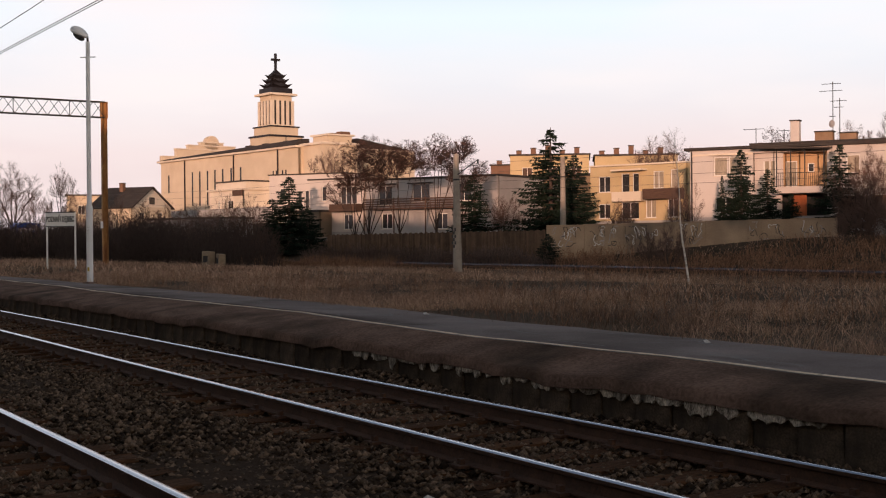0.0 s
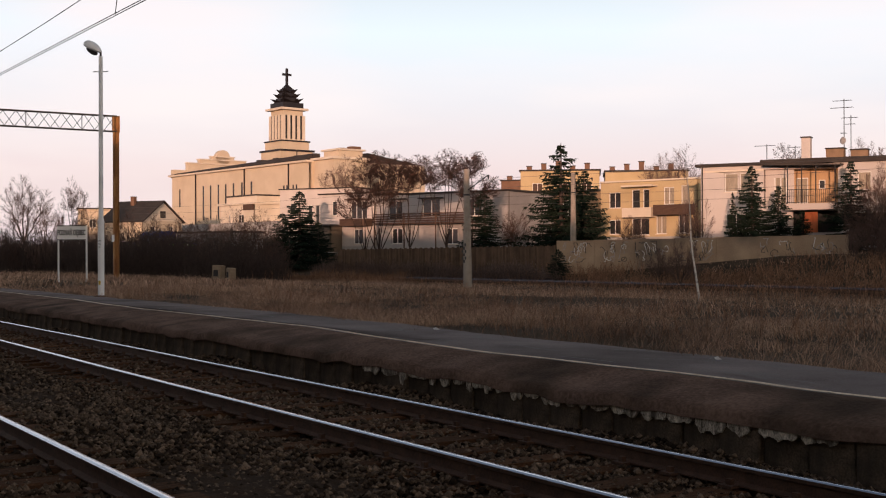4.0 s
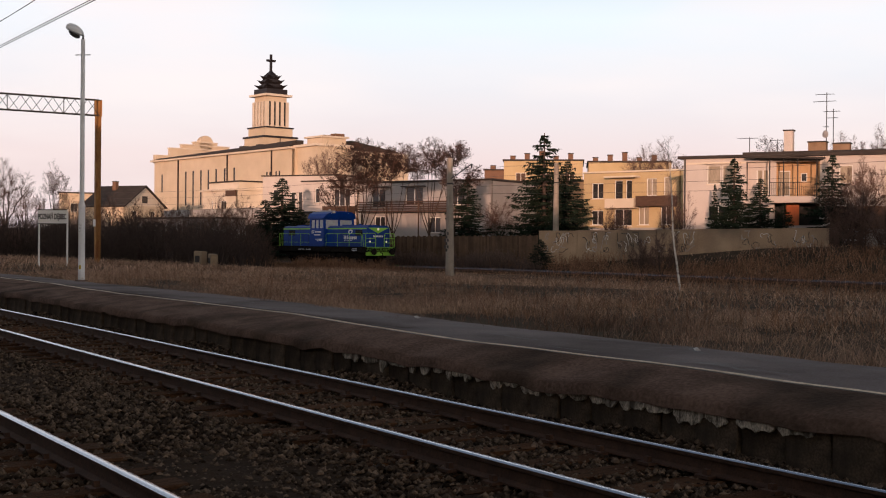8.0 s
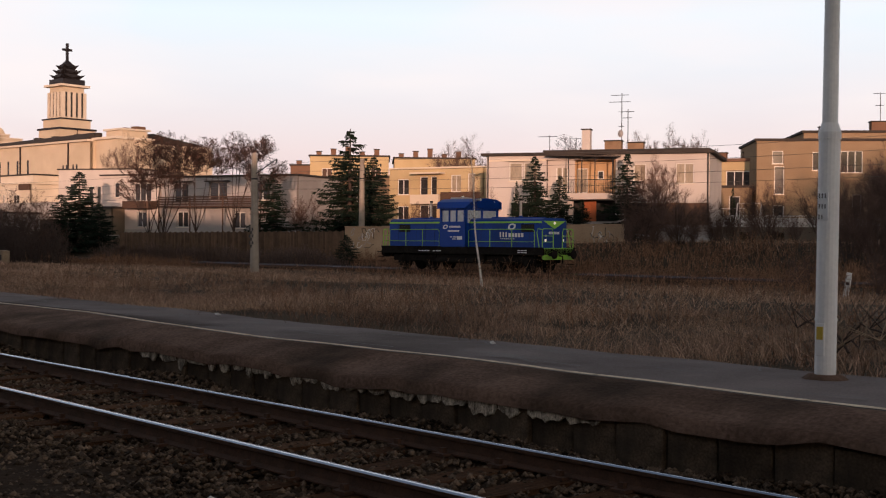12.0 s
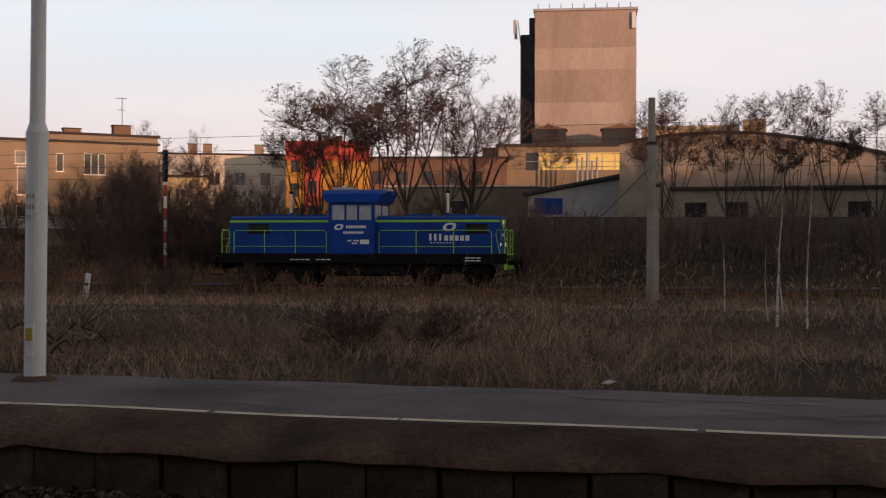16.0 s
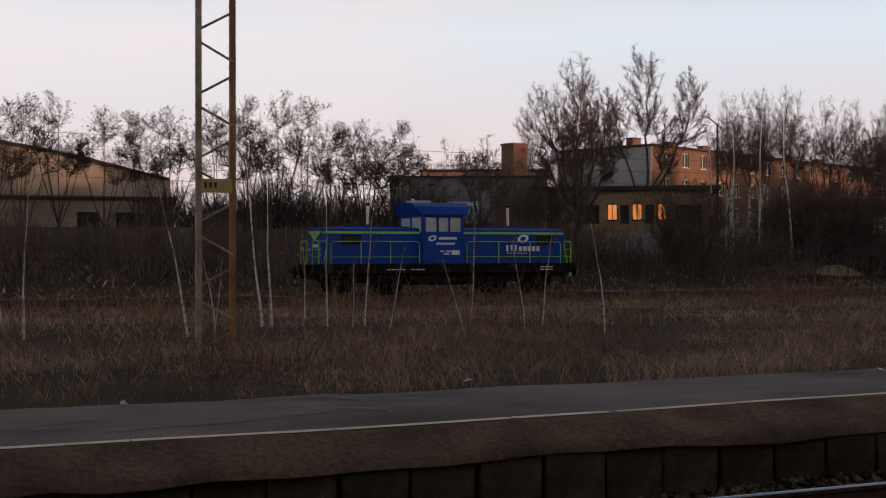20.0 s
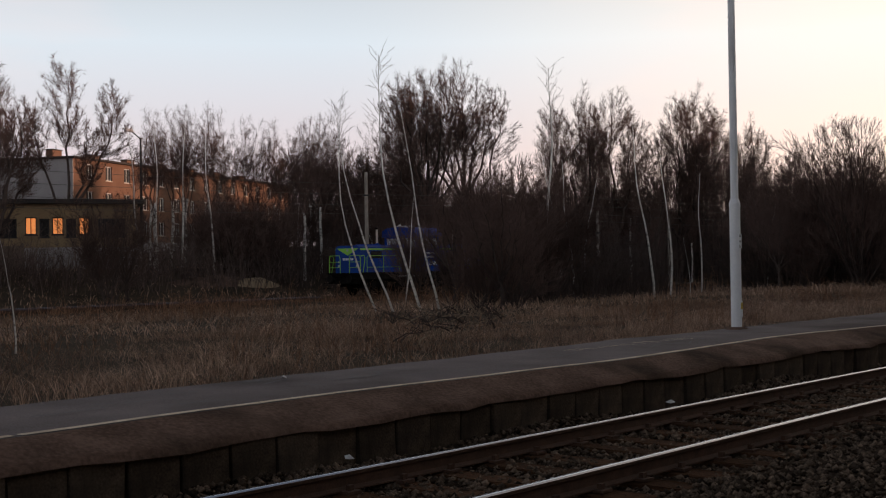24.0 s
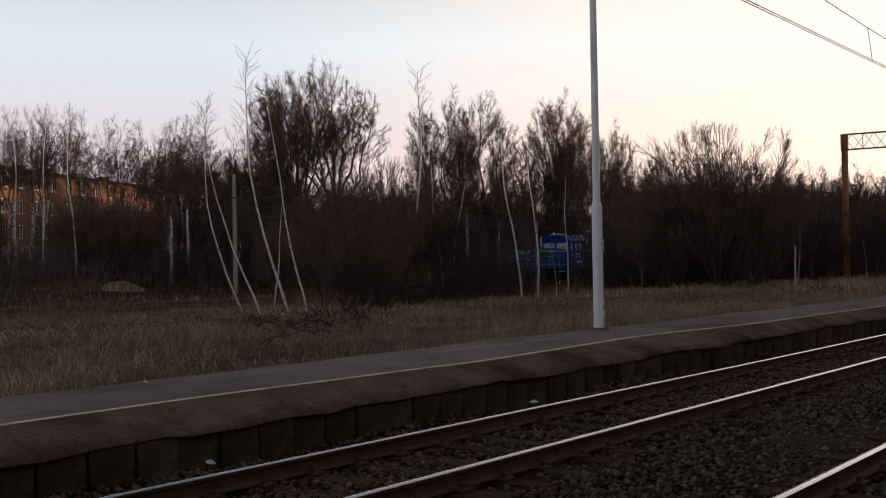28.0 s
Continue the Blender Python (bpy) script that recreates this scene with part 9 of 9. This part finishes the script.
tree("lime", 1, 52.8, 25.0, 5.0, wide=1.1)
tree("lime", 0, 69.9, 33.3, 7.0, wide=1.1)
tree("shrub", 1, 77.0, 36.2, 5.4, wide=1.1)
tree("lime", 1, 124.6, 60.1, 9.9, wide=1.1)
tree("lime", 2, 144.3, 68.5, 8.4, wide=1.1)
tree("lime", 0, 56.6, 26.7, 5.0, wide=1.1)
tree("lime", 2, 69.1, 32.3, 6.8, wide=1.1)
tree("shrub", 0, 84.3, 38.5, 5.8, wide=1.1)
tree("silver", 2, 100.9, 46.9, 9.4, wide=1.1)
tree("lime", 2, 124.9, 58.7, 10.4, wide=1.1)
tree("lime", 2, 152.2, 71.1, 8.5, wide=1.1)
tree("lime", 2, 56.6, 25.7, 4.8, wide=1.1)
tree("lime", 1, 63.5, 28.9, 6.7, wide=1.1)
tree("lime", 2, 79.2, 35.1, 8.4, wide=1.1)
tree("shrub", 1, 127.4, 57.2, 7.2, wide=1.1)
tree("shrub", 2, 145.3, 66.4, 7.6, wide=1.1)
tree("shrub", 1, 53.6, 24.0, 3.4, wide=1.1)
tree("lime", 0, 71.7, 30.9, 7.2, wide=1.1)
tree("lime", 1, 79.4, 34.5, 7.9, wide=1.1)
tree("lime", 2, 101.8, 45.6, 9.2, wide=1.1)
tree("silver", 0, 128.9, 57.4, 11.7, wide=1.1)
tree("shrub", 2, 147.9, 63.3, 8.9, wide=1.1)
tree("shrub", 2, 61.8, 26.6, 3.7, wide=1.1)
tree("shrub", 2, 72.1, 30.1, 4.9, wide=1.1)
tree("lime", 0, 79.0, 33.1, 8.5, wide=1.1)
tree("lime", 1, 103.6, 43.9, 10.6, wide=1.1)
tree("lime", 0, 152.1, 66.2, 8.8, wide=1.1)
tree("lime", 1, 57.2, 24.2, 5.0, wide=1.1)
tree("silver", 1, 68.5, 28.0, 6.4, wide=1.1)
tree("lime", 0, 79.7, 33.7, 8.3, wide=1.1)
tree("shrub", 0, 106.4, 43.7, 6.9, wide=1.1)
tree("shrub", 2, 149.3, 62.7, 8.6, wide=1.1)
tree("shrub", 1, 62.8, 25.0, 3.7, wide=1.1)
tree("shrub", 0, 73.1, 29.4, 4.9, wide=1.1)
tree("lime", 0, 87.8, 35.1, 8.0, wide=1.1)
tree("shrub", 2, 107.5, 43.3, 6.9, wide=1.1)
tree("lime", 0, 152.6, 59.6, 9.4, wide=1.1)
tree("shrub", 2, 54.6, 21.4, 3.3, wide=1.1)
tree("lime", 2, 70.6, 27.8, 7.6, wide=1.1)
tree("lime", 1, 87.4, 33.6, 8.3, wide=1.1)
tree("lime", 1, 100.2, 39.9, 10.4, wide=1.1)
tree("shrub", 1, 150.8, 59.4, 9.1, wide=1.1)
tree("shrub", 2, 54.7, 20.2, 3.3, wide=1.1)
tree("lime", 1, 74.9, 27.6, 8.0, wide=1.1)
tree("silver", 2, 84.2, 32.0, 7.5, wide=1.1)
tree("lime", 2, 107.5, 40.5, 9.8, wide=1.1)
tree("lime", 2, 152.1, 58.4, 9.0, wide=1.1)
tree("shrub", 1, 53.8, 20.1, 3.2, wide=1.1)
tree("shrub", 2, 73.1, 26.9, 4.8, wide=1.1)
tree("shrub", 2, 87.5, 31.1, 5.6, wide=1.1)
tree("lime", 2, 102.8, 37.4, 9.4, wide=1.1)
tree("shrub", 0, 160.6, 58.2, 8.8, wide=1.1)
tree("lime", 1, 60.0, 21.6, 5.3, wide=1.1)
tree("lime", 2, 75.0, 26.7, 7.6, wide=1.1)
tree("lime", 2, 88.7, 31.0, 8.3, wide=1.1)
tree("lime", 1, 111.3, 38.6, 11.0, wide=1.1)
tree("lime", 1, 158.9, 54.9, 9.7, wide=1.1)
tree("silver", 0, 57.0, 19.1, 4.8, wide=1.1)
tree("lime", 1, 74.8, 25.4, 6.5, wide=1.1)
tree("lime", 1, 90.3, 31.3, 7.6, wide=1.1)
tree("shrub", 1, 102.7, 34.9, 6.4, wide=1.1)
tree("lime", 1, 127.7, 43.1, 11.4, wide=1.1)
tree("lime", 1, 152.1, 50.9, 10.7, wide=1.1)
tree("lime", 0, 64.9, 20.9, 6.5, wide=1.1)
tree("shrub", 0, 85.4, 27.2, 5.3, wide=1.1)
tree("shrub", 1, 109.7, 36.2, 6.7, wide=1.1)
tree("lime", 0, 127.7, 42.3, 10.1, wide=1.1)
tree("shrub", 2, 151.6, 48.9, 10.3, wide=1.1)
tree("shrub", 0, 66.8, 21.2, 4.3, wide=1.1)
tree("lime", 1, 85.7, 27.3, 7.3, wide=1.1)
tree("lime", 1, 104.6, 33.5, 9.6, wide=1.1)
tree("shrub", 1, 160.5, 50.0, 9.5, wide=1.1)
tree("shrub", 2, 66.5, 20.5, 4.2, wide=1.1)
tree("lime", 0, 84.8, 25.2, 7.0, wide=1.1)
tree("shrub", 0, 109.9, 33.5, 6.6, wide=1.1)
tree("lime", 1, 134.3, 41.6, 11.4, wide=1.1)
tree("lime", 2, 163.4, 48.4, 9.8, wide=1.1)
tree("shrub", 2, 76.2, 22.1, 4.7, wide=1.1)
tree("lime", 0, 90.2, 27.0, 8.5, wide=1.1)
tree("shrub", 1, 103.4, 30.3, 6.2, wide=1.1)
tree("lime", 2, 130.2, 38.5, 12.2, wide=1.1)
tree("shrub", 1, 72.6, 19.8, 4.5, wide=1.1)
tree("lime", 1, 89.8, 25.4, 8.4, wide=1.1)
tree("shrub", 0, 113.4, 32.5, 6.7, wide=1.1)
tree("lime", 2, 140.1, 38.7, 10.7, wide=1.1)
tree("shrub", 2, 163.6, 46.8, 9.4, wide=1.1)
tree("lime", 2, 72.4, 19.5, 6.1, wide=1.1)
tree("shrub", 0, 85.7, 22.9, 5.1, wide=1.1)
tree("lime", 2, 110.5, 29.4, 8.7, wide=1.1)
tree("shrub", 1, 139.9, 36.2, 7.5, wide=1.1)
tree("shrub", 0, 81.7, 21.4, 4.9, wide=1.1)
tree("lime", 1, 108.2, 27.5, 10.0, wide=1.1)
tree("lime", 2, 132.0, 33.3, 11.0, wide=1.1)
tree("lime", 1, 88.3, 21.3, 7.2, wide=1.1)
tree("silver", 1, 107.0, 25.9, 8.1, wide=1.1)
tree("lime", 1, 130.4, 31.6, 9.6, wide=1.1)
tree("lime", 1, 83.1, 19.9, 7.6, wide=1.1)
tree("lime", 0, 104.9, 23.5, 8.9, wide=1.1)
tree("shrub", 0, 131.6, 30.9, 7.1, wide=1.1)
tree("shrub", 0, 160.1, 36.2, 10.6, wide=1.1)
tree("lime", 2, 87.2, 20.1, 7.7, wide=1.1)
tree("shrub", 1, 110.5, 24.9, 6.2, wide=1.1)
tree("silver", 1, 132.3, 29.4, 9.4, wide=1.1)
tree("shrub", 2, 158.0, 35.9, 9.9, wide=1.1)
tree("lime", 2, 106.7, 21.6, 7.8, wide=1.1)
tree("lime", 2, 142.6, 29.4, 10.6, wide=1.1)
tree("lime", 2, 165.1, 33.7, 10.4, wide=1.1)
tree("shrub", 1, 109.2, 22.1, 6.0, wide=1.1)
tree("lime", 2, 138.4, 27.0, 11.3, wide=1.1)
tree("shrub", 2, 164.1, 31.8, 9.7, wide=1.1)
tree("lime", 1, 113.8, 21.7, 9.2, wide=1.1)
tree("silver", 2, 140.6, 25.6, 11.1, wide=1.1)
tree("lime", 2, 162.1, 31.2, 10.4, wide=1.1)
tree("silver", 1, 137.2, 24.9, 9.1, wide=1.1)
tree("lime", 2, 161.1, 27.1, 9.5, wide=1.1)
tree("lime", 1, 140.4, 22.7, 10.6, wide=1.1)
tree("lime", 1, 168.3, 28.7, 9.7, wide=1.1)
tree("shrub", 2, 141.8, 21.1, 6.9, wide=1.1)
tree("lime", 2, 158.2, 23.6, 8.5, wide=1.1)
tree("lime", 0, 136.2, 19.6, 10.3, wide=1.1)
tree("lime", 1, 159.5, 24.3, 9.5, wide=1.1)
tree("shrub", 0, 168.0, 23.0, 9.0, wide=1.1)
tree("lime", 2, 168.4, 20.7, 10.1, wide=1.1)
tree("shrub", 0, 82.6, 75.7, 6.9, wide=0.7)
tree("shrub", 1, 88.8, 79.2, 7.9, wide=0.7)
tree("shrub", 2, 95.1, 82.7, 6.8, wide=0.7)
tree("shrub", 0, 85.5, 72.4, 6.9, wide=0.7)
tree("shrub", 1, 91.8, 75.7, 7.9, wide=0.7)
tree("shrub", 2, 98.3, 78.9, 6.9, wide=0.7)
tree("shrub", 0, 88.3, 69.0, 7.0, wide=0.7)
tree("shrub", 1, 94.7, 72.0, 7.9, wide=0.7)
tree("shrub", 2, 101.3, 74.9, 7.0, wide=0.7)
tree("shrub", 0, 90.9, 65.4, 7.5, wide=0.7)
tree("shrub", 1, 97.5, 68.3, 8.0, wide=0.7)
tree("shrub", 2, 104.2, 70.9, 7.0, wide=0.7)
tree("shrub", 0, 93.4, 61.8, 8.2, wide=0.7)
tree("shrub", 1, 100.1, 64.4, 8.5, wide=0.7)
tree("shrub", 2, 106.9, 66.8, 7.1, wide=0.7)
tree("shrub", 0, 95.8, 58.1, 8.8, wide=0.7)
tree("shrub", 1, 102.5, 60.4, 9.3, wide=0.7)
tree("shrub", 2, 109.4, 62.5, 7.8, wide=0.7)
tree("shrub", 1, 104.8, 56.3, 9.9, wide=0.7)
tree("shrub", 2, 111.8, 58.2, 8.6, wide=0.7)
tree("sapling", 0, 0.98, 20.10, 2.9)
tree("sapling", 1, 1.42, 19.70, 2.8, lean=2, lean_dir=1.5)
tree("sapling", 2, 0.93, 21.80, 1.6, lean=8, lean_dir=4.7)
tree("sapling", 3, 1.30, 24.50, 1.9)
tree("sapling", 0, 0.20, 29.80, 2.1)
tree("sapling", 1, 3.88, 19.40, 2.9, lean=10, lean_dir=4.4)
tree("sapling", 2, 4.88, 22.30, 1.9, lean=4, lean_dir=4.4)
tree("sapling", 3, 5.60, 21.50, 3.6, lean=2, lean_dir=4.4)
tree("sapling", 0, 5.75, 21.50, 3.3)
tree("sapling", 1, 7.87, 26.80, 2.3)
tree("sapling", 2, 6.56, 20.70, 2.5, lean=2, lean_dir=4.4)
tree("sapling", 3, 6.80, 20.10, 1.5)
tree("sapling", 0, 7.30, 20.90, 2.4)
tree("sapling", 1, 7.40, 19.90, 1.7, lean=9, lean_dir=1.2)
tree("sapling", 2, 8.20, 18.40, 1.5, lean=15, lean_dir=4.4)
tree("sapling", 3, 10.70, 23.90, 2.5, lean=2, lean_dir=4.4)
tree("sapling", 0, 4.20, 19.10, 1.6, lean=4, lean_dir=0.3)
tree("sapling", 1, 9.80, 18.80, 1.9, lean=7, lean_dir=0.2)
tree("sapling", 2, 10.00, 17.00, 2.1)
tree("sapling", 3, 9.00, 17.80, 1.8, lean=6, lean_dir=3.4)

thicket("line_side_thicket", "dense dark bare hedge thicket before the far track", [(-97, 24, 6, 4), (-92, 29, 6, 4), (-86, 27, 5, 4), (-89, 33, 6, 4), (-82, 33, 5, 4), (-100, 42, 5, 2), (-104, 27, 6, 5), (-110, 31, 7, 5), (-104, 36, 7, 4), (-96, 38, 6, 3), (-118, 26, 7, 5), (-128, 30, 8, 5), (-96, 33, 5, 4)], 420, 2.2, 4.2, M["bark"], 21, 0.016, 6)
thicket("near_weeds", "thin red-brown weed stalks among the near grass", [(-34 + 3.1 * i, 12.3 + 2.4 * ((i * 7) % 3), 1.6, 1.6) for i in range(24)], 90, 0.3, 0.85, M["weeds"], 28, 0.0035, 6)
thicket("bank_weeds", "red-brown dry weeds on the bank below the garden wall", [(-100 + 6 * i, 55.5 + 0.9 * (i % 3) + 0.03 * i, 4, 2.5) for i in range(14)] + [(-52 + 6 * i, 62 + (i % 3), 4, 3.5) for i in range(8)], 380, 0.45, 1.3, M["weeds"], 22, 0.012, 6)
thicket("meadow_weeds", "sparse tall dry weeds in the rough grass", [(-36 + 5 * i, 33 + 5 * (i % 3), 4, 5) for i in range(20)], 170, 0.6, 1.35, M["weeds"], 23, 0.007, 5)
thicket("track_weeds", "dry brown weeds along the near shoulder of the far track", [(-92 + 6 * i, track_y(-92 + 6 * i) - 4.0, 3.4, 1.0) for i in range(31)], 150, 0.2, 0.55, M["weeds"], 27, 0.009, 6)
thicket("fence_brushwood", "grey-brown bare brushwood growing along the board fence", [(-101 + 3.2 * i, track_y(-101 + 3.2 * i) + 5.0, 2.4, 0.9) for i in range(10)], 300, 0.9, 2.1, M["thicket"], 41, 0.009, 7)
thicket("hump_weeds", "dense brown weeds hiding the far rails", [(-104 + 3 * i, track_y(-104 + 3 * i) - 4.6, 2.4, 1.1) for i in range(10)], 260, 0.5, 1.15, M["weeds"], 42, 0.009, 6)
thicket("yard_thicket", "dark bare brushwood before the yard fence", [(-30 + 6 * i, 66 + 2 * (i % 2), 4.5, 3.5) for i in range(17)], 330, 1.6, 3.5, M["thicket"], 24, 0.014, 6)
thicket("hall_brushwood", "tall grey-brown brushwood beside the works hall", [(16 + 3.4 * i, 86 - 0.8 * i, 3, 3) for i in range(6)], 420, 2.5, 6.0, M["bark"], 33, 0.018, 7)
thicket("wood_undergrowth", "dark tangled undergrowth of the bare wood", [(62 + 9 * i, 62 + 4 * (i % 3) - 0.02 * i * i, 7, 5) for i in range(12)] + [(60 + 8 * i, 27 + 2.2 * i + 2 * (i % 2), 4, 3) for i in range(6)] + [(62 + 9 * i, 28 + 1.6 * i, 6, 5) for i in range(9)] + [(90 + 12 * i, 22, 7, 4) for i in range(6)], 300, 1.6, 4.6, M["bark"], 25, 0.016, 9)
thicket("far_wood_edge", "dense grey-brown young growth deep in the wood", [(72 + 5.5 * i, 90 - 4.6 * i, 5, 5) for i in range(2, 9)] + [(84 + 5 * i, 92 - 4.4 * i, 5, 5) for i in range(2, 9)], 330, 3.0, 6.0, M["bark"], 31, 0.028, 11)
thicket("near_brushwood", "dark brushwood among the birches", [(56, 42, 5, 4), (41, 27, 3, 2), (47, 31, 4, 2), (50, 37, 3, 3)], 330, 1.2, 3.6, M["bark"], 26, 0.013, 6)


# ---- small things on the ground ----
def brush_pile(x, y, n, length, seed, label):
    """Cut branches heaped crosswise."""
    rng = random.Random(seed)
    o = thing("brush_pile", pose(x, y, ground_z(x, y)), label, "brush pile")
    for k in range(n):
        a = rng.uniform(-0.5, 0.5) + (math.pi if k % 2 else 0)
        px, py, pz = rng.uniform(-length * 0.35, length * 0.35), rng.uniform(-0.4, 0.4), 0.04 + 0.34 * rng.random()
        L = length * rng.uniform(0.3, 0.7)
        pts = []
        for i in range(6):
            u = i / 5
            pts.append((px + math.cos(a) * L * (u - 0.5), py + math.sin(a) * L * (u - 0.5), pz + 0.22 * u * rng.uniform(0.4, 1.2) + 0.05 * math.sin(5 * u)))
        part("branch", tube(pts, [0.014 - 0.002 * i for i in range(6)], 5), M["cut_branch" if k % 4 == 0 else "bark"], o)
        for _ in range(6):
            i = rng.randint(1, 5)
            b = pts[i]
            e = (b[0] + rng.uniform(-0.35, 0.35), b[1] + rng.uniform(-0.3, 0.3), b[2] + rng.uniform(0.05, 0.4))
            part("twig", tube([b, e], [0.006, 0.003], 4), M["cut_branch" if k % 4 == 0 else "bark"], o)


def mound(name, x, y, rx, ry, h, material, label, category, seed):
    rng = np.random.default_rng(seed)
    n, m = 20, 7
    v = []
    for j in range(m):
        for i in range(n):
            a = 6.283 * i / n
            r = j / (m - 1)
            k = 1 + 0.18 * noise.noise((math.cos(a) * 1.7, math.sin(a) * 1.7, seed))
            X, Y = x + rx * r * k * math.cos(a), y + ry * r * k * math.sin(a)
            v.append((X, Y, ground_z(X, Y) - 0.06 + h * (1 - r * r) ** 1.3 * (1 + 0.25 * noise.noise((X * 1.5, Y * 1.5, seed)))))
    f = [(j * n + i, j * n + (i + 1) % n, (j + 1) * n + (i + 1) % n, (j + 1) * n + i) for j in range(m - 1) for i in range(n)]
    tagged(new(name, mesh_of(name, v, f, material, True)), label, category)


def ruin_block(x, y, w, h, turn, label):
    o = thing("concrete_block", pose(x, y, ground_z(x, y), 0, 3, turn), label, "concrete block", "broken concrete blocks")
    part("body", soft_box(-w / 2, -0.2, -0.2, w / 2, 0.25, h, 0.05), M["ruin"], o)
    # dark plate on the face imitates the shade of a hollow
    part("recess", box(-w * 0.3, -0.215, h * 0.3, w * 0.25, -0.202, h * 0.7), M["shed_dark"], o, "thin dark plate standing for a shaded hollow")


M["cut_branch"] = mat("pale_cut_branch", (0.22, 0.16, 0.11), (0.34, 0.26, 0.18), 0.85, 8, 40, 0.2)
M["ruin"] = mat("broken_concrete", (0.20, 0.15, 0.11), (0.30, 0.24, 0.17), 0.9, 4, 30, 0.5)
M["sand"] = mat("dry_sand", (0.30, 0.22, 0.14), (0.42, 0.32, 0.21), 0.95, 2, 40, 0.5)
M["scrap"] = mat("dirty_white_scrap", (0.45, 0.44, 0.42), (0.7, 0.69, 0.66), 0.7, 20, 60, 0.2)
brush_pile(17.4, 14.3, 18, 1.5, 3, "heap of cut grey branches lying in the grass")
brush_pile(14.7, 12.9, 9, 1.8, 5, "few cut dark branches lying by the platform grass")
brush_pile(-6.0, 10.75, 6, 0.9, 8, "dead dark twigs leaning at the platform back edge")
mound("sand_mound", 54.6, 64.3, 2.3, 1.1, 0.5, M["sand"], "low bare mound of pale sand beside the far track", "sand mound", 3)
mound("earth_mound", 52.0, 65.2, 4.5, 1.4, 0.5, M["edge_earth"], "low bank of bare dark earth beside the far track", "earth mound", 6)
ruin_block(-73.0, 29.5, 0.75, 1.0, 20, "broken tan concrete block among thicket")
ruin_block(-71.9, 29.9, 0.8, 0.85, -10, "squat broken concrete block beside its neighbour")
for px, py, s in ((-0.8, 10.28, 0.05), (4.7, 10.2, 0.035), (1.6, 9.7, 0.025), (-9.8, 9.6, 0.03), (8.8, 9.5, 0.03), (-16, 9.9, 0.04), (12.3, 6.98, 0.045), (7.4, 7.12, 0.035), (-3.1, 4.1, 0.04), (-6.5, 3.9, 0.035), (-1.2, 7.05, 0.03)):
    zz = 0.428 if py > 7.6 else 0.0
    o = thing("paper_scrap", pose(px, py, zz, 0, 0, 57 * px), "crumpled scrap of white paper", "litter", "litter scraps")
    part("sheet", ([(-s, -s, 0.0), (s, -0.8 * s, 0.006), (1.1 * s, s, 0.02), (-0.7 * s, 1.2 * s, 0.004), (0.1 * s, 0, 0.035), (0, 0, -0.012)], [(0, 1, 4), (1, 2, 4), (2, 3, 4), (3, 0, 4), (1, 0, 5), (2, 1, 5), (3, 2, 5), (0, 3, 5)]), M["scrap"], o)
concrete_pole(58.0, 56.9, 0.3, 7.5, "weathered concrete pole at the edge of the bare wood", False, thick=0.6)
for i in range(3):
    concrete_pole(73.0 + 9 * i, 48.5 - 0.5 * i, 0.0, 5.2 - 0.4 * i, "pale concrete pole standing among the bare wood", False, thick=0.5)


def motions():
    rows = []
    xs = ((0, -160.8), (2, -142.8), (4, -124.8), (6, -106.8), (7, -97.75), (8, -89.03), (10, -70.96), (12, -52.7), (14.5, -29.58), (17, -6.06), (20, 22.11), (22.5, 46.06), (24.5, 63.97), (26, 77.62), (27, 85.6), (28, 93.7))
    for t, x in xs:
        a = math.degrees(math.atan2(track_y(x + 0.5) - track_y(x - 0.5), 1.0))
        rows.append((t, pose(x, track_y(x), -0.27 - 0.0269 * max(-3, min(3, x / 50)), 0, 0, a)))
    walk(LOCO, rows)
    for w in WHEELS:
        base = w.matrix_basis.translation.copy()
        turn = []
        for i in range(401):
            t = i * 0.07
            turn.append((t, pose(base.x, base.y, base.z, 0, math.degrees(9.2 * t / 0.55), 0)))
        walk(w, turn)


motions()
